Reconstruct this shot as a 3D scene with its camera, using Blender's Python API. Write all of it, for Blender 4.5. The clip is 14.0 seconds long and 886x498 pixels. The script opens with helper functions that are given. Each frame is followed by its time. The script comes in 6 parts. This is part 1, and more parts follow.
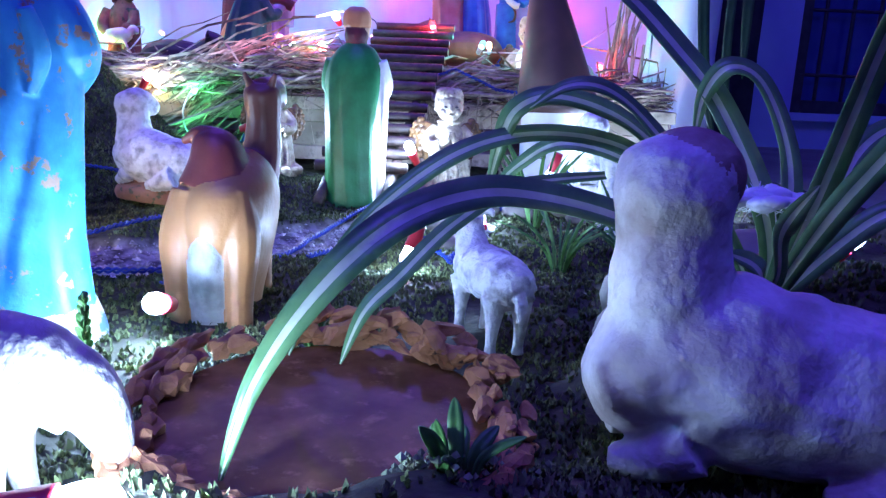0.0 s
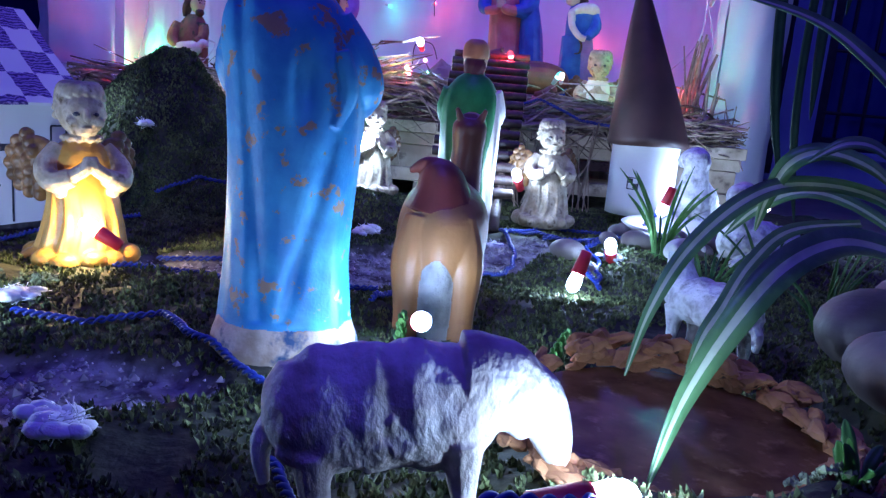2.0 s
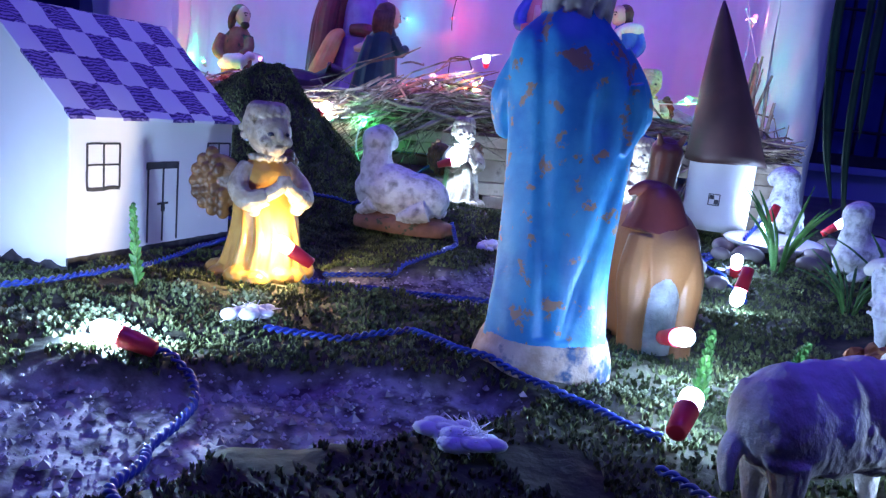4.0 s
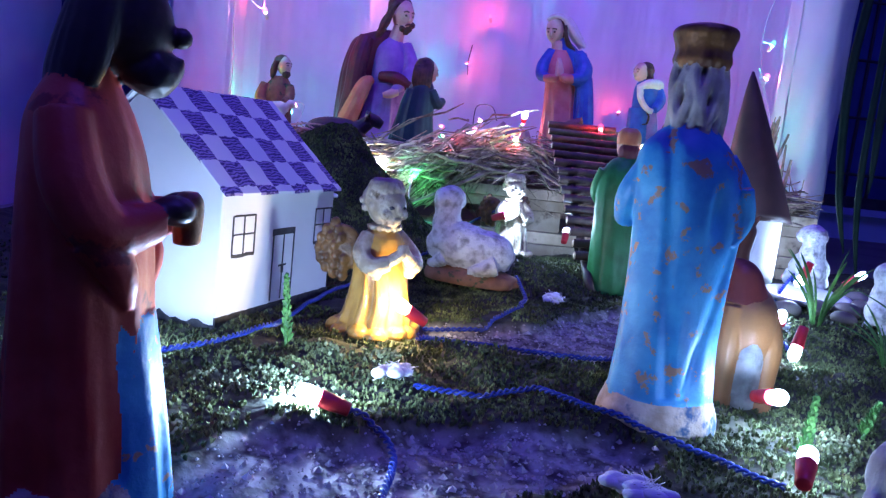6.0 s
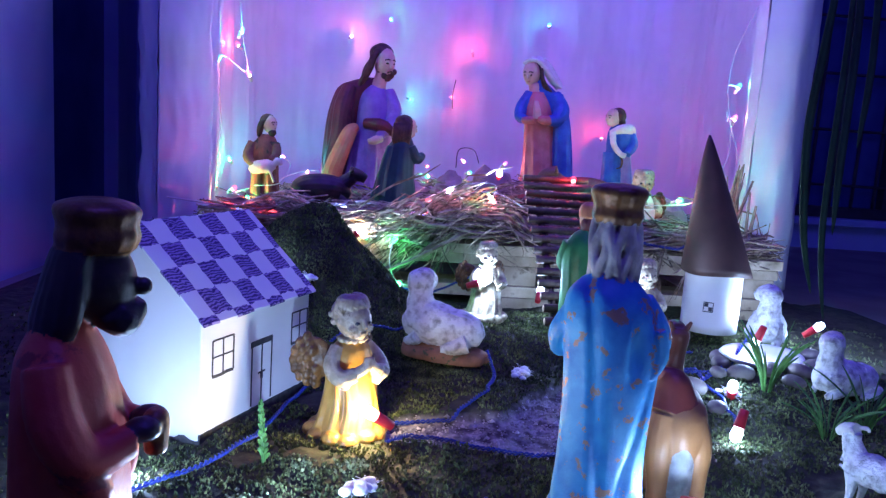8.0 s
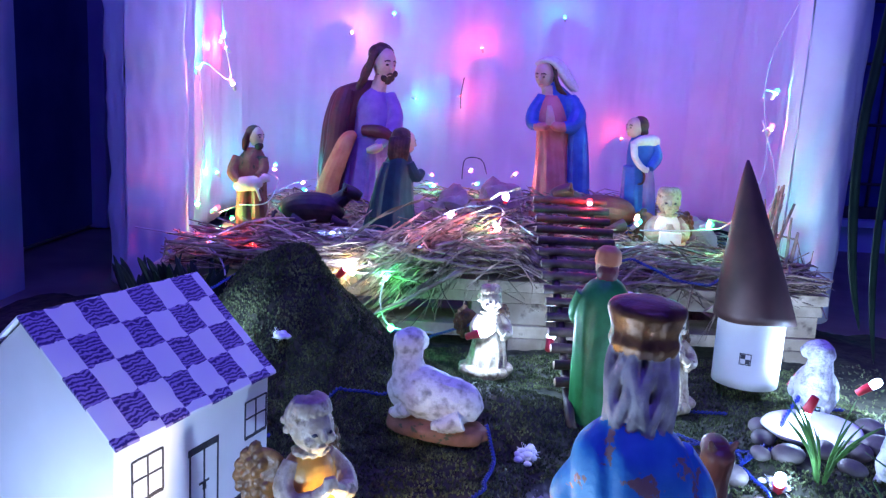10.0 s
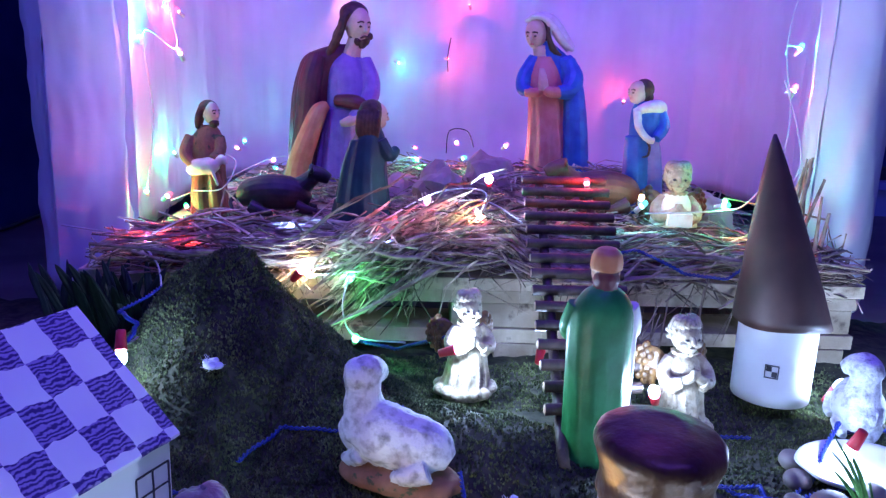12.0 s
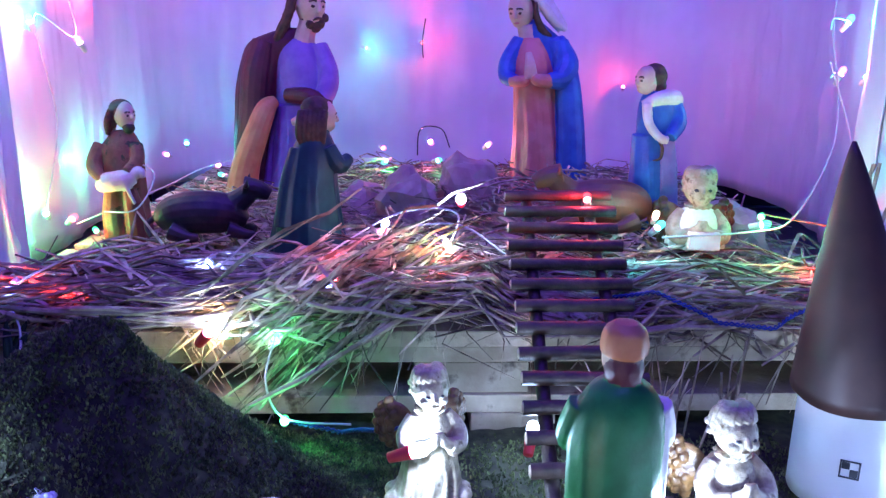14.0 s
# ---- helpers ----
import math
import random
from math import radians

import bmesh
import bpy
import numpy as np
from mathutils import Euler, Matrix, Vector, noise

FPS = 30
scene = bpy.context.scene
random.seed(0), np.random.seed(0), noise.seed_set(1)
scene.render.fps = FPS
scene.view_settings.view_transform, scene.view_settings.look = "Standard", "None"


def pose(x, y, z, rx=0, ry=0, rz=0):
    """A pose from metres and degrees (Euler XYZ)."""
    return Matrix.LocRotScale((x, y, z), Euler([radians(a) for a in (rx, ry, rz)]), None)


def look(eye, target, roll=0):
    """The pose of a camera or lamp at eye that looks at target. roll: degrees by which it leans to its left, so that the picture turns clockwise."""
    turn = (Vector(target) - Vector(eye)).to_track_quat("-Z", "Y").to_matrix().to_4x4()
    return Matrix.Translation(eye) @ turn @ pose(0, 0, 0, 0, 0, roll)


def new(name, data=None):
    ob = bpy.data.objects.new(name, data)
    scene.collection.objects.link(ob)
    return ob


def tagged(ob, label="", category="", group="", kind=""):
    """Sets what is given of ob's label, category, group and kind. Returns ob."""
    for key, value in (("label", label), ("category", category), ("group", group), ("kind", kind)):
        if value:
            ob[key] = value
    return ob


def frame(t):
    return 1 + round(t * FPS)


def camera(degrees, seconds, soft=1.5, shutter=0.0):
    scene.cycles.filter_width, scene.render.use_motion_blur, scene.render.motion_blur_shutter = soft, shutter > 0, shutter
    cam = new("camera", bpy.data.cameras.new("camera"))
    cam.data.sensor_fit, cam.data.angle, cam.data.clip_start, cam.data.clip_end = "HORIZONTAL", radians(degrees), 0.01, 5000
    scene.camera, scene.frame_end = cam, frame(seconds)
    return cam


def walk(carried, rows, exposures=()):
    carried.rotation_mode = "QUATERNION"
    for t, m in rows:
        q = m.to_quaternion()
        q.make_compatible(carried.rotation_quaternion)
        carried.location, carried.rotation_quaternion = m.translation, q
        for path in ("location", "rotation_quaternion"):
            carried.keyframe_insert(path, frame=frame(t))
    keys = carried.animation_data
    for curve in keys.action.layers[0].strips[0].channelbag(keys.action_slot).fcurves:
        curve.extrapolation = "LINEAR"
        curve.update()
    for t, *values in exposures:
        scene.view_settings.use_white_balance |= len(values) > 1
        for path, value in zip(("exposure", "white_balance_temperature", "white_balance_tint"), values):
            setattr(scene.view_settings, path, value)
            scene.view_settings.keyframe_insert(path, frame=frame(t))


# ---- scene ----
cam = camera(61.8, 14.0, 1.35)
PATH = [
    (0, (0.037, 0.043, 0.157), (-0.005, 1.993, -0.282), 2.5),
    (0.5, (0.011, 0.038, 0.161), (-0.026, 1.994, -0.257), 3.2),
    (1, (-0.022, 0.024, 0.163), (-0.065, 1.982, -0.244), 4.2),
    (1.5, (-0.062, 0.014, 0.161), (-0.078, 1.974, -0.24), 4.8),
    (2, (-0.104, 0.006, 0.162), (-0.105, 1.967, -0.231), 5.0),
    (2.5, (-0.147, -0.008, 0.167), (-0.12, 1.956, -0.21), 5.1),
    (3, (-0.191, -0.011, 0.161), (-0.154, 1.953, -0.213), 5.1),
    (3.5, (-0.228, -0.008, 0.154), (-0.16, 1.956, -0.22), 5.5),
    (4, (-0.278, -0.013, 0.157), (-0.17, 1.952, -0.203), 5.6),
    (4.2, (-0.293, -0.014, 0.158), (-0.175, 1.952, -0.19), 5.5),
    (6.3, (-0.39, -0.09, 0.208), (-0.235, 1.883, -0.08), 6.3),
    (6.5, (-0.389, -0.098, 0.222), (-0.227, 1.873, -0.078), 5.2),
    (7, (-0.389, -0.108, 0.259), (-0.162, 1.855, -0.049), 4.7),
    (7.5, (-0.382, -0.126, 0.284), (-0.186, 1.84, -0.027), 4.5),
    (8, (-0.358, -0.121, 0.308), (-0.219, 1.851, 0.01), 3.9),
    (8.5, (-0.333, -0.097, 0.324), (-0.233, 1.872, -0.012), 3.5),
    (8.7, (-0.341, -0.08, 0.332), (-0.242, 1.89, -0.002), 3.9),
    (10.8, (-0.3, 0.098, 0.378), (-0.219, 2.056, -0.021), 2.5),
    (11, (-0.295, 0.113, 0.376), (-0.216, 2.066, -0.044), 2.3),
    (11.5, (-0.289, 0.154, 0.381), (-0.21, 2.102, -0.064), 2.4),
    (12, (-0.274, 0.198, 0.388), (-0.192, 2.144, -0.066), 2.0),
    (12.5, (-0.247, 0.24, 0.393), (-0.22, 2.183, -0.081), 1.3),
    (13, (-0.222, 0.283, 0.394), (-0.232, 2.221, -0.1), 1.6),
    (13.5, (-0.219, 0.347, 0.397), (-0.199, 2.285, -0.095), 0.9),
    (14, (-0.228, 0.44, 0.395), (-0.13, 2.375, -0.099), 0.9),
]
walk(cam, [(t, look(eye, target, roll)) for t, eye, target, roll in PATH],
     [(0, 0.85), (1.0, 0.45), (2.2, -0.15), (3.0, -0.2), (4.0, 0.05), (6.5, 0.1), (8.5, 0.2), (11.0, 0.5), (12.5, 0.4), (14.0, 0.4)])
from mathutils.bvhtree import BVHTree

# ---- world and light ----
world = bpy.data.worlds.new("night")
scene.world = world
world.use_nodes = True
wb = world.node_tree.nodes["Background"]
wb.inputs[0].default_value = (0.02, 0.022, 0.09, 1)
wb.inputs[1].default_value = 0.08


def lamp(name, kind, m, power, colour, size=0.01):
    data = bpy.data.lights.new(name, kind)
    data.energy, data.color = power, colour
    if kind == "AREA":
        data.size = size
    elif kind == "POINT":
        data.shadow_soft_size = size
    ob = new(name, data)
    ob.matrix_world = m
    return ob


# unseen violet light over the crib's front, and an added blue fill lamp overhead
lamp("crib_light", "AREA", look((-0.15, 1.35, 1.25), (-0.17, 1.95, 0.2)), 7.4, (0.185, 0.060, 1.0), 0.7)
lamp("blue_fill_light", "AREA", look((-0.1, -0.2, 2.2), (0.55, 1.8, 0.1)), 19.0, (0.10, 0.06, 1.0), 1.0)


# ---- materials ----
def shader(name, c1, c2=None, scale=60.0, rough=0.6, bump=0.0, bump_scale=None, metal=0.0, detail=5.0,
           low=0.4, high=0.6, island=0.0, spots=None, spot_scale=30.0, spot_cut=0.62, sheen=0.0, coat=0.0, rand=0.0, spec=0.5, spot_soft=0.03):
    """Two tones by noise, optional spots of a third colour, fine relief."""
    m = bpy.data.materials.new(name)
    m.use_nodes = True
    nt = m.node_tree
    nd, ln = nt.nodes, nt.links
    p = nd["Principled BSDF"]
    p.inputs["Roughness"].default_value, p.inputs["Metallic"].default_value = rough, metal
    p.inputs["Coat Weight"].default_value, p.inputs["Coat Roughness"].default_value = coat, 0.16
    p.inputs["Sheen Weight"].default_value = sheen
    p.inputs["Specular IOR Level"].default_value = spec
    tc = nd.new("ShaderNodeTexCoord")
    no = nd.new("ShaderNodeTexNoise")
    no.inputs["Scale"].default_value, no.inputs["Detail"].default_value = scale, detail
    ln.new(tc.outputs["Object"], no.inputs["Vector"])
    ramp = nd.new("ShaderNodeMapRange")
    ramp.inputs["From Min"].default_value, ramp.inputs["From Max"].default_value = low, high
    ln.new(no.outputs["Fac"], ramp.inputs["Value"])
    mix = nd.new("ShaderNodeMix")
    mix.data_type = "RGBA"
    mix.inputs["A"].default_value = (*c1, 1)
    mix.inputs["B"].default_value = (*(c2 or c1), 1)
    ln.new(ramp.outputs["Result"], mix.inputs["Factor"])
    out = mix.outputs["Result"]
    if spots:
        n2 = nd.new("ShaderNodeTexNoise")
        n2.inputs["Scale"].default_value, n2.inputs["Detail"].default_value = spot_scale, 6.0
        n2.inputs["Roughness"].default_value = 0.62
        ln.new(tc.outputs["Object"], n2.inputs["Vector"])
        r2 = nd.new("ShaderNodeMapRange")
        r2.inputs["From Min"].default_value, r2.inputs["From Max"].default_value = spot_cut, spot_cut + spot_soft
        ln.new(n2.outputs["Fac"], r2.inputs["Value"])
        x2 = nd.new("ShaderNodeMix")
        x2.data_type = "RGBA"
        ln.new(r2.outputs["Result"], x2.inputs["Factor"])
        ln.new(out, x2.inputs["A"])
        x2.inputs["B"].default_value = (*spots, 1)
        out = x2.outputs["Result"]
    if island or rand:
        hsv = nd.new("ShaderNodeHueSaturation")
        if island:
            src = nd.new("ShaderNodeNewGeometry").outputs["Random Per Island"]
        else:
            src = nd.new("ShaderNodeObjectInfo").outputs["Random"]
        r3 = nd.new("ShaderNodeMapRange")
        r3.inputs["To Min"].default_value, r3.inputs["To Max"].default_value = 1 - (island or rand), 1 + (island or rand)
        ln.new(src, r3.inputs["Value"])
        ln.new(r3.outputs["Result"], hsv.inputs["Value"])
        ln.new(out, hsv.inputs["Color"])
        out = hsv.outputs["Color"]
    ln.new(out, p.inputs["Base Color"])
    if bump:
        n3 = nd.new("ShaderNodeTexNoise")
        n3.inputs["Scale"].default_value, n3.inputs["Detail"].default_value = bump_scale or scale * 4, 6.0
        ln.new(tc.outputs["Object"], n3.inputs["Vector"])
        b = nd.new("ShaderNodeBump")
        b.inputs["Strength"].default_value, b.inputs["Distance"].default_value = min(bump, 1.0), 0.002
        ln.new(n3.outputs["Fac"], b.inputs["Height"])
        ln.new(b.outputs["Normal"], p.inputs["Normal"])
    return m


M = {}
M["blue_robe"] = shader("blue_robe_paint", (0.02, 0.22, 0.50), (0.05, 0.36, 0.62), 35, 0.52, 0.35, 160, spots=(0.40, 0.24, 0.15), spot_scale=85, spot_cut=0.585)
M["plaster"] = shader("bare_plaster", (0.34, 0.25, 0.19), (0.54, 0.44, 0.38), 60, 0.8, 0.6, 200, spots=(0.03, 0.08, 0.18), spot_scale=40, spot_cut=0.56, spot_soft=0.08)
M["red_robe"] = shader("red_robe_paint", (0.52, 0.045, 0.028), (0.62, 0.09, 0.055), 30, 0.5, 0.3, 120, spots=(0.28, 0.03, 0.03), spot_scale=25, spot_cut=0.6)
M["maroon"] = shader("maroon_paint", (0.07, 0.008, 0.02), (0.12, 0.015, 0.03), 30, 0.5, 0.2, 120)
M["green_robe"] = shader("green_robe_paint", (0.01, 0.15, 0.035), (0.02, 0.22, 0.06), 40, 0.42, 0.3, 90)
M["dark_green"] = shader("dark_green_paint", (0.006, 0.040, 0.050), (0.012, 0.065, 0.068), 30, 0.5, 0.2, 120)
M["skin"] = shader("skin_paint", (0.50, 0.28, 0.18), (0.58, 0.35, 0.24), 60, 0.5, 0.15, 150)
M["dark_skin"] = shader("dark_skin_paint", (0.03, 0.02, 0.02), (0.06, 0.035, 0.03), 60, 0.45, 0.2, 150)
M["hair"] = shader("brown_hair_paint", (0.045, 0.02, 0.012), (0.09, 0.04, 0.02), 80, 0.6, 0.8, 120)
M["grey_hair"] = shader("grey_hair_paint", (0.30, 0.26, 0.24), (0.48, 0.42, 0.40), 70, 0.6, 0.9, 110, spots=(0.16, 0.11, 0.09), spot_scale=60, spot_cut=0.62)
M["crown"] = shader("brown_gilt_crown", (0.10, 0.035, 0.015), (0.24, 0.11, 0.035), 60, 0.4, 0.6, 110, metal=0.3)
M["violet"] = shader("violet_paint", (0.22, 0.12, 0.38), (0.28, 0.17, 0.45), 40, 0.5, 0.2, 120)
M["orange"] = shader("orange_paint", (0.55, 0.20, 0.08), (0.62, 0.27, 0.12), 40, 0.5, 0.2, 120)
M["rose"] = shader("rose_paint", (0.55, 0.16, 0.14), (0.62, 0.22, 0.20), 40, 0.5, 0.2, 120)
M["royal_blue"] = shader("royal_blue_paint", (0.015, 0.08, 0.36), (0.03, 0.13, 0.46), 40, 0.45, 0.2, 120)
M["cream"] = shader("cream_paint", (0.66, 0.60, 0.52), (0.76, 0.72, 0.66), 60, 0.55, 0.3, 150)
M["camel"] = shader("camel_brown_paint", (0.38, 0.17, 0.06), (0.34, 0.15, 0.055), 30, 0.45, 0.3, 140, spots=(0.20, 0.07, 0.035), spot_scale=22, spot_cut=0.58, spot_soft=0.12)
M["camel_dark"] = shader("dark_brown_paint", (0.13, 0.035, 0.025), (0.18, 0.055, 0.035), 30, 0.4, 0.2, 140)
M["grey_patch"] = shader("worn_grey_patch", (0.26, 0.27, 0.26), (0.40, 0.41, 0.40), 90, 0.7, 0.6, 220)
M["face_paint"] = shader("pale_face_paint", (0.62, 0.40, 0.30), (0.68, 0.46, 0.35), 60, 0.45, 0.1, 150)
M["saddle_red"] = shader("red_saddle_paint", (0.15, 0.028, 0.022), (0.21, 0.045, 0.03), 30, 0.4, 0.2, 140)
M["wool"] = shader("painted_wool", (0.44, 0.38, 0.34), (0.72, 0.69, 0.66), 34, 0.8, 1.0, 170, spots=(0.30, 0.22, 0.18), spot_scale=26, spot_cut=0.50, spot_soft=0.22)
M["speckled"] = shader("speckled_white_wool", (0.74, 0.74, 0.75), (0.26, 0.25, 0.24), 95, 0.8, 1.0, 230, low=0.46, high=0.74, detail=9.0)
M["face_brown"] = shader("brown_fleece", (0.22, 0.13, 0.10), (0.42, 0.32, 0.27), 45, 0.75, 0.9, 140)
M["terracotta"] = shader("terracotta_base", (0.28, 0.12, 0.07), (0.20, 0.09, 0.05), 50, 0.8, 0.6, 150, spots=(0.06, 0.07, 0.03), spot_scale=40, spot_cut=0.6)
M["gold"] = shader("ochre_glaze", (0.52, 0.29, 0.06), (0.40, 0.19, 0.035), 50, 0.35, 0.4, 120)
M["umber"] = shader("umber_wing_glaze", (0.09, 0.040, 0.014), (0.20, 0.095, 0.03), 90, 0.4, 0.9, 120)
M["doll_stone"] = shader("beige_stone_glaze", (0.30, 0.23, 0.15), (0.50, 0.41, 0.30), 90, 0.5, 0.7, 170, spots=(0.13, 0.085, 0.045), spot_scale=90, spot_cut=0.54, spot_soft=0.14)
M["black_cow"] = shader("black_paint", (0.025, 0.02, 0.025), (0.05, 0.035, 0.035), 40, 0.5, 0.3, 140)
M["brown_cow"] = shader("red_brown_paint", (0.16, 0.05, 0.03), (0.22, 0.08, 0.05), 40, 0.5, 0.3, 140)
M["paper"] = shader("white_card", (0.74, 0.74, 0.75), (0.80, 0.80, 0.81), 12, 0.7, 0.12, 60)
M["ink"] = shader("black_marker", (0.02, 0.02, 0.03), (0.05, 0.05, 0.06), 140, 0.6)
M["brown_paper"] = shader("brown_card", (0.050, 0.022, 0.020), (0.078, 0.034, 0.028), 18, 0.5, 0.15, 60)
M["cloth"] = shader("white_satin_cloth", (0.74, 0.74, 0.76), (0.80, 0.80, 0.82), 8, 0.36, 0.15, 40)
satin = M["cloth"].node_tree
weave = satin.nodes.new("ShaderNodeTangent")
weave.direction_type, weave.axis = "RADIAL", "Z"
satin.links.new(weave.outputs[0], satin.nodes["Principled BSDF"].inputs["Tangent"])
satin.nodes["Principled BSDF"].inputs["Anisotropic"].default_value = 0.85
satin.nodes["Principled BSDF"].inputs["Anisotropic Rotation"].default_value = 0.25
satin.nodes["Principled BSDF"].inputs["Specular IOR Level"].default_value = 0.9
# the blue of the lighting is mixed into this wall colour
M["wall"] = shader("blue_lit_wall", (0.26, 0.32, 0.62), (0.32, 0.38, 0.68), 5, 0.7, 0.2, 60)
M["floor"] = shader("cement_floor", (0.16, 0.15, 0.15), (0.24, 0.22, 0.22), 6, 0.5, 0.2, 50)
M["door_paint"] = shader("blue_door_gloss", (0.02, 0.04, 0.22), (0.03, 0.055, 0.26), 8, 0.22, 0.1, 30)
M["dark"] = shader("matte_black", (0.010, 0.010, 0.016), (0.02, 0.02, 0.03), 20, 0.85, 0.3, 90)
M["iron"] = shader("painted_iron", (0.015, 0.015, 0.025), (0.03, 0.03, 0.04), 40, 0.5, 0.2, 120)
M["pallet"] = shader("pale_pallet_wood", (0.34, 0.26, 0.175), (0.54, 0.44, 0.32), 16, 0.85, 0.7, 90, rand=0.22, spots=(0.12, 0.085, 0.06), spot_scale=30, spot_cut=0.56, spot_soft=0.12)
M["stick"] = shader("dark_bark_stick", (0.030, 0.018, 0.016), (0.065, 0.038, 0.03), 60, 0.55, 0.8, 150, rand=0.2)
M["stick_end"] = shader("cut_wood", (0.52, 0.40, 0.26), (0.60, 0.48, 0.33), 80, 0.8, 0.4, 200)
M["straw"] = shader("dry_straw", (0.16, 0.11, 0.07), (0.50, 0.40, 0.28), 50, 0.7, 0.3, 200, island=0.65)
M["twig"] = shader("dry_twig", (0.26, 0.18, 0.12), (0.46, 0.35, 0.25), 60, 0.75, 0.5, 150, island=0.3)
M["moss"] = shader("dry_moss", (0.050, 0.070, 0.024), (0.155, 0.185, 0.070), 34, 0.9, 0.0, island=0.55)
M["soil"] = shader("mossy_soil", (0.028, 0.030, 0.016), (0.06, 0.062, 0.035), 40, 0.95, 1.0, 110)
M["sand"] = shader("grey_sand", (0.30, 0.28, 0.27), (0.42, 0.40, 0.39), 120, 0.9, 1.0, 260, spots=(0.12, 0.10, 0.10), spot_scale=130, spot_cut=0.6)
M["cotton"] = shader("cotton_wool", (0.80, 0.80, 0.82), (0.86, 0.86, 0.87), 60, 0.95, 0.6, 200)
M["pebble"] = shader("river_pebble", (0.10, 0.08, 0.08), (0.19, 0.16, 0.15), 25, 0.6, 0.4, 120, rand=0.25)
M["white_stone"] = shader("white_glazed_dish", (0.76, 0.75, 0.73), (0.82, 0.81, 0.80), 30, 0.35, 0.1, 80)
M["bark"] = shader("red_bark", (0.30, 0.12, 0.05), (0.46, 0.21, 0.09), 40, 0.85, 1.0, 90, spots=(0.07, 0.03, 0.02), spot_scale=60, spot_cut=0.58)
M["water"] = shader("muddy_water", (0.13, 0.055, 0.022), (0.24, 0.11, 0.045), 45, 0.10, 0.12, 60, spec=0.16, spots=(0.34, 0.17, 0.08), spot_scale=80, spot_cut=0.56, spot_soft=0.12)
M["leaf"] = shader("spider_plant_green", (0.08, 0.19, 0.07), (0.13, 0.27, 0.10), 60, 0.35, 0.2, 200)
M["leaf_stripe"] = shader("spider_plant_cream", (0.46, 0.55, 0.34), (0.60, 0.66, 0.45), 60, 0.4, 0.2, 200)
M["grass"] = shader("grass_green", (0.04, 0.13, 0.025), (0.09, 0.24, 0.05), 80, 0.5, 0.2, 200, island=0.3)
M["dark_leaf"] = shader("dark_strap_leaf", (0.008, 0.022, 0.012), (0.015, 0.035, 0.02), 40, 0.4, 0.2, 120)
M["blue_wire"] = shader("blue_wire_plastic", (0.012, 0.030, 0.24), (0.022, 0.055, 0.34), 50, 0.3, 0.0)
M["white_wire"] = shader("clear_wire_plastic", (0.60, 0.58, 0.56), (0.68, 0.66, 0.64), 50, 0.3, 0.0)
M["red_cap"] = shader("red_lamp_socket", (0.62, 0.02, 0.035), (0.68, 0.03, 0.05), 60, 0.35, 0.0)


def glow(name, colour, strength):
    """Bulb glass: lit through and see-through to its filament's light."""
    m = bpy.data.materials.new(name)
    m.use_nodes = True
    nd, ln = m.node_tree.nodes, m.node_tree.links
    nd.remove(nd["Principled BSDF"])
    e, t, a = nd.new("ShaderNodeEmission"), nd.new("ShaderNodeBsdfTransparent"), nd.new("ShaderNodeAddShader")
    e.inputs[0].default_value, e.inputs[1].default_value = (*colour, 1), strength
    ln.new(e.outputs[0], a.inputs[0])
    ln.new(t.outputs[0], a.inputs[1])
    ln.new(a.outputs[0], nd["Material Output"].inputs[0])
    m.cycles.emission_sampling = "NONE"
    return m


GLOW = {"white": ((0.40, 0.60, 1.0), 30.0), "warm": ((1.0, 0.78, 0.42), 14.0), "cyan": ((0.05, 0.85, 1.0), 1.5),
        "green": ((0.06, 1.0, 0.30), 1.5), "red": ((1.0, 0.05, 0.07), 1.5), "pink": ((1.0, 0.22, 0.45), 1.5), "blue": ((0.12, 0.25, 1.0), 1.5)}
for key, (col, power) in GLOW.items():
    M["glow_" + key] = glow(key + "_bulb_glass", col, power)


# ---- mesh helpers ----
def mesh_object(name, bm, mats, parent=None, label="", smooth=True, m=None):
    me = bpy.data.meshes.new(name)
    bmesh.ops.recalc_face_normals(bm, faces=bm.faces)
    bm.to_mesh(me)
    bm.free()
    for key in (mats if isinstance(mats, (list, tuple)) else [mats]):
        me.materials.append(M[key])
    me.polygons.foreach_set("use_smooth", [smooth] * len(me.polygons))
    ob = new(name, me)
    ob.parent = parent
    if m is not None:
        ob.matrix_world = m
    if label:
        ob["label"] = label
    return ob


def part(name, bm, material, parent, label="", smooth=True):
    return mesh_object(name, bm, material, parent, label, smooth)


def thing(name, m, label, category, group="", kind=""):
    ob = new(name)
    ob.matrix_world = m
    ob.empty_display_size = 0.02
    return tagged(ob, label, category, group, kind)


def ring_strip(bm, rings, mi=0, cap=True, closed=True):
    rows = [[bm.verts.new(p) for p in r] for r in rings]
    n = len(rows[0])
    for a, b in zip(rows, rows[1:]):
        for i in range(n if closed else n - 1):
            j = (i + 1) % n
            f = bm.faces.new((a[i], a[j], b[j], b[i]))
            f.material_index = mi
    if cap and closed:
        for r in (rows[0], rows[-1]):
            f = bm.faces.new(r)
            f.material_index = mi


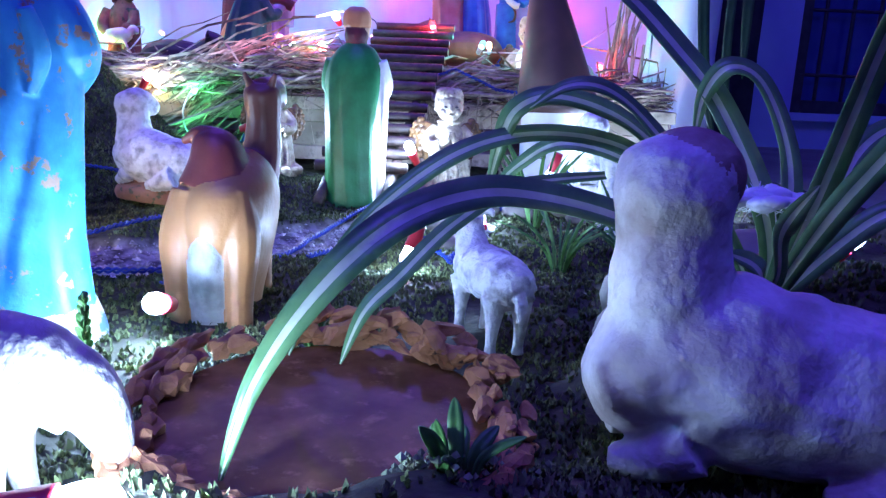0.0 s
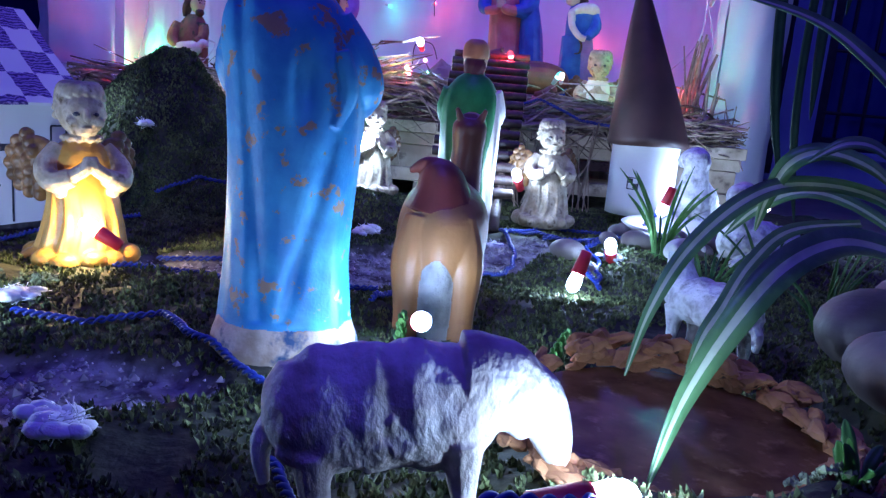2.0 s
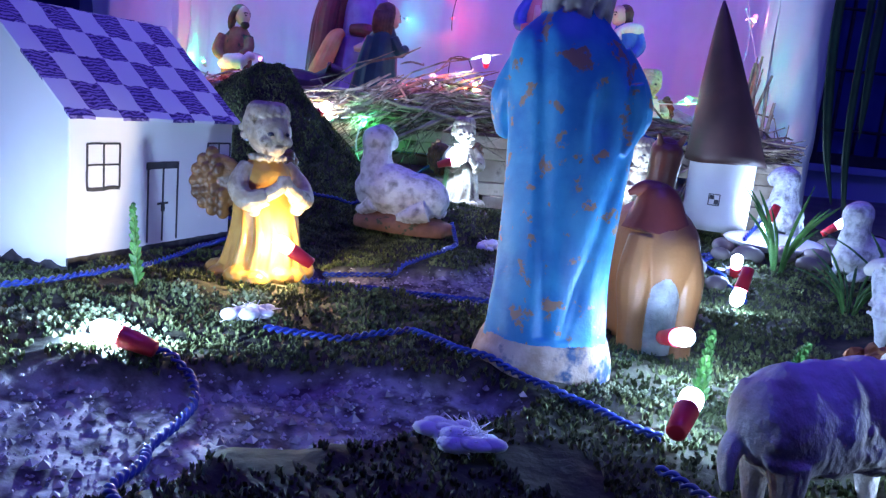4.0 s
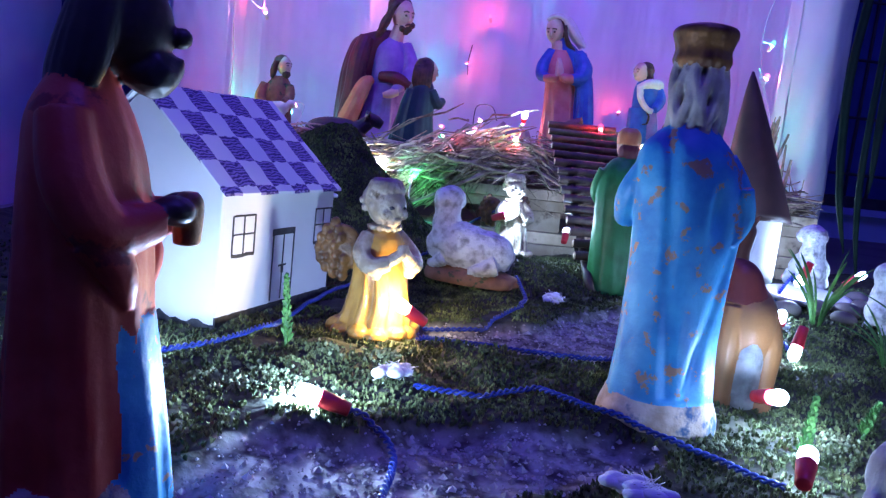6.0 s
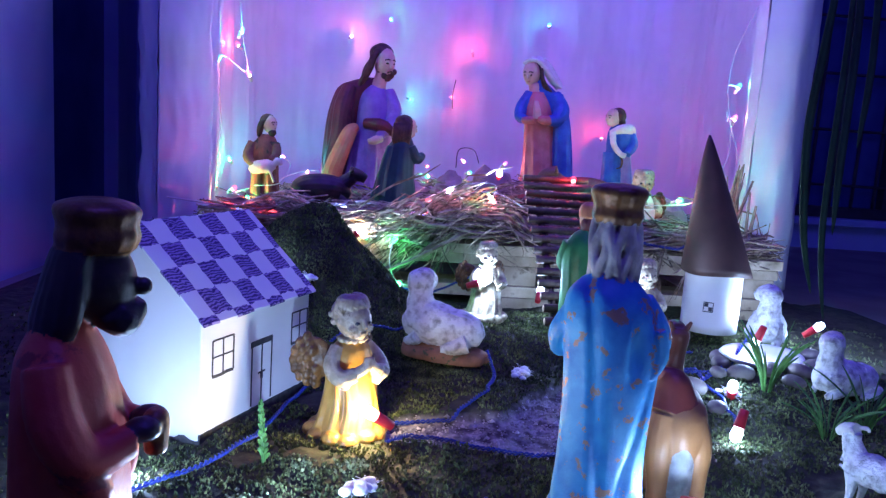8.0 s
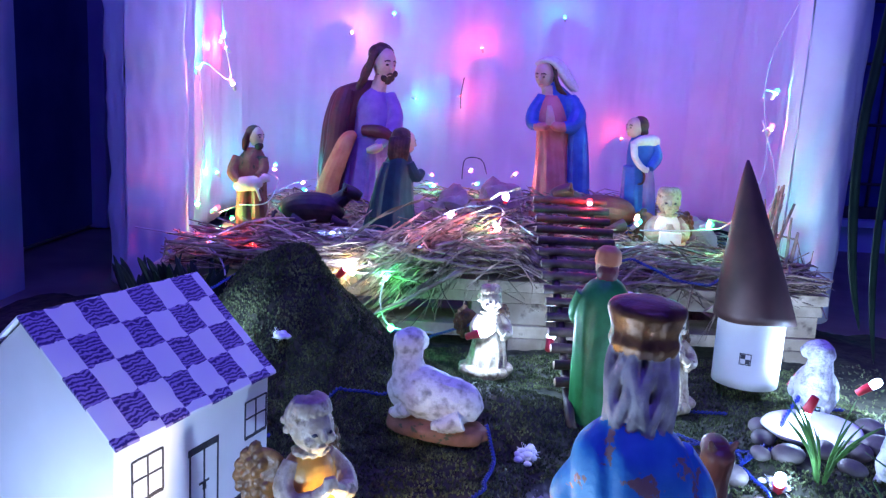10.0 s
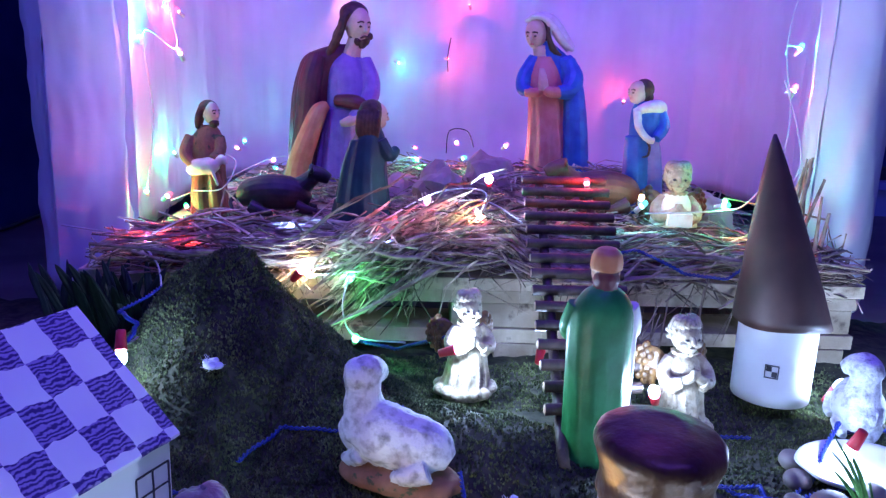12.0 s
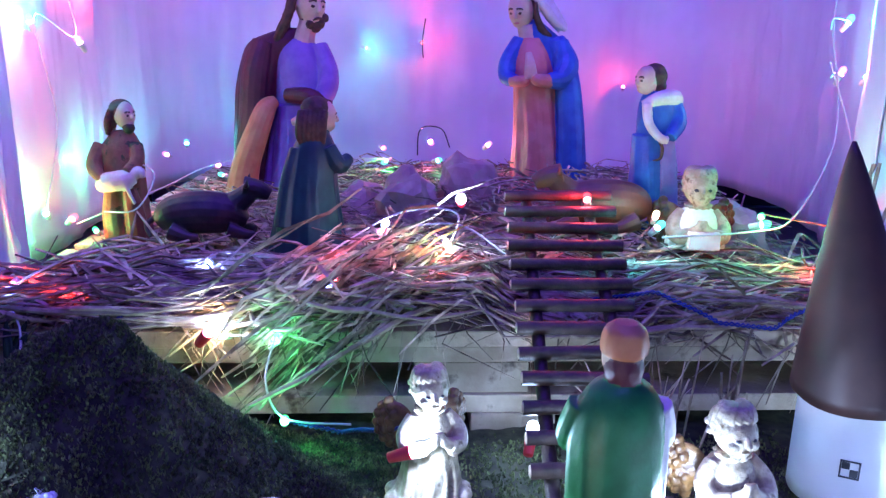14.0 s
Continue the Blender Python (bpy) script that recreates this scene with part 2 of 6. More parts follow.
def smooth_rows(secs, k=4):
    """Catmull-Rom between the given sections."""
    s = [np.array(v, float) for v in secs]
    s = [s[0]] + s + [s[-1]]
    out = []
    for i in range(1, len(s) - 2):
        for j in range(k):
            t = j / k
            p0, p1, p2, p3 = s[i - 1:i + 3]
            out.append(0.5 * (2 * p1 + (p2 - p0) * t + (2 * p0 - 5 * p1 + 4 * p2 - p3) * t * t + (3 * p1 - p0 - 3 * p2 + p3) * t ** 3))
    out.append(s[-2])
    return out


def robe(bm, secs, mi=0, folds=9, amp=0.05, n=40, phase=0.0, arc=None, k=5):
    """Draped body from (z, cx, cy, rx, ry) sections, with folds that grow towards the hem."""
    rows = smooth_rows(secs, k)
    z0, z1 = rows[0][0], rows[-1][0]
    rings = []
    for z, cx, cy, rx, ry in rows:
        f = amp * (1 - (z - z0) / (z1 - z0)) ** 0.7 if z1 > z0 else amp
        r = []
        for i in range(n):
            a = 2 * math.pi * i / n
            w = 1 + f * math.sin(folds * a + phase + 1.3 * math.sin(2 * a)) + 0.4 * f * math.sin((folds * 2 + 1) * a + phase * 2 + z * 40)
            r.append((cx + rx * w * math.cos(a), cy + ry * w * math.sin(a), z))
        rings.append(r)
    ring_strip(bm, rings, mi)


def tube(bm, pts, radii, n=8, mi=0, k=4, squash=1.0, rough=0.0, cap=True):
    """Swept round section along smoothed points."""
    if not isinstance(radii, (list, tuple)):
        radii = [radii] * len(pts)
    rows = smooth_rows([(*p, r) for p, r in zip(pts, radii)], k)
    P = [Vector(r[:3]) for r in rows]
    rings, up = [], None
    for i, r in enumerate(rows):
        d = (P[min(i + 1, len(P) - 1)] - P[max(i - 1, 0)])
        d = d.normalized() if d.length > 1e-9 else Vector((0, 0, 1))
        if up is None:
            up = Vector((0, 0, 1)) if abs(d.z) < 0.9 else Vector((0, 1, 0))
        u = d.cross(up)
        u = u.normalized() if u.length > 1e-6 else d.orthogonal().normalized()
        v = u.cross(d).normalized()
        up = v
        rad = max(r[3], 1e-4)
        ring = []
        for j in range(n):
            a = 2 * math.pi * j / n
            q = P[i] + u * rad * math.cos(a) + v * rad * squash * math.sin(a)
            if rough:
                q = q + (q - P[i]) * rough * noise.noise(q * 90)
            ring.append(q)
        rings.append(ring)
    ring_strip(bm, rings, mi, cap)


def ball(bm, c, r, mi=0, sub=2, rot=None, rough=0.0, freq=60.0):
    m = Matrix.Translation(c) @ (rot or Matrix()) @ Matrix.Diagonal((*r, 1))
    res = bmesh.ops.create_icosphere(bm, subdivisions=sub, radius=1.0, matrix=m)
    fs = set()
    for v in res["verts"]:
        if rough:
            v.co += (v.co - Vector(c)) * rough * noise.noise(v.co * freq)
        fs.update(v.link_faces)
    for f in fs:
        f.material_index = mi


def box(bm, lo, hi, mi=0, m=None):
    c = [(a + b) / 2 for a, b in zip(lo, hi)]
    s = [b - a for a, b in zip(lo, hi)]
    res = bmesh.ops.create_cube(bm, size=1.0, matrix=(m or Matrix()) @ Matrix.Translation(c) @ Matrix.Diagonal((*s, 1)))
    fs = set()
    for v in res["verts"]:
        fs.update(v.link_faces)
    for f in fs:
        f.material_index = mi


def bevel(bm, w, seg=2):
    bmesh.ops.bevel(bm, geom=list(bm.edges), offset=w, segments=seg, affect="EDGES", profile=0.5)


def solid(name, boxes, material, parent=None, w=0.002, m=None):
    bm = bmesh.new()
    for lo, hi in boxes:
        box(bm, lo, hi)
    if w:
        bevel(bm, w)
    return mesh_object(name, bm, material, parent, smooth=False, m=m)


# ---- setting ----
def lump(x, y, cx, cy, rx, ry):
    d = ((x - cx) / rx) ** 2 + ((y - cy) / ry) ** 2
    return max(0.0, 1 - d)


POND = (-0.008, 0.283, 0.060, 0.066)


def sandy(x, y):
    """1 on the sand paths, 0 on moss."""
    n = 0.35 * noise.noise((x * 9, y * 9, 0.3)) + 0.2 * noise.noise((x * 26, y * 26, 1.7))
    s = max(lump(x, y, -0.30, 0.335, 0.10, 0.062), lump(x, y, -0.42, 0.28, 0.075, 0.065), lump(x, y, -0.27, 0.595, 0.13, 0.05), lump(x + (y - 0.68) * -0.7, y, -0.12, 0.68, 0.09, 0.16))
    return max(0.0, min(1.0, (s + n * 0.8 - 0.18) * 4)) if s > 0 else 0.0


def height(x, y):
    h = 0.016 + 0.010 * noise.noise((x * 7, y * 7, 0)) + 0.006 * noise.noise((x * 19, y * 19, 4)) + 0.003 * noise.noise((x * 55, y * 55, 2))
    h -= 0.010 * sandy(x, y)
    m = ((x + 0.472) / 0.205) ** 2 + ((y - 0.985) / 0.17) ** 2
    if m < 2.2:
        h += 0.168 * math.exp(-2.5 * m ** 1.0) * (1 + 0.16 * noise.noise((x * 14, y * 14, 9))) + 0.012 * math.exp(-2 * m) * noise.noise((x * 40, y * 40, 5))
    h += 0.025 * lump(x, y, -0.22, 0.88, 0.12, 0.10) + 0.02 * lump(x, y, 0.2, 0.8, 0.16, 0.2)
    rise = max(0.0, min(1.0, (0.36 - y) / 0.16)) * max(0.0, min(1.0, (x + 0.38) / 0.14))
    h += (0.030 if x > -0.05 else 0.030 * max(0.1, 1 + (x + 0.05) / 0.06)) * rise * rise * (3 - 2 * rise)
    h += 0.050 * lump(x, y, 0.20, 0.37, 0.11, 0.09) + 0.03 * lump(x, y, 0.28, 0.5, 0.16, 0.2)
    d = ((x - POND[0]) / POND[2]) ** 2 + ((y - POND[1]) / POND[3]) ** 2
    if d < 1.0:
        h = h * d + 0.022 * (1 - d)
    edge = min(1.0, (x + 1.02) / 0.06, (0.62 - x) / 0.06, (y + 0.6) / 0.06)
    return 0.002 + (h - 0.002) * max(0.0, edge) if h > 0.002 else h


def ground_sheet():
    xs, ys = np.linspace(-1.02, 0.62, 240), np.linspace(-0.6, 1.36, 280)
    verts = [(x, y, height(x, y)) for y in ys for x in xs]
    w = len(xs)
    faces = [(j * w + i, j * w + i + 1, (j + 1) * w + i + 1, (j + 1) * w + i) for j in range(len(ys) - 1) for i in range(w - 1)]
    me = bpy.data.meshes.new("ground")
    me.from_pydata(verts, [], faces)
    att = me.attributes.new("sand", "FLOAT", "POINT")
    att.data.foreach_set("value", [sandy(x, y) for y in ys for x in xs])
    me.polygons.foreach_set("use_smooth", [True] * len(faces))
    m = bpy.data.materials.new("moss_soil_and_sand")
    m.use_nodes = True
    nd, ln = m.node_tree.nodes, m.node_tree.links
    p = nd["Principled BSDF"]
    p.inputs["Roughness"].default_value = 0.95
    a = nd.new("ShaderNodeAttribute")
    a.attribute_name = "sand"
    tc = nd.new("ShaderNodeTexCoord")

    def tone(c1, c2, scale):
        n = nd.new("ShaderNodeTexNoise")
        n.inputs["Scale"].default_value, n.inputs["Detail"].default_value = scale, 8
        ln.new(tc.outputs["Object"], n.inputs["Vector"])
        r = nd.new("ShaderNodeMapRange")
        r.inputs["From Min"].default_value, r.inputs["From Max"].default_value = 0.38, 0.62
        ln.new(n.outputs["Fac"], r.inputs["Value"])
        x = nd.new("ShaderNodeMix")
        x.data_type = "RGBA"
        x.inputs["A"].default_value, x.inputs["B"].default_value = (*c1, 1), (*c2, 1)
        ln.new(r.outputs["Result"], x.inputs["Factor"])
        return x.outputs["Result"], n.outputs["Fac"]
    soil, f1 = tone((0.02, 0.022, 0.013), (0.055, 0.055, 0.03), 70)
    sand, f2 = tone((0.07, 0.06, 0.06), (0.40, 0.38, 0.37), 75)
    x = nd.new("ShaderNodeMix")
    x.data_type = "RGBA"
    ln.new(a.outputs["Fac"], x.inputs["Factor"])
    ln.new(soil, x.inputs["A"])
    ln.new(sand, x.inputs["B"])
    ln.new(x.outputs["Result"], p.inputs["Base Color"])
    b = nd.new("ShaderNodeBump")
    b.inputs["Strength"].default_value, b.inputs["Distance"].default_value = 1.0, 0.003
    ln.new(f2, b.inputs["Height"])
    ln.new(b.outputs["Normal"], p.inputs["Normal"])
    me.materials.append(m)
    return tagged(new("ground", me), "mossy soil bed with paths of grey sand", "ground", kind="structure")


ground_sheet()
tagged(solid("floor", [((-1.6, -1.6, -0.06), (2.4, 2.6, -0.004))], "floor", w=0), "grey cement veranda floor", "floor", kind="structure")
tagged(solid("wall_west", [((-1.45, -1.6, -0.004), (-1.25, 2.5, 2.5)), ((-1.25, 0.9, -0.004), (-1.06, 1.46, 2.5))], "wall", w=0), "painted wall with a pilaster", "wall", kind="structure")
tagged(solid("wall_east", [((2.0, -1.6, -0.004), (2.2, 2.5, 2.5))], "wall", w=0), "plain painted wall", "wall", kind="structure")
tagged(solid("wall_south", [((-1.45, -1.75, -0.004), (2.2, -1.6, 2.5))], "wall", w=0), "plain painted wall", "wall", kind="structure")
tagged(solid("wall_north", [((-1.45, 2.5, -0.004), (1.08, 2.7, 2.5)), ((1.08, 2.5, -0.004), (1.85, 2.7, 0.11)), ((1.08, 2.5, 1.6), (1.85, 2.7, 2.5)), ((1.85, 2.5, -0.004), (2.2, 2.7, 2.5)),
                             ((1.0, 3.0, -0.1), (2.0, 3.05, 1.8))], "wall", w=0), "painted wall with a window opening", "wall", kind="structure")
tagged(solid("ceiling", [((-1.45, -1.75, 2.5), (2.2, 2.7, 2.6))], "wall", w=0), "plain veranda ceiling", "ceiling", kind="structure")

# window with an iron grille
win = thing("window_1", pose(1.465, 2.55, 0.11), "dark window with an iron grille", "window", kind="structure")
solid("window_frame", [((-0.385, -0.03, 0), (-0.345, 0.03, 1.49)), ((0.345, -0.03, 0), (0.385, 0.03, 1.49)), ((-0.345, -0.03, 0), (0.345, 0.03, 0.04)), ((-0.345, -0.03, 1.45), (0.345, 0.03, 1.49)), ((-0.015, -0.03, 0.04), (0.015, 0.03, 1.45))], "iron", win, 0.003)
solid("window_sill", [((-0.42, -0.09, -0.025), (0.42, -0.051, 0.0))], "wall", win, 0.003)
for i in range(8):
    bm = bmesh.new()
    x = -0.30 + i * 0.085
    tube(bm, [(x, -0.02, 0.0), (x, -0.02, 0.7), (x, -0.02, 1.48)], 0.006, 8)
    part("bar", bm, "iron", win)
for i in range(7):
    bm = bmesh.new()
    z = 0.12 + i * 0.2
    tube(bm, [(-0.36, -0.026, z), (0, -0.026, z), (0.36, -0.026, z)], 0.005, 8)
    part("bar", bm, "iron", win)
solid("pane", [((-0.345, 0.01, 0.04), (0.345, 0.014, 1.45))], "door_paint", win, 0)

# blue door in the west wall
door = thing("door_1", pose(-1.25, 1.95, 0.0), "closed glossy dark blue door", "door", kind="structure")
solid("door_leaf", [((0.0, -0.42, 0.01), (0.02, 0.22, 2.02))], "door_paint", door, 0.003)
solid("door_frame", [((0.0, 0.22, 0.0), (0.06, 0.30, 2.1)), ((0.0, -0.50, 0.0), (0.06, -0.42, 2.1)), ((0.0, -0.42, 2.02), (0.06, 0.22, 2.1))], "wall", door, 0.004)
bm = bmesh.new()
tube(bm, [(0.02, -0.36, 0.95), (0.06, -0.36, 0.95), (0.06, -0.30, 0.95), (0.06, -0.24, 0.95)], 0.008, 8)
part("door_handle", bm, "iron", door)


# ---- crib cloths ----
def cloth_sheet(name, plan, z0, z1, fold, label, material="cloth", n=420, rows=40, seed=0, sag=0.0, thick=0.002):
    """Hanging cloth along a plan line, with vertical folds and crumples."""
    pts = smooth_rows([(x, y) for x, y in plan], 24)
    P = np.array(pts)
    seg = np.r_[0, np.cumsum(np.hypot(*np.diff(P, axis=0).T))]
    u = np.linspace(0, seg[-1], n)
    X, Y = np.interp(u, seg, P[:, 0]), np.interp(u, seg, P[:, 1])
    dx, dy = np.gradient(X), np.gradient(Y)
    l = np.hypot(dx, dy)
    nx, ny = -dy / l, dx / l
    verts = []
    for j in range(rows):
        t = j / (rows - 1)
        z = z0 + (z1 - z0) * t
        for i in range(n):
            q = u[i]
            d = fold * (1.3 * noise.noise((q * 6.5 + seed, t * 0.6, seed)) + 0.32 * noise.noise((q * 23 + seed, t * 1.4, 3 + seed)) + 0.35 * noise.noise((q * 13, z * 14, 7 + seed)) + 0.15 * noise.noise((q * 60, z * 40, 5 + seed)))
            verts.append((X[i] + nx[i] * d, Y[i] + ny[i] * d, z + sag * noise.noise((q * 6, seed, 2)) * (1 - t)))
    faces = [(j * n + i, j * n + i + 1, (j + 1) * n + i + 1, (j + 1) * n + i) for j in range(rows - 1) for i in range(n - 1)]
    me = bpy.data.meshes.new(name)
    me.from_pydata(verts, [], faces)
    me.polygons.foreach_set("use_smooth", [True] * len(faces))
    me.materials.append(M[material])
    ob = new(name, me)
    s = ob.modifiers.new("thickness", "SOLIDIFY")
    s.thickness = thick
    return tagged(ob, label, "cloth")


cloth_sheet("backdrop_cloth", [(-0.725, 1.41), (-0.768, 1.55), (-0.785, 1.75), (-0.80, 2.05), (-0.76, 2.26), (-0.6, 2.33), (-0.2, 2.34), (0.2, 2.34), (0.5, 2.30), (0.58, 2.1), (0.52, 1.75), (0.43, 1.44)], 0.10, 1.30, 0.016,
            "white satin backdrop cloth hanging in soft folds")
cloth_sheet("side_curtain", [(-0.80, 1.30), (-0.84, 1.36), (-0.80, 1.41), (-0.76, 1.38), (-0.72, 1.41), (-0.715, 1.34), (-0.75, 1.31), (-0.80, 1.30)], 0.05, 1.30, 0.022,
            "white cloth gathered into a crumpled side curtain", n=160, rows=60, seed=4)
cloth_sheet("side_curtain", [(0.335, 1.30), (0.345, 1.36), (0.39, 1.39), (0.435, 1.36), (0.44, 1.31), (0.39, 1.27), (0.335, 1.30)], 0.05, 1.30, 0.010,
            "white cloth wrapped round a corner post", n=160, rows=60, seed=9)
cloth_sheet("dark_sheet", [(0.46, 2.40), (0.6, 2.43), (0.75, 2.40), (0.93, 2.43)], 0.02, 1.5, 0.02, "black cloth hanging beside the crib", "dark", n=120, seed=2)
# near-black sheet put in place of the dark gap beside the door
cloth_sheet("dark_sheet", [(-1.0, 2.42), (-0.95, 2.38), (-0.9, 2.40)], 0.02, 1.5, 0.01, "black sheet standing in for the dark gap beside the door", "dark", n=60, seed=6)

# ---- pallet stage ----
pal = thing("wooden_pallet", pose(-0.16, 1.15, 0), "pale wooden pallet under the straw stage", "pallet")
for k in range(3):
    y = 0.0 + k * 0.52
    solid("board", [((-0.54, y, 0.036), (0.50, y + 0.09, 0.056))], "pallet", pal, 0.0015)
    solid("board", [((-0.54, y + 0.002, 0.092), (0.50, y + 0.09, 0.110))], "pallet", pal, 0.0015)
    for x in (-0.535, -0.06, 0.375):
        solid("block", [((x, y + 0.004, 0.057), (x + 0.12, y + 0.085, 0.0915))], "pallet", pal, 0.0015)
for k in range(10):
    y = -0.002 + k * 0.119
    solid("slat", [((-0.55, y, 0.1105), (0.505, y + 0.095, 0.128))], "pallet", pal, 0.0015)
for x in (-0.5, 0.0, 0.40):
    solid("runner", [((x, 0.0, -0.003), (x + 0.09, 1.13, 0.0355))], "pallet", pal, 0.0015)


# ---- card house ----
HOUSE = Matrix.Translation((-0.522, 0.530, 0.010)) @ Matrix.Rotation(math.atan2(0.164, 0.075), 4, "Z")
HL, HD, HE, HR = 0.182, 0.172, 0.122, 0.200


def checker_card():
    m = bpy.data.materials.new("hand_drawn_checks")
    m.use_nodes = True
    nd, ln = m.node_tree.nodes, m.node_tree.links
    p = nd["Principled BSDF"]
    p.inputs["Roughness"].default_value = 0.65
    tc = nd.new("ShaderNodeTexCoord")
    n = nd.new("ShaderNodeTexNoise")
    n.inputs["Scale"].default_value, n.inputs["Detail"].default_value = 90, 3
    ln.new(tc.outputs["Object"], n.inputs["Vector"])
    sub = nd.new("ShaderNodeVectorMath")
    sub.operation = "SUBTRACT"
    sub.inputs[1].default_value = (0.5, 0.5, 0.5)
    ln.new(n.outputs["Color"], sub.inputs[0])
    sc = nd.new("ShaderNodeVectorMath")
    sc.operation = "SCALE"
    sc.inputs["Scale"].default_value = 0.006
    ln.new(sub.outputs[0], sc.inputs[0])
    add = nd.new("ShaderNodeVectorMath")
    ln.new(tc.outputs["Object"], add.inputs[0])
    ln.new(sc.outputs[0], add.inputs[1])
    mp = nd.new("ShaderNodeMapping")
    mp.inputs["Location"].default_value = (0.3, 0.01, 0.5)
    mp.inputs["Scale"].default_value = (1 / 0.0262, 1 / 0.0215, 0.0)
    ln.new(add.outputs[0], mp.inputs["Vector"])
    ch = nd.new("ShaderNodeTexChecker")
    ch.inputs["Scale"].default_value = 1.0
    ln.new(mp.outputs[0], ch.inputs["Vector"])
    # pen hatching inside the dark checks
    wv = nd.new("ShaderNodeTexWave")
    wv.inputs["Scale"].default_value, wv.inputs["Distortion"].default_value, wv.inputs["Detail"].default_value = 120, 9, 3
    wv.bands_direction = "Y"
    ln.new(tc.outputs["Object"], wv.inputs["Vector"])
    r = nd.new("ShaderNodeMapRange")
    r.inputs["From Min"].default_value, r.inputs["From Max"].default_value = 0.25, 0.75
    ln.new(wv.outputs["Fac"], r.inputs["Value"])
    ink = nd.new("ShaderNodeMix")
    ink.data_type = "RGBA"
    ink.inputs["A"].default_value, ink.inputs["B"].default_value = (0.035, 0.012, 0.15, 1), (0.30, 0.22, 0.52, 1)
    ln.new(r.outputs["Result"], ink.inputs["Factor"])
    x = nd.new("ShaderNodeMix")
    x.data_type = "RGBA"
    x.inputs["A"].default_value = (0.80, 0.79, 0.84, 1)
    ln.new(ch.outputs["Fac"], x.inputs["Factor"])
    ln.new(ink.outputs["Result"], x.inputs["B"])
    ln.new(x.outputs["Result"], p.inputs["Base Color"])
    return m


M["checks"] = checker_card()


def card_house():
    h = thing("card_house", HOUSE, "white card toy house with a checked purple roof", "toy house")
    bm = bmesh.new()
    t = 0.003
    prof = [(0, 0), (HD, 0), (HD, HE), (HD / 2, HR - 0.003), (0, HE)]
    a = [bm.verts.new((0, y, z)) for y, z in prof]
    b = [bm.verts.new((HL, y, z)) for y, z in prof]
    bm.faces.new(a)
    bm.faces.new(list(reversed(b)))
    for i in range(5):
        bm.faces.new((a[i], a[(i + 1) % 5], b[(i + 1) % 5], b[i]))
    bevel(bm, 0.0012, 2)
    part("wall", bm, "paper", h, smooth=False)
    for s in (0, 1):
        bm = bmesh.new()
        e = [(-0.004, -0.006 if s == 0 else HD + 0.006, HE - 0.004), (HL + 0.004, -0.006 if s == 0 else HD + 0.006, HE - 0.004)]
        r = [(HL + 0.004, HD / 2, HR), (-0.004, HD / 2, HR)]
        nseg = 14
        top = [[Vector(e[0]).lerp(Vector(e[1]), i / nseg).lerp(Vector(r[1]).lerp(Vector(r[0]), i / nseg), j / 8) + Vector((0, 0, 0.0012 * noise.noise((i * 0.6, j * 0.5, s)) + 0.002)) for i in range(nseg + 1)] for j in range(9)]
        if s == 0:
            for i in range(nseg + 1):
                top[0][i].y += 0.0016 * noise.noise((i * 1.7, 3, 1))
        up = [[bm.verts.new(p) for p in row] for row in top]
        dn = [[bm.verts.new(p - Vector((0, 0, 0.0022))) for p in row] for row in top]
        for j in range(8):
            for i in range(nseg):
                bm.faces.new((up[j][i], up[j][i + 1], up[j + 1][i + 1], up[j + 1][i]))
                bm.faces.new((dn[j][i], dn[j + 1][i], dn[j + 1][i + 1], dn[j][i + 1]))
        for i in range(nseg):
            bm.faces.new((up[0][i], dn[0][i], dn[0][i + 1], up[0][i + 1]))
            bm.faces.new((up[8][i], up[8][i + 1], dn[8][i + 1], dn[8][i]))
        for j in range(8):
            bm.faces.new((up[j][0], up[j + 1][0], dn[j + 1][0], dn[j][0]))
            bm.faces.new((up[j][nseg], dn[j][nseg], dn[j + 1][nseg], up[j + 1][nseg]))
        part("roof", bm, "checks", h, "card roof with hand-drawn purple checks", smooth=False)

    def lines(name, segs, label):
        whole = None
        for x0, z0, x1, z1, w in segs:
            bm = bmesh.new()
            d = Vector((x1 - x0, 0, z1 - z0))
            nn = Vector((-d.z, 0, d.x)).normalized() * w / 2
            k = 6
            tops, bots = [], []
            for i in range(k + 1):
                c = Vector((x0, -0.0006, z0)) + d * i / k + Vector((0, 0, 0)) + nn * 0.6 * noise.noise((x0 * 90 + i * 0.7, z1 * 70, 2))
                tops.append(c + nn)
                bots.append(c - nn)
            rings = [[t_, b_, b_ + Vector((0, 0.002, 0)), t_ + Vector((0, 0.002, 0))] for t_, b_ in zip(tops, bots)]
            ring_strip(bm, rings)
            if whole is None:
                whole = part(name, bm, "ink", h, label, smooth=False)
            else:
                part("stroke", bm, "ink", whole, smooth=False)
    for wx in (0.016, 0.148):
        w, z0, z1 = 0.031, 0.066, 0.100
        lines("window", [(wx, z0, wx + w, z0, 0.003), (wx, z1, wx + w, z1, 0.0016), (wx, z0, wx, z1, 0.0016), (wx + w, z0, wx + w, z1, 0.0016), (wx + w / 2, z0, wx + w / 2, z1, 0.0014), (wx, 0.084, wx + w, 0.084, 0.0014)], "window drawn in black marker")
    lines("door", [(0.075, 0.082, 0.112, 0.082, 0.006), (0.077, 0.018, 0.077, 0.08, 0.0016), (0.111, 0.018, 0.111, 0.08, 0.0016), (0.094, 0.018, 0.094, 0.08, 0.0016), (0.088, 0.050, 0.100, 0.050, 0.0018), (0.094, 0.043, 0.094, 0.050, 0.004)], "double door drawn in black marker")
    bm = bmesh.new()
    rings = []
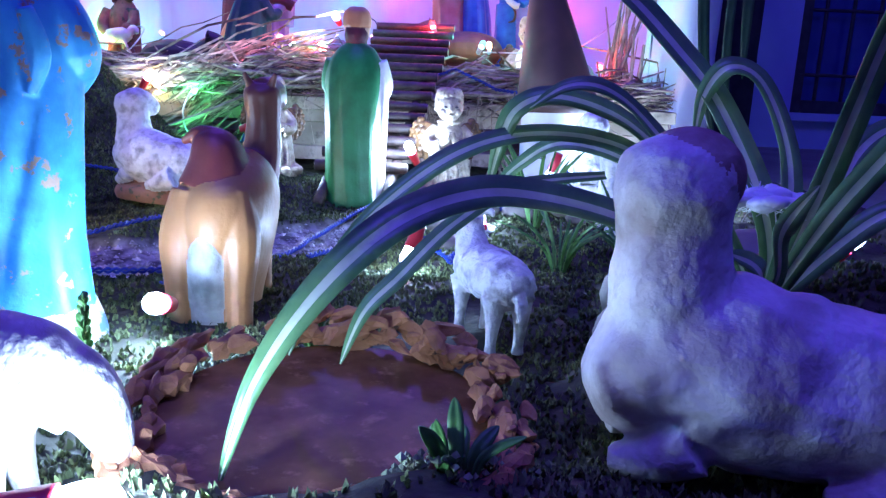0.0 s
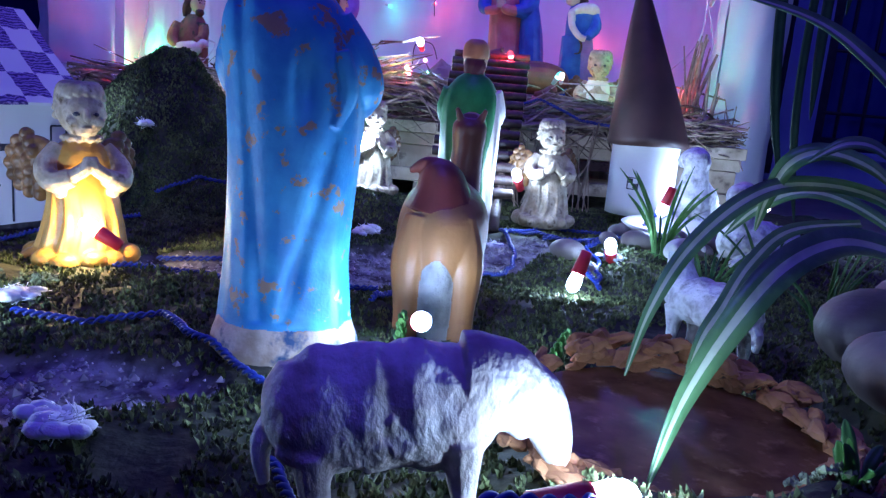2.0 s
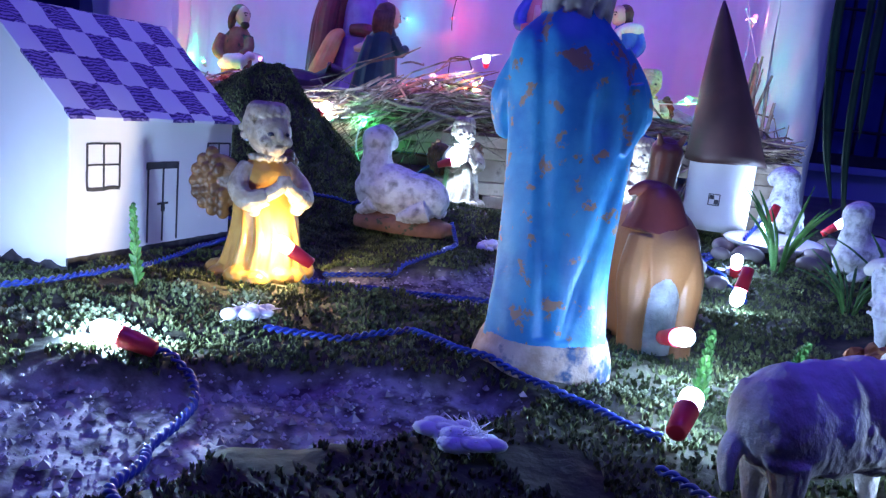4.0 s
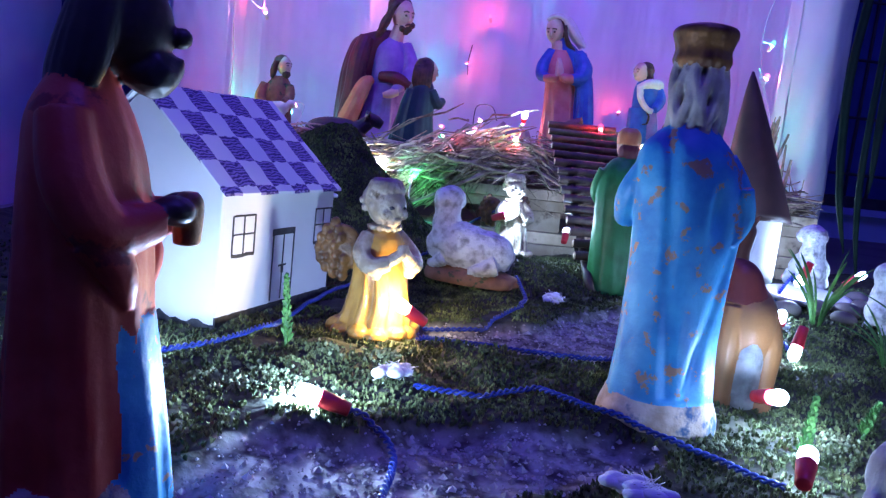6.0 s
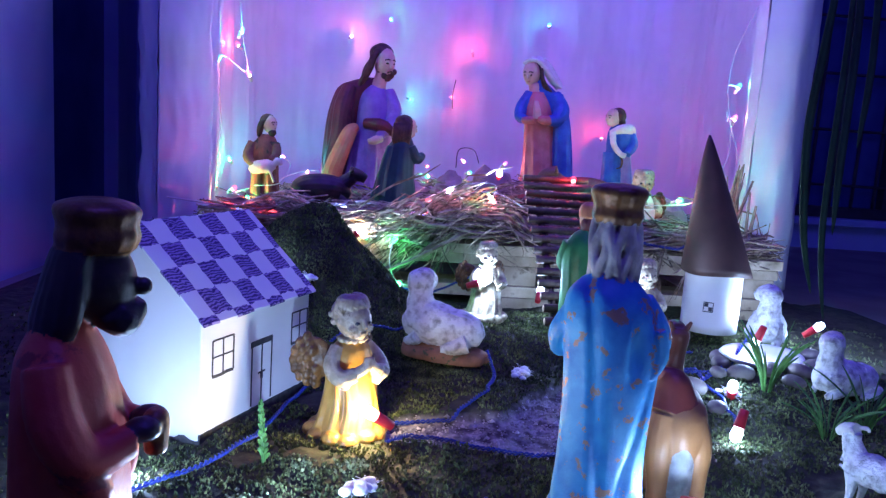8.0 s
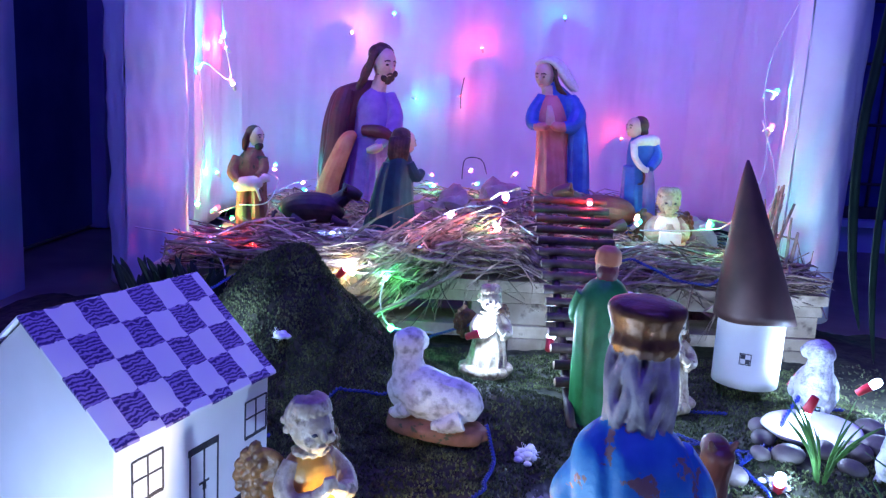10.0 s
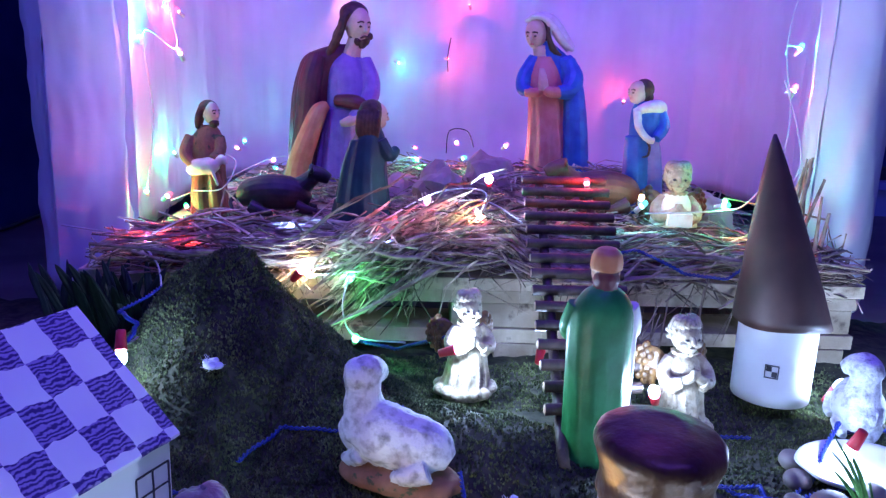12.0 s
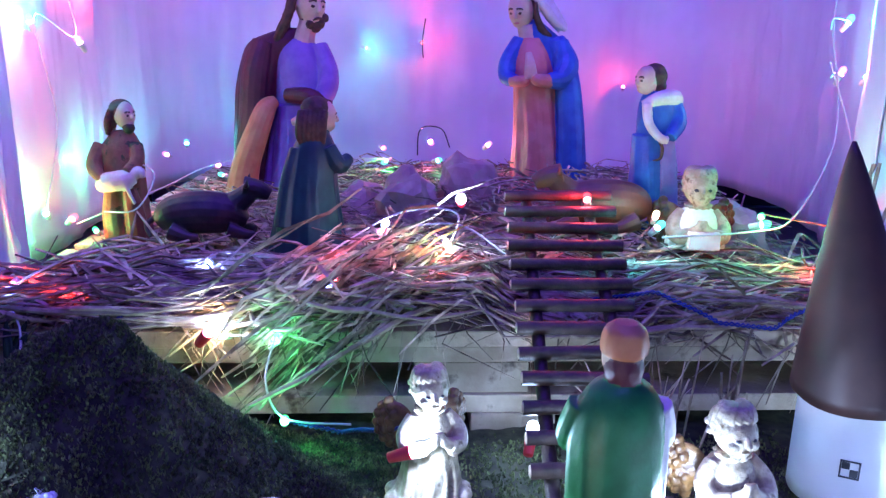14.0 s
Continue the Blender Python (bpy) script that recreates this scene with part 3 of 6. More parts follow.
    for i in range(31):
        x = -0.001 + (HL + 0.002) * i / 30
        zt = 0.016 + 0.001 * noise.noise((i * 0.8, 1, 1))
        rings.append([(x, -0.0008, 0.0), (x, -0.0008, zt), (x, 0.001, zt), (x, 0.001, 0)])
    ring_strip(bm, rings)
    part("plinth", bm, "ink", h, "black painted strip along the foot of the wall", smooth=False)
    bm = bmesh.new()
    rings = []
    for i in range(31):
        y = HD * i / 30
        zt = 0.010 + 0.006 * noise.noise((i * 0.45, 5, 1))
        rings.append([(-0.0008, y, 0.0), (-0.0008, y, zt), (0.001, y, zt), (0.001, y, 0)])
    ring_strip(bm, rings)
    part("plinth", bm, "ink", h, "black painted strip along the foot of the wall", smooth=False)


card_house()


def paper_tower():
    t = thing("paper_tower", pose(0.152, 1.0, 0.035), "white paper tower with a tall brown cone roof", "toy tower")
    bm = bmesh.new()
    rings = []
    for j in range(9):
        z = 0.105 * j / 8
        rings.append([((0.0435 + 0.0008 * noise.noise((a * 0.4, z * 20, 1))) * math.cos(a * math.pi / 18), 0.0435 * math.sin(a * math.pi / 18), z) for a in range(36)])
    ring_strip(bm, rings)
    part("wall", bm, "paper", t)
    bm = bmesh.new()
    rings = []
    for j in range(21):
        f = j / 20
        r = 0.0525 * (1 - f) ** 0.88 + 0.0015
        rings.append([(r * (1 + 0.02 * noise.noise((a * 0.3, f * 3, 3))) * math.cos(a * math.pi / 20) + 0.003 - 0.036 * f, r * math.sin(a * math.pi / 20) + 0.002 * f, 0.092 + 0.212 * f + 0.002 * math.sin(a * math.pi / 20 * 3) * (1 - f)) for a in range(40)])
    ring_strip(bm, rings)
    part("roof", bm, "brown_paper", t, "tall pointed brown card cone")
    # small drawn window with two dark quarters, lying on the curved wall
    w = Matrix.Rotation(radians(-118), 4, "Z")
    bm = bmesh.new()
    s = 0.0075
    for lo, hi in (((0.0432, -s, 0.035), (0.0442, s, 0.0362)), ((0.0432, -s, 0.0495), (0.0442, s, 0.0507)), ((0.0432, -s, 0.0365), (0.0442, -s + 0.0012, 0.0492)), ((0.0432, s - 0.0012, 0.0365), (0.0442, s, 0.0492)),
                   ((0.0432, -s + 0.0015, 0.0432), (0.0441, -0.0002, 0.049)), ((0.0432, 0.0002, 0.0368), (0.0441, s - 0.0015, 0.043))):
        box(bm, lo, hi, m=w)
    part("window", bm, "ink", t, "small window drawn in black marker", smooth=False)


paper_tower()


# ---- ladder of sticks ----
def ladder():
    lo, hi = Vector((-0.085, 0.845, 0.02)), Vector((-0.050, 1.300, 0.232))
    l = thing("stick_ladder", Matrix.Translation(lo), "ladder of dark round sticks leaning on the stage", "ladder")
    d = hi - lo
    for s in (-0.036, 0.036):
        bm = bmesh.new()
        tube(bm, [Vector((s, 0, 0)), d * 0.5 + Vector((s * 1.02, 0, 0.002)), d + Vector((s, 0, 0))], 0.0062, 10, rough=0.15)
        part("rail", bm, "stick", l)
    for i in range(15):
        f = 0.13 + 0.87 * i / 14
        c = d * f + Vector((0, -0.005, 0.010))
        w = 0.052 + 0.004 * noise.noise((i * 1.3, 0, 0)) + 0.012 * f
        tilt = 0.003 * noise.noise((i * 2.1, 3, 0))
        bm = bmesh.new()
        tube(bm, [c + Vector((-w, 0, -tilt)), c, c + Vector((w, 0, tilt))], 0.0064, 10, rough=0.12, cap=False)
        rung = part("rung", bm, "stick", l)
        for sg in (-1, 1):
            bm = bmesh.new()
            ball(bm, c + Vector((sg * w, 0, sg * tilt)), (0.0012, 0.006, 0.006), 0, 1)
            part("cut_end", bm, "stick_end", rung, "pale cut end")


ladder()


# ---- painted statues, each one mesh ----
def statue(name, bm, mats, m, label, category="statue", group="", voxel=0.0013):
    """Fuses the modelled forms into one cast body, keeping the paint of the nearest form."""
    bmesh.ops.recalc_face_normals(bm, faces=bm.faces)
    bmesh.ops.triangulate(bm, faces=bm.faces[:])
    bm.faces.ensure_lookup_table()
    tree = BVHTree.FromBMesh(bm)
    paint = [f.material_index for f in bm.faces]
    me = bpy.data.meshes.new("cast")
    bm.to_mesh(me)
    bm.free()
    tmp = bpy.data.objects.new("cast", me)
    scene.collection.objects.link(tmp)
    r = tmp.modifiers.new("fuse", "REMESH")
    r.mode, r.voxel_size = "VOXEL", voxel
    sm = tmp.modifiers.new("soften", "SMOOTH")
    sm.factor, sm.iterations = 0.5, 2
    out = bpy.data.meshes.new_from_object(tmp.evaluated_get(bpy.context.evaluated_depsgraph_get()))
    bpy.data.objects.remove(tmp)
    bpy.data.meshes.remove(me)
    out.name = name
    out.materials.clear()
    for key in mats:
        out.materials.append(M[key])
    ids = []
    for p in out.polygons:
        hit = tree.find_nearest(p.center)
        ids.append(paint[hit[2]] if hit[2] is not None else 0)
    out.polygons.foreach_set("material_index", ids)
    out.polygons.foreach_set("use_smooth", [True] * len(ids))
    ob = new(name, out)
    ob.matrix_world = m
    return tagged(ob, label, category, group)


def face(bm, c, r, yaw, pitch, skin, dark, lip, brow=0.045):
    """Cast head with brows, eyes, nose and mouth; at yaw 0 it looks along -y, a positive pitch bows it."""
    turn = Matrix.Rotation(radians(yaw), 4, "Z") @ Matrix.Rotation(radians(pitch), 4, "X")
    m = Matrix.Translation(c) @ turn @ Matrix.Diagonal((*r, 1))

    def at(x, y, z):
        return m @ Vector((x, y, z))
    w = r[0]
    ball(bm, c, r, skin, 3, turn)
    ball(bm, at(0, -0.42, -0.52), (w * 0.62, w * 0.55, w * 0.55), skin, 2)
    tube(bm, [at(0, -0.95, 0.22), at(0, -1.16, -0.10), at(0, -1.02, -0.20)], [w * 0.09, w * 0.15, w * 0.08], 8, skin)
    for s in (-1, 1):
        ball(bm, at(s * 0.40, -0.90, 0.06), (w * 0.14, w * 0.10, w * 0.075), dark, 2, turn)
        if brow:
            tube(bm, [at(s * 0.18, -0.97, 0.31), at(s * 0.42, -0.91, 0.34), at(s * 0.64, -0.77, 0.24)], w * brow, 6, dark)
        ball(bm, at(s * 0.98, 0.05, -0.05), (w * 0.12, w * 0.18, w * 0.24), skin, 1, turn)
    ball(bm, at(0, -0.99, -0.48), (w * 0.26, w * 0.09, w * 0.07), lip, 2, turn)


def king_blue():
    bm = bmesh.new()
    robe(bm, [(0.0, 0.004, 0, 0.041, 0.036), (0.012, 0.004, 0, 0.0415, 0.036), (0.026, 0.004, 0, 0.037, 0.033)], 1, 5, 0.02)
    robe(bm, [(0.024, 0.004, 0, 0.0365, 0.032), (0.038, 0.004, 0, 0.0352, 0.031), (0.066, 0.004, 0, 0.0335, 0.029), (0.11, 0.005, 0, 0.0345, 0.029), (0.15, 0.005, 0, 0.0365, 0.031), (0.175, 0.001, 0.0, 0.0355, 0.029), (0.192, -0.002, 0, 0.030, 0.025), (0.203, -0.002, 0, 0.020, 0.018), (0.21, -0.001, 0, 0.012, 0.012)], 0, 6, 0.026, 88, 0.6, k=9)
    # deep crease above the bent elbow and the soft pulls that run from it
    for v in bm.verts:
        if v.co.y < 0.004 and v.co.z > 0.03:
            v.co.y += 0.0075 * math.exp(-((v.co.x - 0.013) / 0.0055) ** 2 - ((v.co.z - 0.152) / 0.017) ** 2)
            v.co.y += 0.0028 * math.exp(-((v.co.x + 0.012 + 0.10 * (v.co.z - 0.1)) / 0.004) ** 2)
            v.co.y += 0.0024 * math.exp(-((v.co.x - 0.022 - 0.22 * (v.co.z - 0.1)) / 0.004) ** 2) * (v.co.z < 0.14)
    tube(bm, [(0.022, 0.0, 0.186), (0.035, 0.000, 0.167), (0.0385, 0.004, 0.152), (0.026, 0.024, 0.140)], [0.012, 0.0125, 0.012, 0.010], 14, 0)
    tube(bm, [(-0.022, 0.0, 0.184), (-0.031, 0.012, 0.160), (-0.024, 0.032, 0.142)], [0.010, 0.010, 0.009], 14, 0)
    tube(bm, [(0.030, -0.026, 0.172), (0.034, -0.023, 0.152), (0.028, -0.022, 0.134)], [0.004, 0.0055, 0.003], 8, 0)
    ball(bm, (0.0, 0.004, 0.230), (0.0145, 0.0165, 0.022), 2, 3)
    ball(bm, (0.001, 0.024, 0.228), (0.010, 0.008, 0.016), 3, 2)
    # wavy locks down the back, two layers
    for i in range(10):
        a = radians(188 + i * 18.2)
        cx, sy = math.cos(a), math.sin(a)
        w = 0.0024 * (1 if i % 2 else -1)
        pts = []
        for k in range(8):
            f = k / 7
            rad = 0.0135 + 0.0055 * math.sin(min(1.0, f * 1.5) * 1.57) - 0.002 * f
            pts.append((rad * cx - sy * w * math.sin(f * 7.5 + i), 0.004 + rad * 1.08 * sy + cx * w * math.sin(f * 7.5 + i), 0.253 - 0.054 * f - 0.003 * (i % 3)))
        tube(bm, pts, [0.0034, 0.0038, 0.0040, 0.0040, 0.0038, 0.0034, 0.0028, 0.0014], 8, 2)
    robe(bm, [(0.245, 0, 0.003, 0.0165, 0.0185), (0.250, 0, 0.003, 0.0185, 0.0205), (0.256, 0, 0.003, 0.0175, 0.0195), (0.262, 0, 0.003, 0.0190, 0.0210), (0.267, 0, 0.003, 0.0205, 0.0225), (0.271, 0, 0.003, 0.018, 0.020), (0.2735, 0, 0.003, 0.009, 0.010)], 4, 12, 0.03)
    statue("king_statue", bm, ["blue_robe", "plaster", "grey_hair", "skin", "crown"], pose(-0.194, 0.407, 0.010, 0, 0, 4), "chipped blue-robed king statue with long grey hair and crown", group="three kings", voxel=0.00095)


def king_red():
    bm = bmesh.new()
    robe(bm, [(0.0, 0, 0, 0.036, 0.034), (0.02, 0, 0, 0.036, 0.034), (0.028, 0, 0, 0.033, 0.03)], 1, 5, 0.02)
    robe(bm, [(0.02, 0, 0, 0.034, 0.033), (0.05, 0, 0, 0.033, 0.032), (0.09, -0.001, 0, 0.030, 0.031), (0.13, -0.001, 0, 0.028, 0.032), (0.165, -0.002, 0, 0.025, 0.033), (0.185, -0.004, 0, 0.021, 0.029), (0.200, -0.004, 0, 0.014, 0.019), (0.208, -0.002, 0, 0.010, 0.012)], 0, 8, 0.05, 56, 0.2)
    # skirt of the under robe in pale blue
    robe(bm, [(0.0, 0.012, 0, 0.030, 0.028), (0.05, 0.010, 0, 0.027, 0.026), (0.10, 0.006, 0, 0.024, 0.025)], 2, 6, 0.06)
    for s in (-1, 1):
        tube(bm, [(-0.004, s * 0.024, 0.186), (0.002, s * 0.031, 0.160), (0.014, s * 0.028, 0.140), (0.031, s * 0.012, 0.143)], [0.011, 0.0125, 0.012, 0.009], 14, 0)
        tube(bm, [(0.010, s * 0.030, 0.137), (0.020, s * 0.026, 0.122), (0.022, s * 0.018, 0.106)], [0.010, 0.008, 0.003], 12, 0)
        ball(bm, (0.037, s * 0.009, 0.148), (0.010, 0.008, 0.007), 3, 2)
    robe(bm, [(0.132, 0.042, 0, 0.006, 0.007), (0.150, 0.042, 0, 0.007, 0.008), (0.156, 0.042, 0, 0.004, 0.004)], 4, 6, 0.0, 16)
    ball(bm, (0.015, 0, 0.224), (0.017, 0.015, 0.022), 3, 3)
    ball(bm, (0.035, 0, 0.222), (0.005, 0.004, 0.005), 3, 2)
    ball(bm, (0.024, 0, 0.207), (0.013, 0.012, 0.012), 5, 2, rough=0.3, freq=120)
    for i in range(13):
        a = radians(90 + i * 15)
        x, y = 0.016 * math.cos(a), 0.015 * math.sin(a)
        tube(bm, [(0.010 + x * 0.9, y * 0.9, 0.240), (0.008 + x * 1.12, y * 1.1, 0.222), (0.005 + x * 1.25, y * 1.15, 0.204), (x * 1.0 - 0.002, y * 1.0, 0.193)], [0.0045, 0.0050, 0.0046, 0.002], 8, 5)
    robe(bm, [(0.240, 0.012, 0, 0.0185, 0.0175), (0.247, 0.013, 0, 0.0205, 0.0185), (0.253, 0.013, 0, 0.0195, 0.018), (0.260, 0.013, 0, 0.0210, 0.019), (0.264, 0.012, 0, 0.018, 0.016), (0.2665, 0.012, 0, 0.009, 0.009)], 4, 12, 0.03)
    statue("king_statue", bm, ["red_robe", "plaster", "blue_robe", "dark_skin", "crown", "black_cow"], pose(-0.519, 0.258, 0.0, 0, 0, 6), "red-robed dark king statue with flat crown and gift", group="three kings")


def king_green():
    bm = bmesh.new()
    robe(bm, [(0.0, 0, 0, 0.035, 0.030), (0.01, 0, 0, 0.035, 0.030), (0.016, 0, 0, 0.032, 0.028)], 3, 5, 0.02)
    robe(bm, [(0.006, 0.012, 0.004, 0.030, 0.028), (0.06, 0.012, 0.004, 0.027, 0.026), (0.12, 0.012, 0.004, 0.029, 0.025), (0.16, 0.010, 0.004, 0.030, 0.022), (0.18, 0.006, 0.002, 0.024, 0.018)], 1, 9, 0.06, 48)
    robe(bm, [(0.006, -0.002, -0.004, 0.036, 0.030), (0.05, -0.003, -0.004, 0.034, 0.028), (0.10, -0.003, -0.004, 0.035, 0.027), (0.145, -0.002, -0.003, 0.037, 0.026), (0.172, -0.001, -0.002, 0.034, 0.024), (0.188, 0, 0, 0.024, 0.019), (0.195, 0, 0, 0.012, 0.012)], 0, 6, 0.035, 52, 1.0)
    for s in (-1, 1):
        tube(bm, [(s * 0.03, 0.0, 0.176), (s * 0.036, 0.008, 0.150), (s * 0.028, 0.026, 0.135)], [0.010, 0.011, 0.008], 12, 0 if s < 0 else 1)
    ball(bm, (0, 0.003, 0.209), (0.016, 0.017, 0.019), 2, 3)
    ball(bm, (0, -0.002, 0.203), (0.0155, 0.015, 0.017), 4, 2)
    robe(bm, [(0.212, 0, 0.001, 0.0175, 0.018), (0.220, 0, 0.001, 0.0178, 0.018), (0.228, 0, 0.001, 0.0155, 0.016), (0.233, 0, 0.001, 0.009, 0.009)], 5, 9, 0.02)
    statue("king_statue", bm, ["green_robe", "cream", "skin", "plaster", "maroon", "orange"], pose(-0.086, 0.885, 0.0, 0, 0, -3) @ Matrix.Diagonal((0.87, 0.9, 1, 1)), "green-cloaked king statue in a cream robe seen from behind", group="three kings")


king_blue()
king_red()
king_green()


def joseph():
    bm = bmesh.new()
    # cloak over the back, torso, skirt of the kneeling leg
    robe(bm, [(-0.02, -0.040, 0.012, 0.050, 0.052), (0.06, -0.041, 0.010, 0.047, 0.050), (0.15, -0.036, 0.008, 0.046, 0.047), (0.21, -0.022, 0.004, 0.046, 0.040), (0.243, -0.006, 0, 0.046, 0.034), (0.260, 0.012, 0, 0.030, 0.024), (0.270, 0.030, 0, 0.014, 0.014)], 0, 8, 0.05, 60, 0.4)
    robe(bm, [(0.09, 0.040, -0.016, 0.048, 0.040), (0.15, 0.044, -0.016, 0.047, 0.038), (0.20, 0.042, -0.013, 0.043, 0.035), (0.232, 0.040, -0.008, 0.038, 0.030), (0.250, 0.042, -0.006, 0.020, 0.019)], 1, 7, 0.03, 52)
    robe(bm, [(-0.02, 0.020, -0.020, 0.052, 0.050), (0.07, 0.030, -0.020, 0.047, 0.046), (0.135, 0.034, -0.020, 0.040, 0.040)], 1, 9, 0.09, 60)
    tube(bm, [(-0.022, -0.030, 0.245), (-0.036, -0.040, 0.19), (-0.044, -0.044, 0.11), (-0.060, -0.040, 0.02), (-0.064, -0.040, -0.02)], [0.018, 0.024, 0.024, 0.024, 0.026], 14, 0, 6)
    # orange lining that falls from the raised knee
    tube(bm, [(0.002, -0.056, 0.142), (-0.014, -0.066, 0.128), (-0.034, -0.072, 0.08), (-0.052, -0.075, 0.03), (-0.062, -0.076, -0.02)], [0.010, 0.018, 0.022, 0.025, 0.029], 14, 2, 6)
    tube(bm, [(0.074, -0.008, 0.236), (0.093, -0.028, 0.190), (0.088, -0.052, 0.152), (0.056, -0.070, 0.118)], [0.019, 0.020, 0.018, 0.011], 14, 1, 6)
    tube(bm, [(0.020, -0.050, 0.152), (0.062, -0.066, 0.150), (0.098, -0.058, 0.132)], [0.012, 0.016, 0.012], 12, 0, 6)
    tube(bm, [(0.066, -0.070, 0.118), (0.048, -0.078, 0.110), (0.032, -0.080, 0.106)], [0.010, 0.011, 0.006], 10, 3)
    # neckline, head bowed to one side with beard and long hair
    tube(bm, [(0.046, -0.008, 0.235), (0.052, -0.010, 0.258), (0.058, -0.010, 0.28)], [0.022, 0.018, 0.017], 12, 3)
    face(bm, (0.063, -0.012, 0.310), (0.026, 0.028, 0.037), 38, 14, 3, 4, 5)
    for x, y, z, r in ((0.073, -0.022, 0.272, 0.010), (0.064, -0.024, 0.276, 0.0085), (0.081, -0.018, 0.277, 0.0085), (0.054, -0.018, 0.286, 0.008), (0.087, -0.010, 0.288, 0.008)):
        ball(bm, (x, y, z), (r, r, r * 1.1), 4, 2, None, 0.25, 90)
    for s in (-1, 1):
        tube(bm, [(0.0795, -0.036, 0.2865), (0.0795 + s * 0.010, -0.034 + s * 0.005, 0.282)], [0.003, 0.002], 6, 4)
    ball(bm, (0.053, 0.000, 0.331), (0.0315, 0.031, 0.0285), 4, 3, None, 0.08, 70)
    for i in range(7):
        y = -0.030 + 0.009 * i
        tube(bm, [(0.050, y * 0.6, 0.345), (0.034, y, 0.322), (0.026 - 0.002 * i, y * 1.1, 0.292), (0.010, y * 1.0 + 0.003 * math.sin(i * 2), 0.262), (-0.002, y * 0.9, 0.240)], [0.008, 0.009, 0.009, 0.009, 0.004], 8, 4)
    statue("bearded_man_statue", bm, ["maroon", "violet", "orange", "face_paint", "hair", "rose"], pose(-0.465, 1.86, 0.178), "bearded man statue bowing in a maroon and violet robe")


def mary():
    bm = bmesh.new()
    robe(bm, [(-0.02, 0.030, 0.014, 0.056, 0.050), (0.10, 0.027, 0.012, 0.054, 0.047), (0.20, 0.010, 0.008, 0.050, 0.038), (0.245, -0.002, 0.004, 0.042, 0.030), (0.268, -0.012, 0, 0.026, 0.022), (0.285, -0.022, 0, 0.013, 0.013)], 0, 7, 0.035, 60)
    robe(bm, [(-0.02, -0.006, -0.022, 0.047, 0.048), (0.08, -0.008, -0.022, 0.041, 0.042), (0.16, -0.014, -0.019, 0.036, 0.036), (0.22, -0.020, -0.013, 0.033, 0.028), (0.255, -0.022, -0.008, 0.020, 0.019)], 1, 9, 0.06, 60)
    # front edge of the cloak
    tube(bm, [(0.024, -0.024, 0.250), (0.036, -0.040, 0.19), (0.044, -0.048, 0.10), (0.052, -0.050, -0.02)], [0.014, 0.020, 0.025, 0.028], 14, 0, 6)
    tube(bm, [(-0.040, -0.005, 0.250), (-0.061, -0.016, 0.216), (-0.065, -0.030, 0.192), (-0.052, -0.046, 0.186)], [0.016, 0.016, 0.014, 0.010], 12, 0, 6)
    tube(bm, [(0.018, -0.012, 0.250), (0.034, -0.034, 0.214), (0.022, -0.052, 0.190), (0.000, -0.060, 0.188)], [0.018, 0.021, 0.018, 0.012], 12, 0, 6)
    tube(bm, [(-0.060, -0.044, 0.184), (-0.040, -0.060, 0.186), (-0.034, -0.062, 0.192)], [0.009, 0.010, 0.007], 10, 1)
    tube(bm, [(0.004, -0.060, 0.186), (-0.018, -0.066, 0.188), (-0.026, -0.066, 0.194)], [0.011, 0.011, 0.007], 10, 1)
    for s in (-1, 1):
        tube(bm, [(-0.030 + s * 0.0045, -0.066, 0.190), (-0.032 + s * 0.003, -0.066, 0.210), (-0.035 + s * 0.002, -0.062, 0.232)], [0.0065, 0.0065, 0.003], 10, 2)
    tube(bm, [(-0.026, -0.008, 0.248), (-0.034, -0.008, 0.275)], [0.016, 0.014], 12, 2)
    face(bm, (-0.043, -0.010, 0.300), (0.0205, 0.023, 0.030), -34, 22, 2, 4, 5)
    ball(bm, (-0.036, 0.002, 0.305), (0.0225, 0.022, 0.031), 4, 3)
    ball(bm, (-0.031, 0.008, 0.310), (0.0245, 0.023, 0.029), 3, 3)
    # white veil over the crown of the head and down to the shoulder, dark hair below it
    tube(bm, [(-0.066, -0.016, 0.322), (-0.048, -0.027, 0.332), (-0.026, -0.029, 0.326), (-0.007, -0.025, 0.306), (0.010, -0.020, 0.286), (0.034, -0.014, 0.270)], [0.004, 0.0055, 0.0068, 0.0085, 0.0085, 0.005], 10, 3, 6)
    tube(bm, [(-0.04, 0.0, 0.336), (-0.010, 0.008, 0.326), (0.014, 0.010, 0.296), (0.034, 0.008, 0.272)], [0.008, 0.013, 0.014, 0.010], 12, 3, 6)
    tube(bm, [(-0.022, -0.030, 0.312), (-0.018, -0.028, 0.288), (-0.006, -0.022, 0.268), (0.008, -0.018, 0.258)], [0.003, 0.0055, 0.0065, 0.004], 8, 4)
    statue("kneeling_woman_statue", bm, ["royal_blue", "rose", "face_paint", "cream", "hair", "rose"], pose(0.005, 1.745, 0.178), "praying woman statue in blue cloak, rose dress and white veil")


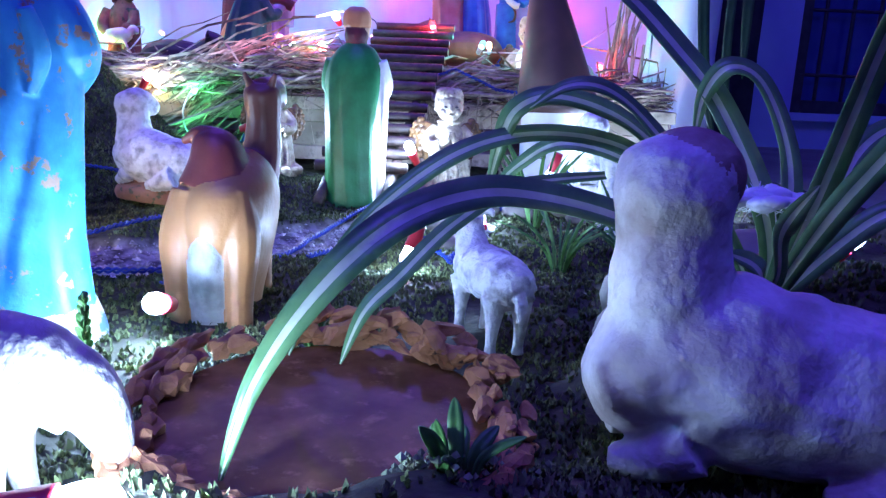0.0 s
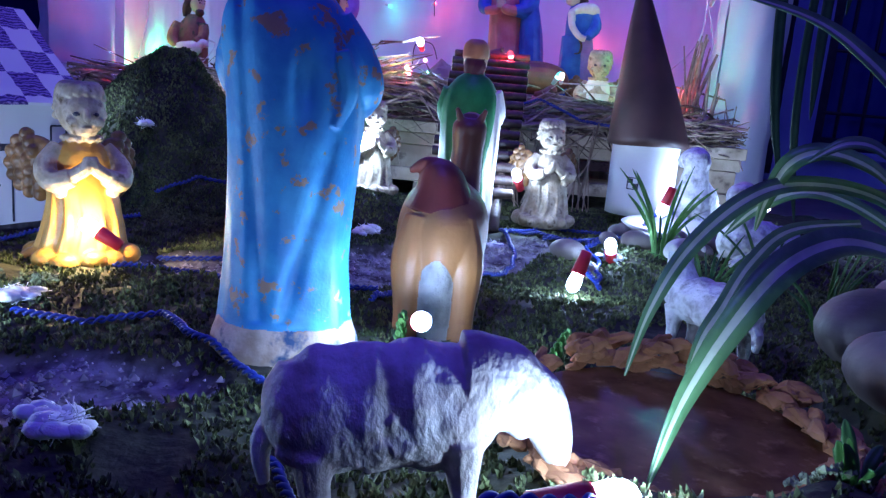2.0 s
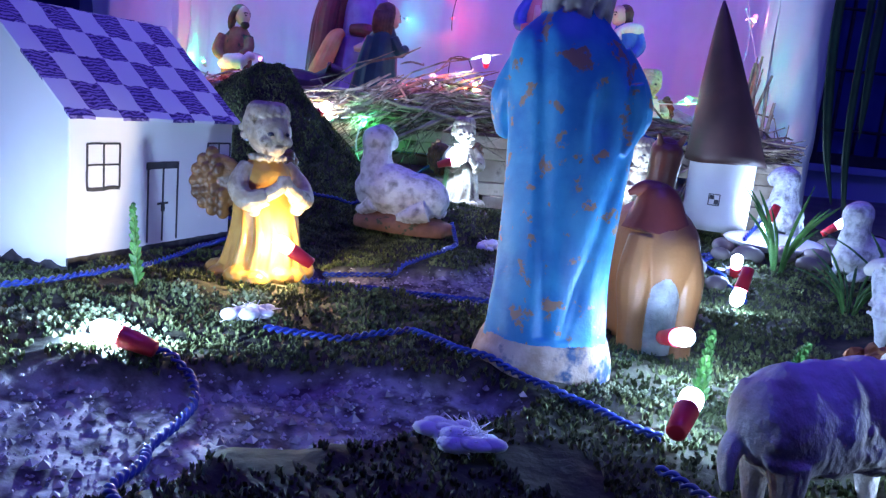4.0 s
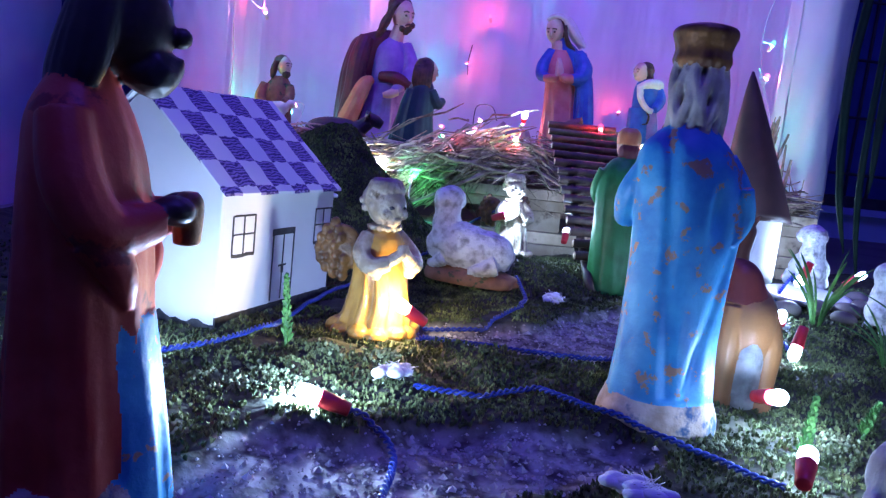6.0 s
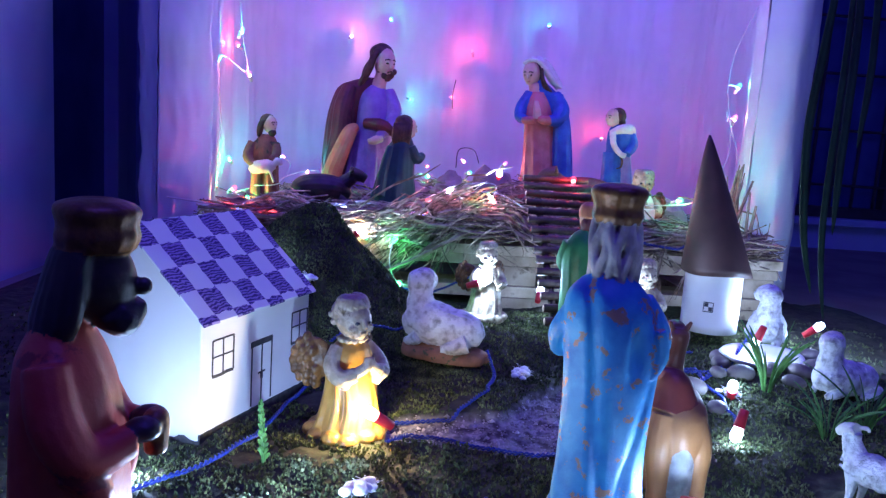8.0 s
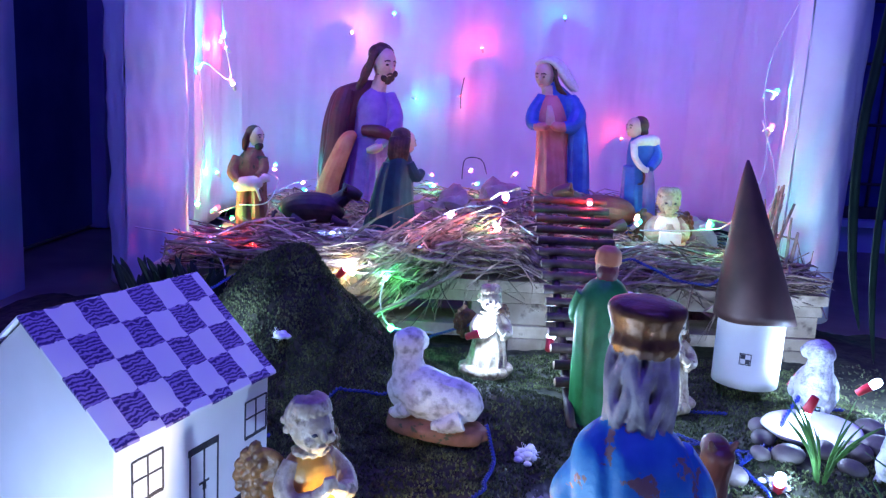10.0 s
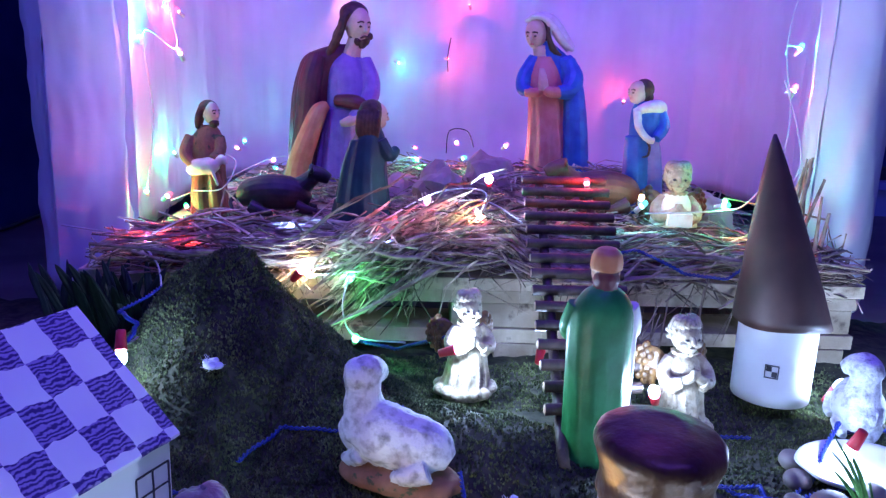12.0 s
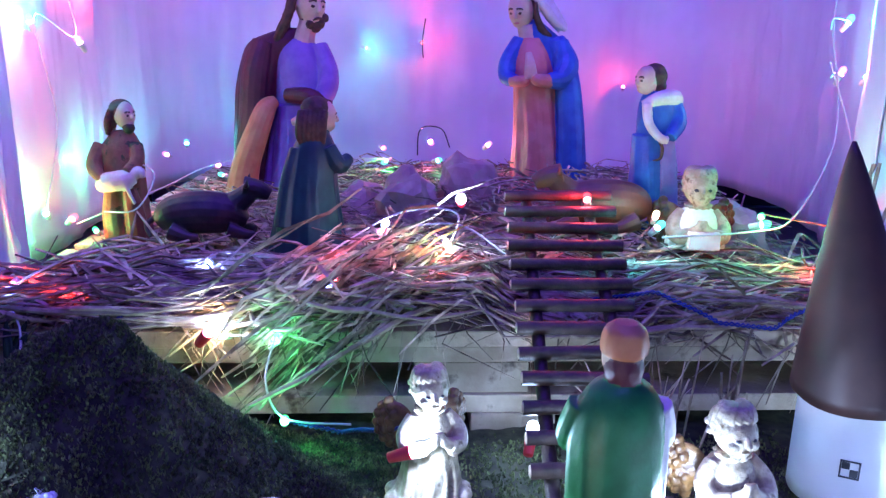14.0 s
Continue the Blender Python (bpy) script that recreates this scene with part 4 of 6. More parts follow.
def kneeler():
    bm = bmesh.new()
    robe(bm, [(0.0, -0.006, 0, 0.052, 0.050), (0.03, -0.005, 0, 0.047, 0.046), (0.08, -0.002, 0, 0.038, 0.039), (0.12, 0.003, 0, 0.031, 0.031), (0.146, 0.006, 0, 0.025, 0.024), (0.162, 0.010, 0, 0.014, 0.014)], 0, 8, 0.05, 56)
    tube(bm, [(0.024, -0.012, 0.142), (0.038, -0.010, 0.118), (0.050, 0.006, 0.126)], [0.011, 0.012, 0.008], 10, 0)
    tube(bm, [(-0.016, -0.016, 0.140), (-0.026, -0.026, 0.10), (-0.034, -0.034, 0.04)], [0.008, 0.010, 0.012], 10, 0)
    face(bm, (0.018, 0.004, 0.180), (0.0165, 0.017, 0.021), 112, 10, 1, 2, 1)
    ball(bm, (0.009, 0.002, 0.186), (0.0205, 0.021, 0.0205), 2, 3, None, 0.12, 90)
    for i in range(6):
        x = -0.008 + 0.006 * i
        tube(bm, [(x, -0.014, 0.188), (x - 0.002, -0.0195, 0.172), (x - 0.003, -0.019, 0.156), (x - 0.002, -0.018, 0.147)], [0.005, 0.0055, 0.005, 0.002], 7, 2)
    statue("kneeling_shepherd_statue", bm, ["dark_green", "face_paint", "hair"], pose(-0.355, 1.42, 0.142), "kneeling shepherd statue in a dark green cloak")


def shepherd_left():
    bm = bmesh.new()
    robe(bm, [(0.0, 0.0, 0, 0.034, 0.032), (0.05, -0.001, 0, 0.031, 0.029), (0.09, -0.002, 0, 0.030, 0.027), (0.13, -0.003, 0, 0.031, 0.025), (0.150, 0.000, 0, 0.022, 0.018), (0.162, 0.002, 0, 0.012, 0.012)], 0, 7, 0.05, 48)
    tube(bm, [(0.022, -0.028, 0.0), (0.020, -0.030, 0.04), (0.014, -0.028, 0.08)], [0.016, 0.015, 0.010], 10, 3)
    tube(bm, [(-0.012, -0.030, 0.0), (-0.014, -0.030, 0.04), (-0.012, -0.026, 0.08)], [0.014, 0.013, 0.010], 10, 0)
    # lamb carried across the waist
    tube(bm, [(-0.026, -0.034, 0.082), (-0.012, -0.038, 0.090), (0.010, -0.038, 0.094), (0.026, -0.034, 0.098)], [0.008, 0.014, 0.015, 0.010], 14, 2, 6, 1.0, 0.1)
    tube(bm, [(0.022, -0.036, 0.100), (0.034, -0.036, 0.106), (0.040, -0.038, 0.098)], [0.009, 0.008, 0.004], 10, 2)
    tube(bm, [(0.016, -0.046, 0.088), (0.022, -0.046, 0.072), (0.026, -0.043, 0.060)], [0.004, 0.003, 0.0025], 6, 2)
    tube(bm, [(-0.028, -0.008, 0.142), (-0.036, -0.022, 0.112), (-0.016, -0.042, 0.094)], [0.011, 0.011, 0.007], 10, 0)
    tube(bm, [(0.022, -0.008, 0.142), (0.027, -0.022, 0.120), (0.016, -0.042, 0.108)], [0.010, 0.010, 0.006], 10, 0)
    face(bm, (0.008, -0.003, 0.184), (0.0145, 0.015, 0.020), 58, 4, 1, 4, 1)
    ball(bm, (0.014, -0.008, 0.166), (0.009, 0.009, 0.008), 4, 2)
    ball(bm, (0.001, 0.003, 0.191), (0.0175, 0.017, 0.0165), 4, 3)
    for i in range(4):
        y = -0.012 + 0.007 * i
        tube(bm, [(-0.008, y * 0.8, 0.192), (-0.014, y, 0.174), (-0.016, y, 0.156)], [0.006, 0.006, 0.003], 7, 4)
    statue("shepherd_statue", bm, ["terracotta", "face_paint", "cream", "camel_dark", "hair"], pose(-0.648, 1.56, 0.126), "shepherd statue in a brown robe holding a lamb")


def shepherd_right():
    bm = bmesh.new()
    robe(bm, [(-0.03, -0.004, -0.002, 0.025, 0.026), (0.05, -0.007, -0.002, 0.021, 0.023), (0.10, -0.008, 0, 0.020, 0.020)], 0, 7, 0.06, 44)
    robe(bm, [(-0.03, 0.024, 0.002, 0.022, 0.024), (0.05, 0.020, 0.002, 0.019, 0.021), (0.10, 0.014, 0.002, 0.016, 0.018)], 3, 6, 0.05, 40)
    robe(bm, [(0.095, 0.002, 0, 0.024, 0.021), (0.125, 0.004, 0, 0.027, 0.022), (0.145, 0.003, 0, 0.024, 0.019), (0.158, -0.003, 0, 0.011, 0.011)], 0, 6, 0.03, 44)
    tube(bm, [(-0.020, -0.010, 0.140), (0.002, -0.017, 0.150), (0.024, -0.008, 0.150), (0.031, 0.004, 0.142)], [0.006, 0.010, 0.011, 0.008], 12, 2)
    tube(bm, [(-0.017, -0.018, 0.142), (-0.015, -0.026, 0.118), (-0.002, -0.030, 0.100), (0.012, -0.031, 0.094)], [0.007, 0.0065, 0.006, 0.005], 10, 2)
    tube(bm, [(0.026, -0.004, 0.143), (0.031, -0.014, 0.118), (0.016, -0.028, 0.098)], [0.010, 0.011, 0.008], 10, 0)
    tube(bm, [(0.001, -0.028, 0.092), (0.006, -0.029, 0.084), (0.004, -0.029, 0.070), (-0.006, -0.028, 0.067)], [0.002, 0.0024, 0.0024, 0.0014], 6, 4)
    face(bm, (-0.015, -0.003, 0.173), (0.0140, 0.0155, 0.0195), -66, 8, 1, 4, 1)
    ball(bm, (-0.003, 0.003, 0.178), (0.0175, 0.0175, 0.0175), 4, 3, None, 0.10, 90)
    ball(bm, (0.003, 0.003, 0.165), (0.012, 0.014, 0.012), 4, 2)
    statue("shepherd_statue", bm, ["royal_blue", "face_paint", "cream", "violet", "hair"], pose(0.112, 1.46, 0.20), "shepherd statue in blue with a white shoulder cloth")


joseph()
mary()
kneeler()
shepherd_left()
shepherd_right()


def angel(name, m, gown, hair, wing, label, scale=1.0, bust=False):
    """Small kneeling cherub with clasped arms, curly hair and two folded wings."""
    bm = bmesh.new()
    if not bust:
        robe(bm, [(0.0, 0, 0, 0.037, 0.034), (0.010, 0, 0, 0.037, 0.034), (0.022, 0.0, 0, 0.031, 0.028), (0.05, 0.002, 0, 0.0265, 0.024), (0.072, 0.0, 0, 0.024, 0.020), (0.092, 0, 0, 0.019, 0.016), (0.102, 0, 0, 0.009, 0.009)], 0, 7, 0.045, 64)
        for k in range(12):
            a = radians(k * 30 + 8 * math.sin(k * 3.1))
            ball(bm, (0.034 * math.cos(a), 0.031 * math.sin(a), 0.008 + 0.002 * (k % 2)), (0.011, 0.010, 0.0085), 0, 2)
        for k in range(6):
            a = radians(205 + k * 26)
            tube(bm, [(0.031 * math.cos(a), 0.028 * math.sin(a), 0.012), (0.028 * math.cos(a + 0.14), 0.025 * math.sin(a + 0.14), 0.036), (0.024 * math.cos(a), 0.021 * math.sin(a), 0.064)], [0.0048, 0.0032, 0.0012], 8, 0)
    else:
        robe(bm, [(0.055, 0, 0, 0.030, 0.026), (0.062, 0, 0, 0.030, 0.026), (0.075, 0.0, 0, 0.028, 0.022), (0.092, 0, 0, 0.021, 0.017), (0.102, 0, 0, 0.009, 0.009)], 0, 9, 0.08, 48)
        box(bm, (-0.014, -0.042, 0.060), (0.018, -0.030, 0.078), 0)
    for s in (-1, 1):
        # wide sleeve, forearm and hand
        tube(bm, [(s * 0.016, -0.001, 0.094), (s * 0.027, -0.008, 0.080), (s * 0.024, -0.020, 0.070), (s * 0.012, -0.028, 0.074)], [0.007, 0.0078, 0.0085, 0.0072], 12, 1)
        tube(bm, [(s * 0.012, -0.028, 0.075), (s * 0.003, -0.032, 0.082), (s * 0.002, -0.031, 0.090)], [0.0055, 0.0052, 0.003], 8, 1)
        ball(bm, (s * 0.019, -0.021, 0.064), (0.0055, 0.0055, 0.007), 1, 2)
        # wing: swept-back lobe with rows of rounded feathers on its face
        base = Matrix.Translation((s * 0.016, 0.014, 0.082)) @ Matrix.Rotation(radians(s * 34), 4, "Z")
        ball(bm, base @ Vector((s * 0.016, 0, -0.004)), (0.021, 0.0052, 0.023), 2, 3, Matrix.Rotation(radians(s * 34), 4, "Z") @ Matrix.Rotation(radians(-s * 18), 4, "Y"))
        for row, (rad, n) in enumerate(((0.010, 4), (0.018, 6), (0.025, 8))):
            for k in range(n):
                a = radians(62 - 150 * k / (n - 1))
                c = base @ Vector((s * (0.010 + rad * math.cos(a) * 0.92), -0.0042 + 0.0014 * row, -0.003 + rad * math.sin(a)))
                ball(bm, c, (0.0056, 0.0030, 0.0056), 2, 2)
                c = base @ Vector((s * (0.010 + rad * math.cos(a) * 0.92), 0.0042 - 0.0014 * row, -0.003 + rad * math.sin(a)))
                ball(bm, c, (0.0056, 0.0030, 0.0056), 2, 1)
    for k in range(10):
        a = k * 0.628
        ball(bm, (0.012 * math.cos(a), -0.002 + 0.011 * math.sin(a), 0.1015), (0.0045, 0.0045, 0.003), 1, 1)
    face(bm, (0, -0.003, 0.1205), (0.0172, 0.0178, 0.0185), 0, 4, 1, 4, 1, 0)
    for s in (-1, 1):
        ball(bm, (s * 0.0085, -0.0155, 0.1145), (0.0055, 0.0045, 0.005), 1, 2)
    # cropped hair with a curled forelock
    ball(bm, (0, 0.004, 0.1265), (0.0186, 0.0182, 0.0160), 3, 3, None, 0.06, 220)
    rng = random.Random(7)
    for k in range(11):
        a = radians(-100 + 20 * k)
        tube(bm, [(0.016 * math.sin(a), 0.002 - 0.0165 * math.cos(a), 0.1315 + 0.002 * math.cos(a * 2)), (0.0125 * math.sin(a + 0.2), 0.003 - 0.0125 * math.cos(a + 0.2), 0.1400), (0.005 * math.sin(a + 0.6), 0.005 - 0.004 * math.cos(a), 0.1432)], [0.0030, 0.0040, 0.002], 7, 3)
    for k in range(16):
        a, e = rng.uniform(0.2, math.pi - 0.2), rng.uniform(-0.5, 1.0)
        ball(bm, (0.0175 * math.cos(a) * math.cos(e), 0.004 + 0.0172 * math.sin(a) * math.cos(e), 0.1245 + 0.0165 * math.sin(e)), (0.0042, 0.0042, 0.0042), 3, 1)
    return statue(name, bm, [gown, hair, wing, hair, "ink"], m @ Matrix.Diagonal((scale, scale, scale, 1)), label, "angel figurine", "angel figurines", 0.00085)


angel("angel_figurine", pose(-0.392, 0.582, 0.008, 0, 0, 38), "gold", "doll_stone", "umber", "ochre-robed cherub figurine with brown wings kneeling on sand")
angel("angel_figurine", pose(-0.209, 1.0, 0.030, 0, 0, 15), "doll_stone", "doll_stone", "umber", "pale cherub figurine beside the ladder, brightly lit", 0.86)
angel("angel_figurine", pose(0.018, 0.935, 0.018, 0, 0, 8), "doll_stone", "doll_stone", "umber", "beige cherub figurine with folded arms and brown wings", 0.92)
angel("angel_figurine", pose(0.142, 1.35, 0.105, 0, 0, -10), "cream", "doll_stone", "umber", "small cherub bust lying in the straw", 1.15, True)


def lying_sheep(name, m, mats, label, base=True, scale=1.0):
    """Resting sheep: body along +x, upright neck and head at x = 0 looking to -x."""
    bm = bmesh.new()
    if base:
        robe(bm, [(0.0, 0.045, 0, 0.066, 0.034), (0.008, 0.045, 0, 0.068, 0.036), (0.016, 0.045, 0, 0.062, 0.032), (0.020, 0.045, 0, 0.04, 0.02)], 2, 5, 0.05, 36)
    z = 0.016 if base else 0.0
    tube(bm, [(-0.006, 0, z + 0.012), (0.0, 0, z + 0.030), (0.02, 0, z + 0.034), (0.05, 0, z + 0.030), (0.082, 0, z + 0.026), (0.10, 0, z + 0.018)], [0.012, 0.026, 0.032, 0.030, 0.026, 0.010], 22, 0, 6, 1.0, 0.08)
    tube(bm, [(0.012, 0, z + 0.030), (0.004, 0, z + 0.056), (0.002, 0, z + 0.078), (0.001, 0, z + 0.092), (0.001, 0, z + 0.104), (0.001, 0, z + 0.110)], [0.028, 0.022, 0.0180, 0.0200, 0.0165, 0.006], 20, 0, 6, 1.0, 0.10)
    ball(bm, (0.005, 0.002, z + 0.097), (0.0178, 0.0178, 0.0160), 1, 3)
    tube(bm, [(0.004, 0, z + 0.095), (0.007, 0.010, z + 0.094), (0.010, 0.019, z + 0.090), (0.011, 0.026, z + 0.086)], [0.0165, 0.016, 0.012, 0.007], 16, 1, 5)
    for s in (-1, 1):
        tube(bm, [(0.012, s * 0.020, z + 0.016), (0.0, s * 0.018, z + 0.008), (-0.012, s * 0.014, z + 0.005)], [0.011, 0.008, 0.005], 10, 0)
        tube(bm, [(0.085, s * 0.022, z + 0.016), (0.066, s * 0.029, z + 0.008), (0.050, s * 0.028, z + 0.005)], [0.014, 0.009, 0.005], 10, 0)
    for v in bm.verts:
        v.co.z = max(v.co.z, 0.0)
    return statue(name, bm, mats, m @ Matrix.Diagonal((scale, scale, scale, 1)), label, "sheep figurine", "sheep figurines")


lying_sheep("sheep_figurine", pose(-0.318, 0.835, 0.022, 0, 0, -24), ["speckled", "speckled", "terracotta"], "white speckled sheep figurine resting on a terracotta base", scale=0.90)
lying_sheep("sheep_figurine", pose(0.104, 0.280, 0.034, 0, 0, -8), ["wool", "face_brown", "terracotta"], "grey-white resting sheep figurine with a brown head", False, 1.0)
lying_sheep("sheep_figurine", pose(0.180, 0.872, 0.044, 0, 0, 62), ["speckled", "speckled", "terracotta"], "small speckled sheep figurine beside the paper tower", False, 0.80)
lying_sheep("sheep_figurine", pose(0.172, 0.705, 0.030, 0, 0, 14), ["speckled", "cream", "terracotta"], "small speckled lamb figurine resting among stones", False, 0.72)


def standing_sheep(name, m, mats, label, grazing=False, size=(1.0, 1.0, 1.0)):
    """Standing sheep, body from x = 0 (chest) to x = 0.085 (rump); head towards -x."""
    bm = bmesh.new()
    tube(bm, [(-0.008, 0, 0.050), (0.004, 0, 0.052), (0.03, 0, 0.054), (0.06, 0, 0.055), (0.082, 0, 0.053), (0.092, 0, 0.048)], [0.010, 0.0175, 0.0195, 0.0190, 0.017, 0.008], 20, 0, 6, 1.05, 0.16)
    if grazing:
        tube(bm, [(0.006, 0, 0.060), (-0.014, 0, 0.058), (-0.026, 0, 0.050)], [0.017, 0.015, 0.013], 18, 0, 6, 1.0, 0.06)
        tube(bm, [(-0.018, 0, 0.056), (-0.030, 0, 0.050), (-0.036, 0, 0.038), (-0.037, 0, 0.029)], [0.0125, 0.0120, 0.0090, 0.005], 16, 1, 6)
        hd = Vector((-0.022, 0, 0.058))
    else:
        tube(bm, [(0.006, 0, 0.056), (-0.006, 0, 0.076), (-0.008, 0, 0.090)], [0.016, 0.012, 0.011], 16, 0, 6, 1.0, 0.06)
        tube(bm, [(-0.004, 0, 0.092), (-0.018, 0, 0.090), (-0.028, 0, 0.084)], [0.011, 0.009, 0.005], 14, 1, 6)
        hd = Vector((-0.006, 0, 0.096))
    for s in (-1, 1):
        tube(bm, [hd + Vector((0, s * 0.008, 0)), hd + Vector((0.007, s * 0.0135, 0.000)), hd + Vector((0.010, s * 0.0145, -0.004))], [0.0025, 0.003, 0.0015], 8, 1)
        for x in (0.008, 0.074):
            tube(bm, [(x, s * 0.010, 0.046), (x + 0.001, s * 0.011, 0.026), (x - 0.001, s * 0.011, 0.010), (x - 0.002, s * 0.011, 0.0)], [0.0105, 0.0058, 0.0042, 0.005], 10, 0, 5)
    tube(bm, [(0.088, 0, 0.055), (0.098, 0, 0.045), (0.098, 0, 0.032)], [0.005, 0.005, 0.003], 8, 0)
    # curls of fleece pressed over the back and flanks
    rng = random.Random(13)
    for i in range(330):
        x, a = rng.uniform(-0.012, 0.088), rng.uniform(-0.6, math.pi + 0.6)
        rad = 0.0172 - 0.004 * abs(x / 0.046 - 1) ** 3
        r = rng.uniform(0.0022, 0.0034)
        ball(bm, (x, rad * math.cos(a), 0.053 + rad * 1.05 * math.sin(a)), (r * 1.2, r, r), 0, 1)
    return statue(name, bm, mats, m @ Matrix.Diagonal((*size, 1)), label, "sheep figurine", "sheep figurines", 0.0011)


standing_sheep("sheep_figurine", pose(-0.082, 0.236, 0.010, 0, 7, 187), ["wool", "wool"], "white woolly sheep figurine grazing beside the pond", True, (0.72, 0.90, 1.06))
standing_sheep("sheep_figurine", pose(0.045, 0.452, 0.020, 0, 0, -68), ["speckled", "cream"], "small white standing goat figurine", False, (0.66, 0.72, 0.70))


def camel():
    bm = bmesh.new()
    # facing away along +y, cast in one solid piece
    robe(bm, [(0.0, 0.0, 0.0, 0.0215, 0.036), (0.012, 0.0, 0.0, 0.0215, 0.035), (0.035, 0.001, 0.0, 0.0255, 0.039), (0.06, 0.002, 0.0, 0.0295, 0.044), (0.080, 0.003, 0.002, 0.0290, 0.042), (0.094, 0.003, 0.006, 0.023, 0.032), (0.102, 0.004, 0.010, 0.012, 0.018)], 0, 4, 0.025, 52, 0.8)
    # red saddle cloth over the hump
    robe(bm, [(0.086, 0.000, -0.007, 0.0235, 0.028), (0.098, 0.000, -0.008, 0.0175, 0.021), (0.108, -0.001, -0.009, 0.0140, 0.015), (0.114, -0.002, -0.009, 0.0095, 0.010), (0.117, -0.002, -0.009, 0.004, 0.004)], 3, 5, 0.02, 36)
    tube(bm, [(-0.002, -0.010, 0.112), (-0.012, -0.008, 0.113), (-0.022, -0.006, 0.108)], [0.006, 0.005, 0.002], 10, 3)
    tube(bm, [(0.008, 0.024, 0.076), (0.014, 0.036, 0.096), (0.016, 0.037, 0.118), (0.016, 0.034, 0.138), (0.016, 0.033, 0.144)], [0.020, 0.0135, 0.0110, 0.0118, 0.006], 18, 1, 6)
    tube(bm, [(0.016, 0.034, 0.136), (0.019, 0.048, 0.137), (0.021, 0.060, 0.131)], [0.0112, 0.0100, 0.006], 14, 1, 5)
    for s in (-1, 1):
        tube(bm, [(0.016 + s * 0.007, 0.030, 0.143), (0.016 + s * 0.010, 0.028, 0.150)], [0.003, 0.0015], 8, 1)
        tube(bm, [(s * 0.013, -0.024, 0.082), (s * 0.0165, -0.029, 0.055), (s * 0.0170, -0.033, 0.025), (s * 0.0170, -0.035, 0.0)], [0.0100, 0.0128, 0.0088, 0.0084], 14, 0, 6)
        tube(bm, [(s * 0.013, 0.030, 0.06), (s * 0.014, 0.032, 0.03), (s * 0.014, 0.033, 0.0)], [0.012, 0.008, 0.008], 12, 0, 6)
    # web between the hind legs, its paint worn to grey
    robe(bm, [(0.0, 0.0, -0.031, 0.012, 0.009), (0.03, 0.0, -0.035, 0.0115, 0.0095), (0.048, 0.0, -0.0385, 0.0095, 0.0075), (0.058, 0.0, -0.0385, 0.0055, 0.006), (0.063, 0, -0.037, 0.002, 0.003)], 2, 3, 0.02, 28)
    statue("camel_figurine", bm, ["camel", "camel_dark", "grey_patch", "saddle_red"], pose(-0.108, 0.488, 0.008, 0, 0, 2), "glossy brown camel figurine with a worn grey patch", "camel figurine", voxel=0.001)


camel()


def cow(name, m, mat_name, label, scale=1.0):
    bm = bmesh.new()
    tube(bm, [(-0.05, 0, 0.022), (-0.03, 0, 0.034), (0.01, 0, 0.038), (0.05, 0, 0.034), (0.075, 0, 0.022)], [0.012, 0.028, 0.032, 0.028, 0.010], 18, 0, 6)
    tube(bm, [(0.048, 0, 0.040), (0.068, 0, 0.056), (0.080, 0, 0.066)], [0.022, 0.017, 0.015], 14, 0, 5)
    tube(bm, [(0.072, 0, 0.074), (0.094, 0, 0.070), (0.110, 0, 0.062)], [0.017, 0.014, 0.010], 14, 0, 5)
    tube(bm, [(-0.05, 0.0, 0.034), (-0.066, -0.006, 0.022), (-0.060, -0.016, 0.006)], [0.005, 0.004, 0.003], 8, 0)
    for s in (-1, 1):
        tube(bm, [(0.076, s * 0.012, 0.078), (0.078, s * 0.024, 0.080), (0.080, s * 0.026, 0.090)], [0.004, 0.004, 0.001], 8, 0)
        tube(bm, [(0.05, s * 0.022, 0.016), (0.074, s * 0.024, 0.008), (0.086, s * 0.02, 0.006)], [0.012, 0.008, 0.006], 10, 0)
        tube(bm, [(-0.03, s * 0.026, 0.016), (-0.008, s * 0.032, 0.008), (0.008, s * 0.03, 0.006)], [0.014, 0.009, 0.006], 10, 0)
    return statue(name, bm, [mat_name], m @ Matrix.Diagonal((scale, scale, scale, 1)), label, "cow figurine", "cattle figurines")


cow("cow_figurine", pose(-0.525, 1.47, 0.148, 0, 0, 8), "black_cow", "black cow figurine lying in the straw", 0.95)
cow("cow_figurine", pose(0.045, 1.40, 0.180, 0, 0, 176), "brown_cow", "red-brown cow figurine lying in the straw", 0.95)


# ---- light strings ----
def twisted(bm, pts, r=0.0012, gap=0.0014, pitch=0.011, mi=0):
    """Two strands wound round each other along a smoothed path."""
    P = [Vector(p) for p in smooth_rows(pts, 10)]
    L, Q = 0.0, []
    for a, b in zip(P, P[1:]):
        n = max(1, int((b - a).length / 0.0022))
        for i in range(n):
            Q.append((a.lerp(b, i / n), L + (b - a).length * i / n))
        L += (b - a).length
    for s in (0, math.pi):
        rings = []
        for i, (c, l) in enumerate(Q):
            d = (Q[min(i + 1, len(Q) - 1)][0] - Q[max(i - 1, 0)][0]).normalized()
            u = d.cross(Vector((0, 0, 1)))
            u = u.normalized() if u.length > 1e-4 else Vector((1, 0, 0))
            v = u.cross(d)
            a = s + 2 * math.pi * l / pitch
            q = c + (u * math.cos(a) + v * math.sin(a)) * gap
            rings.append([q + (u * math.cos(k * math.pi * 2 / 5) + v * math.sin(k * math.pi * 2 / 5)) * r for k in range(5)])
        ring_strip(bm, rings, mi)


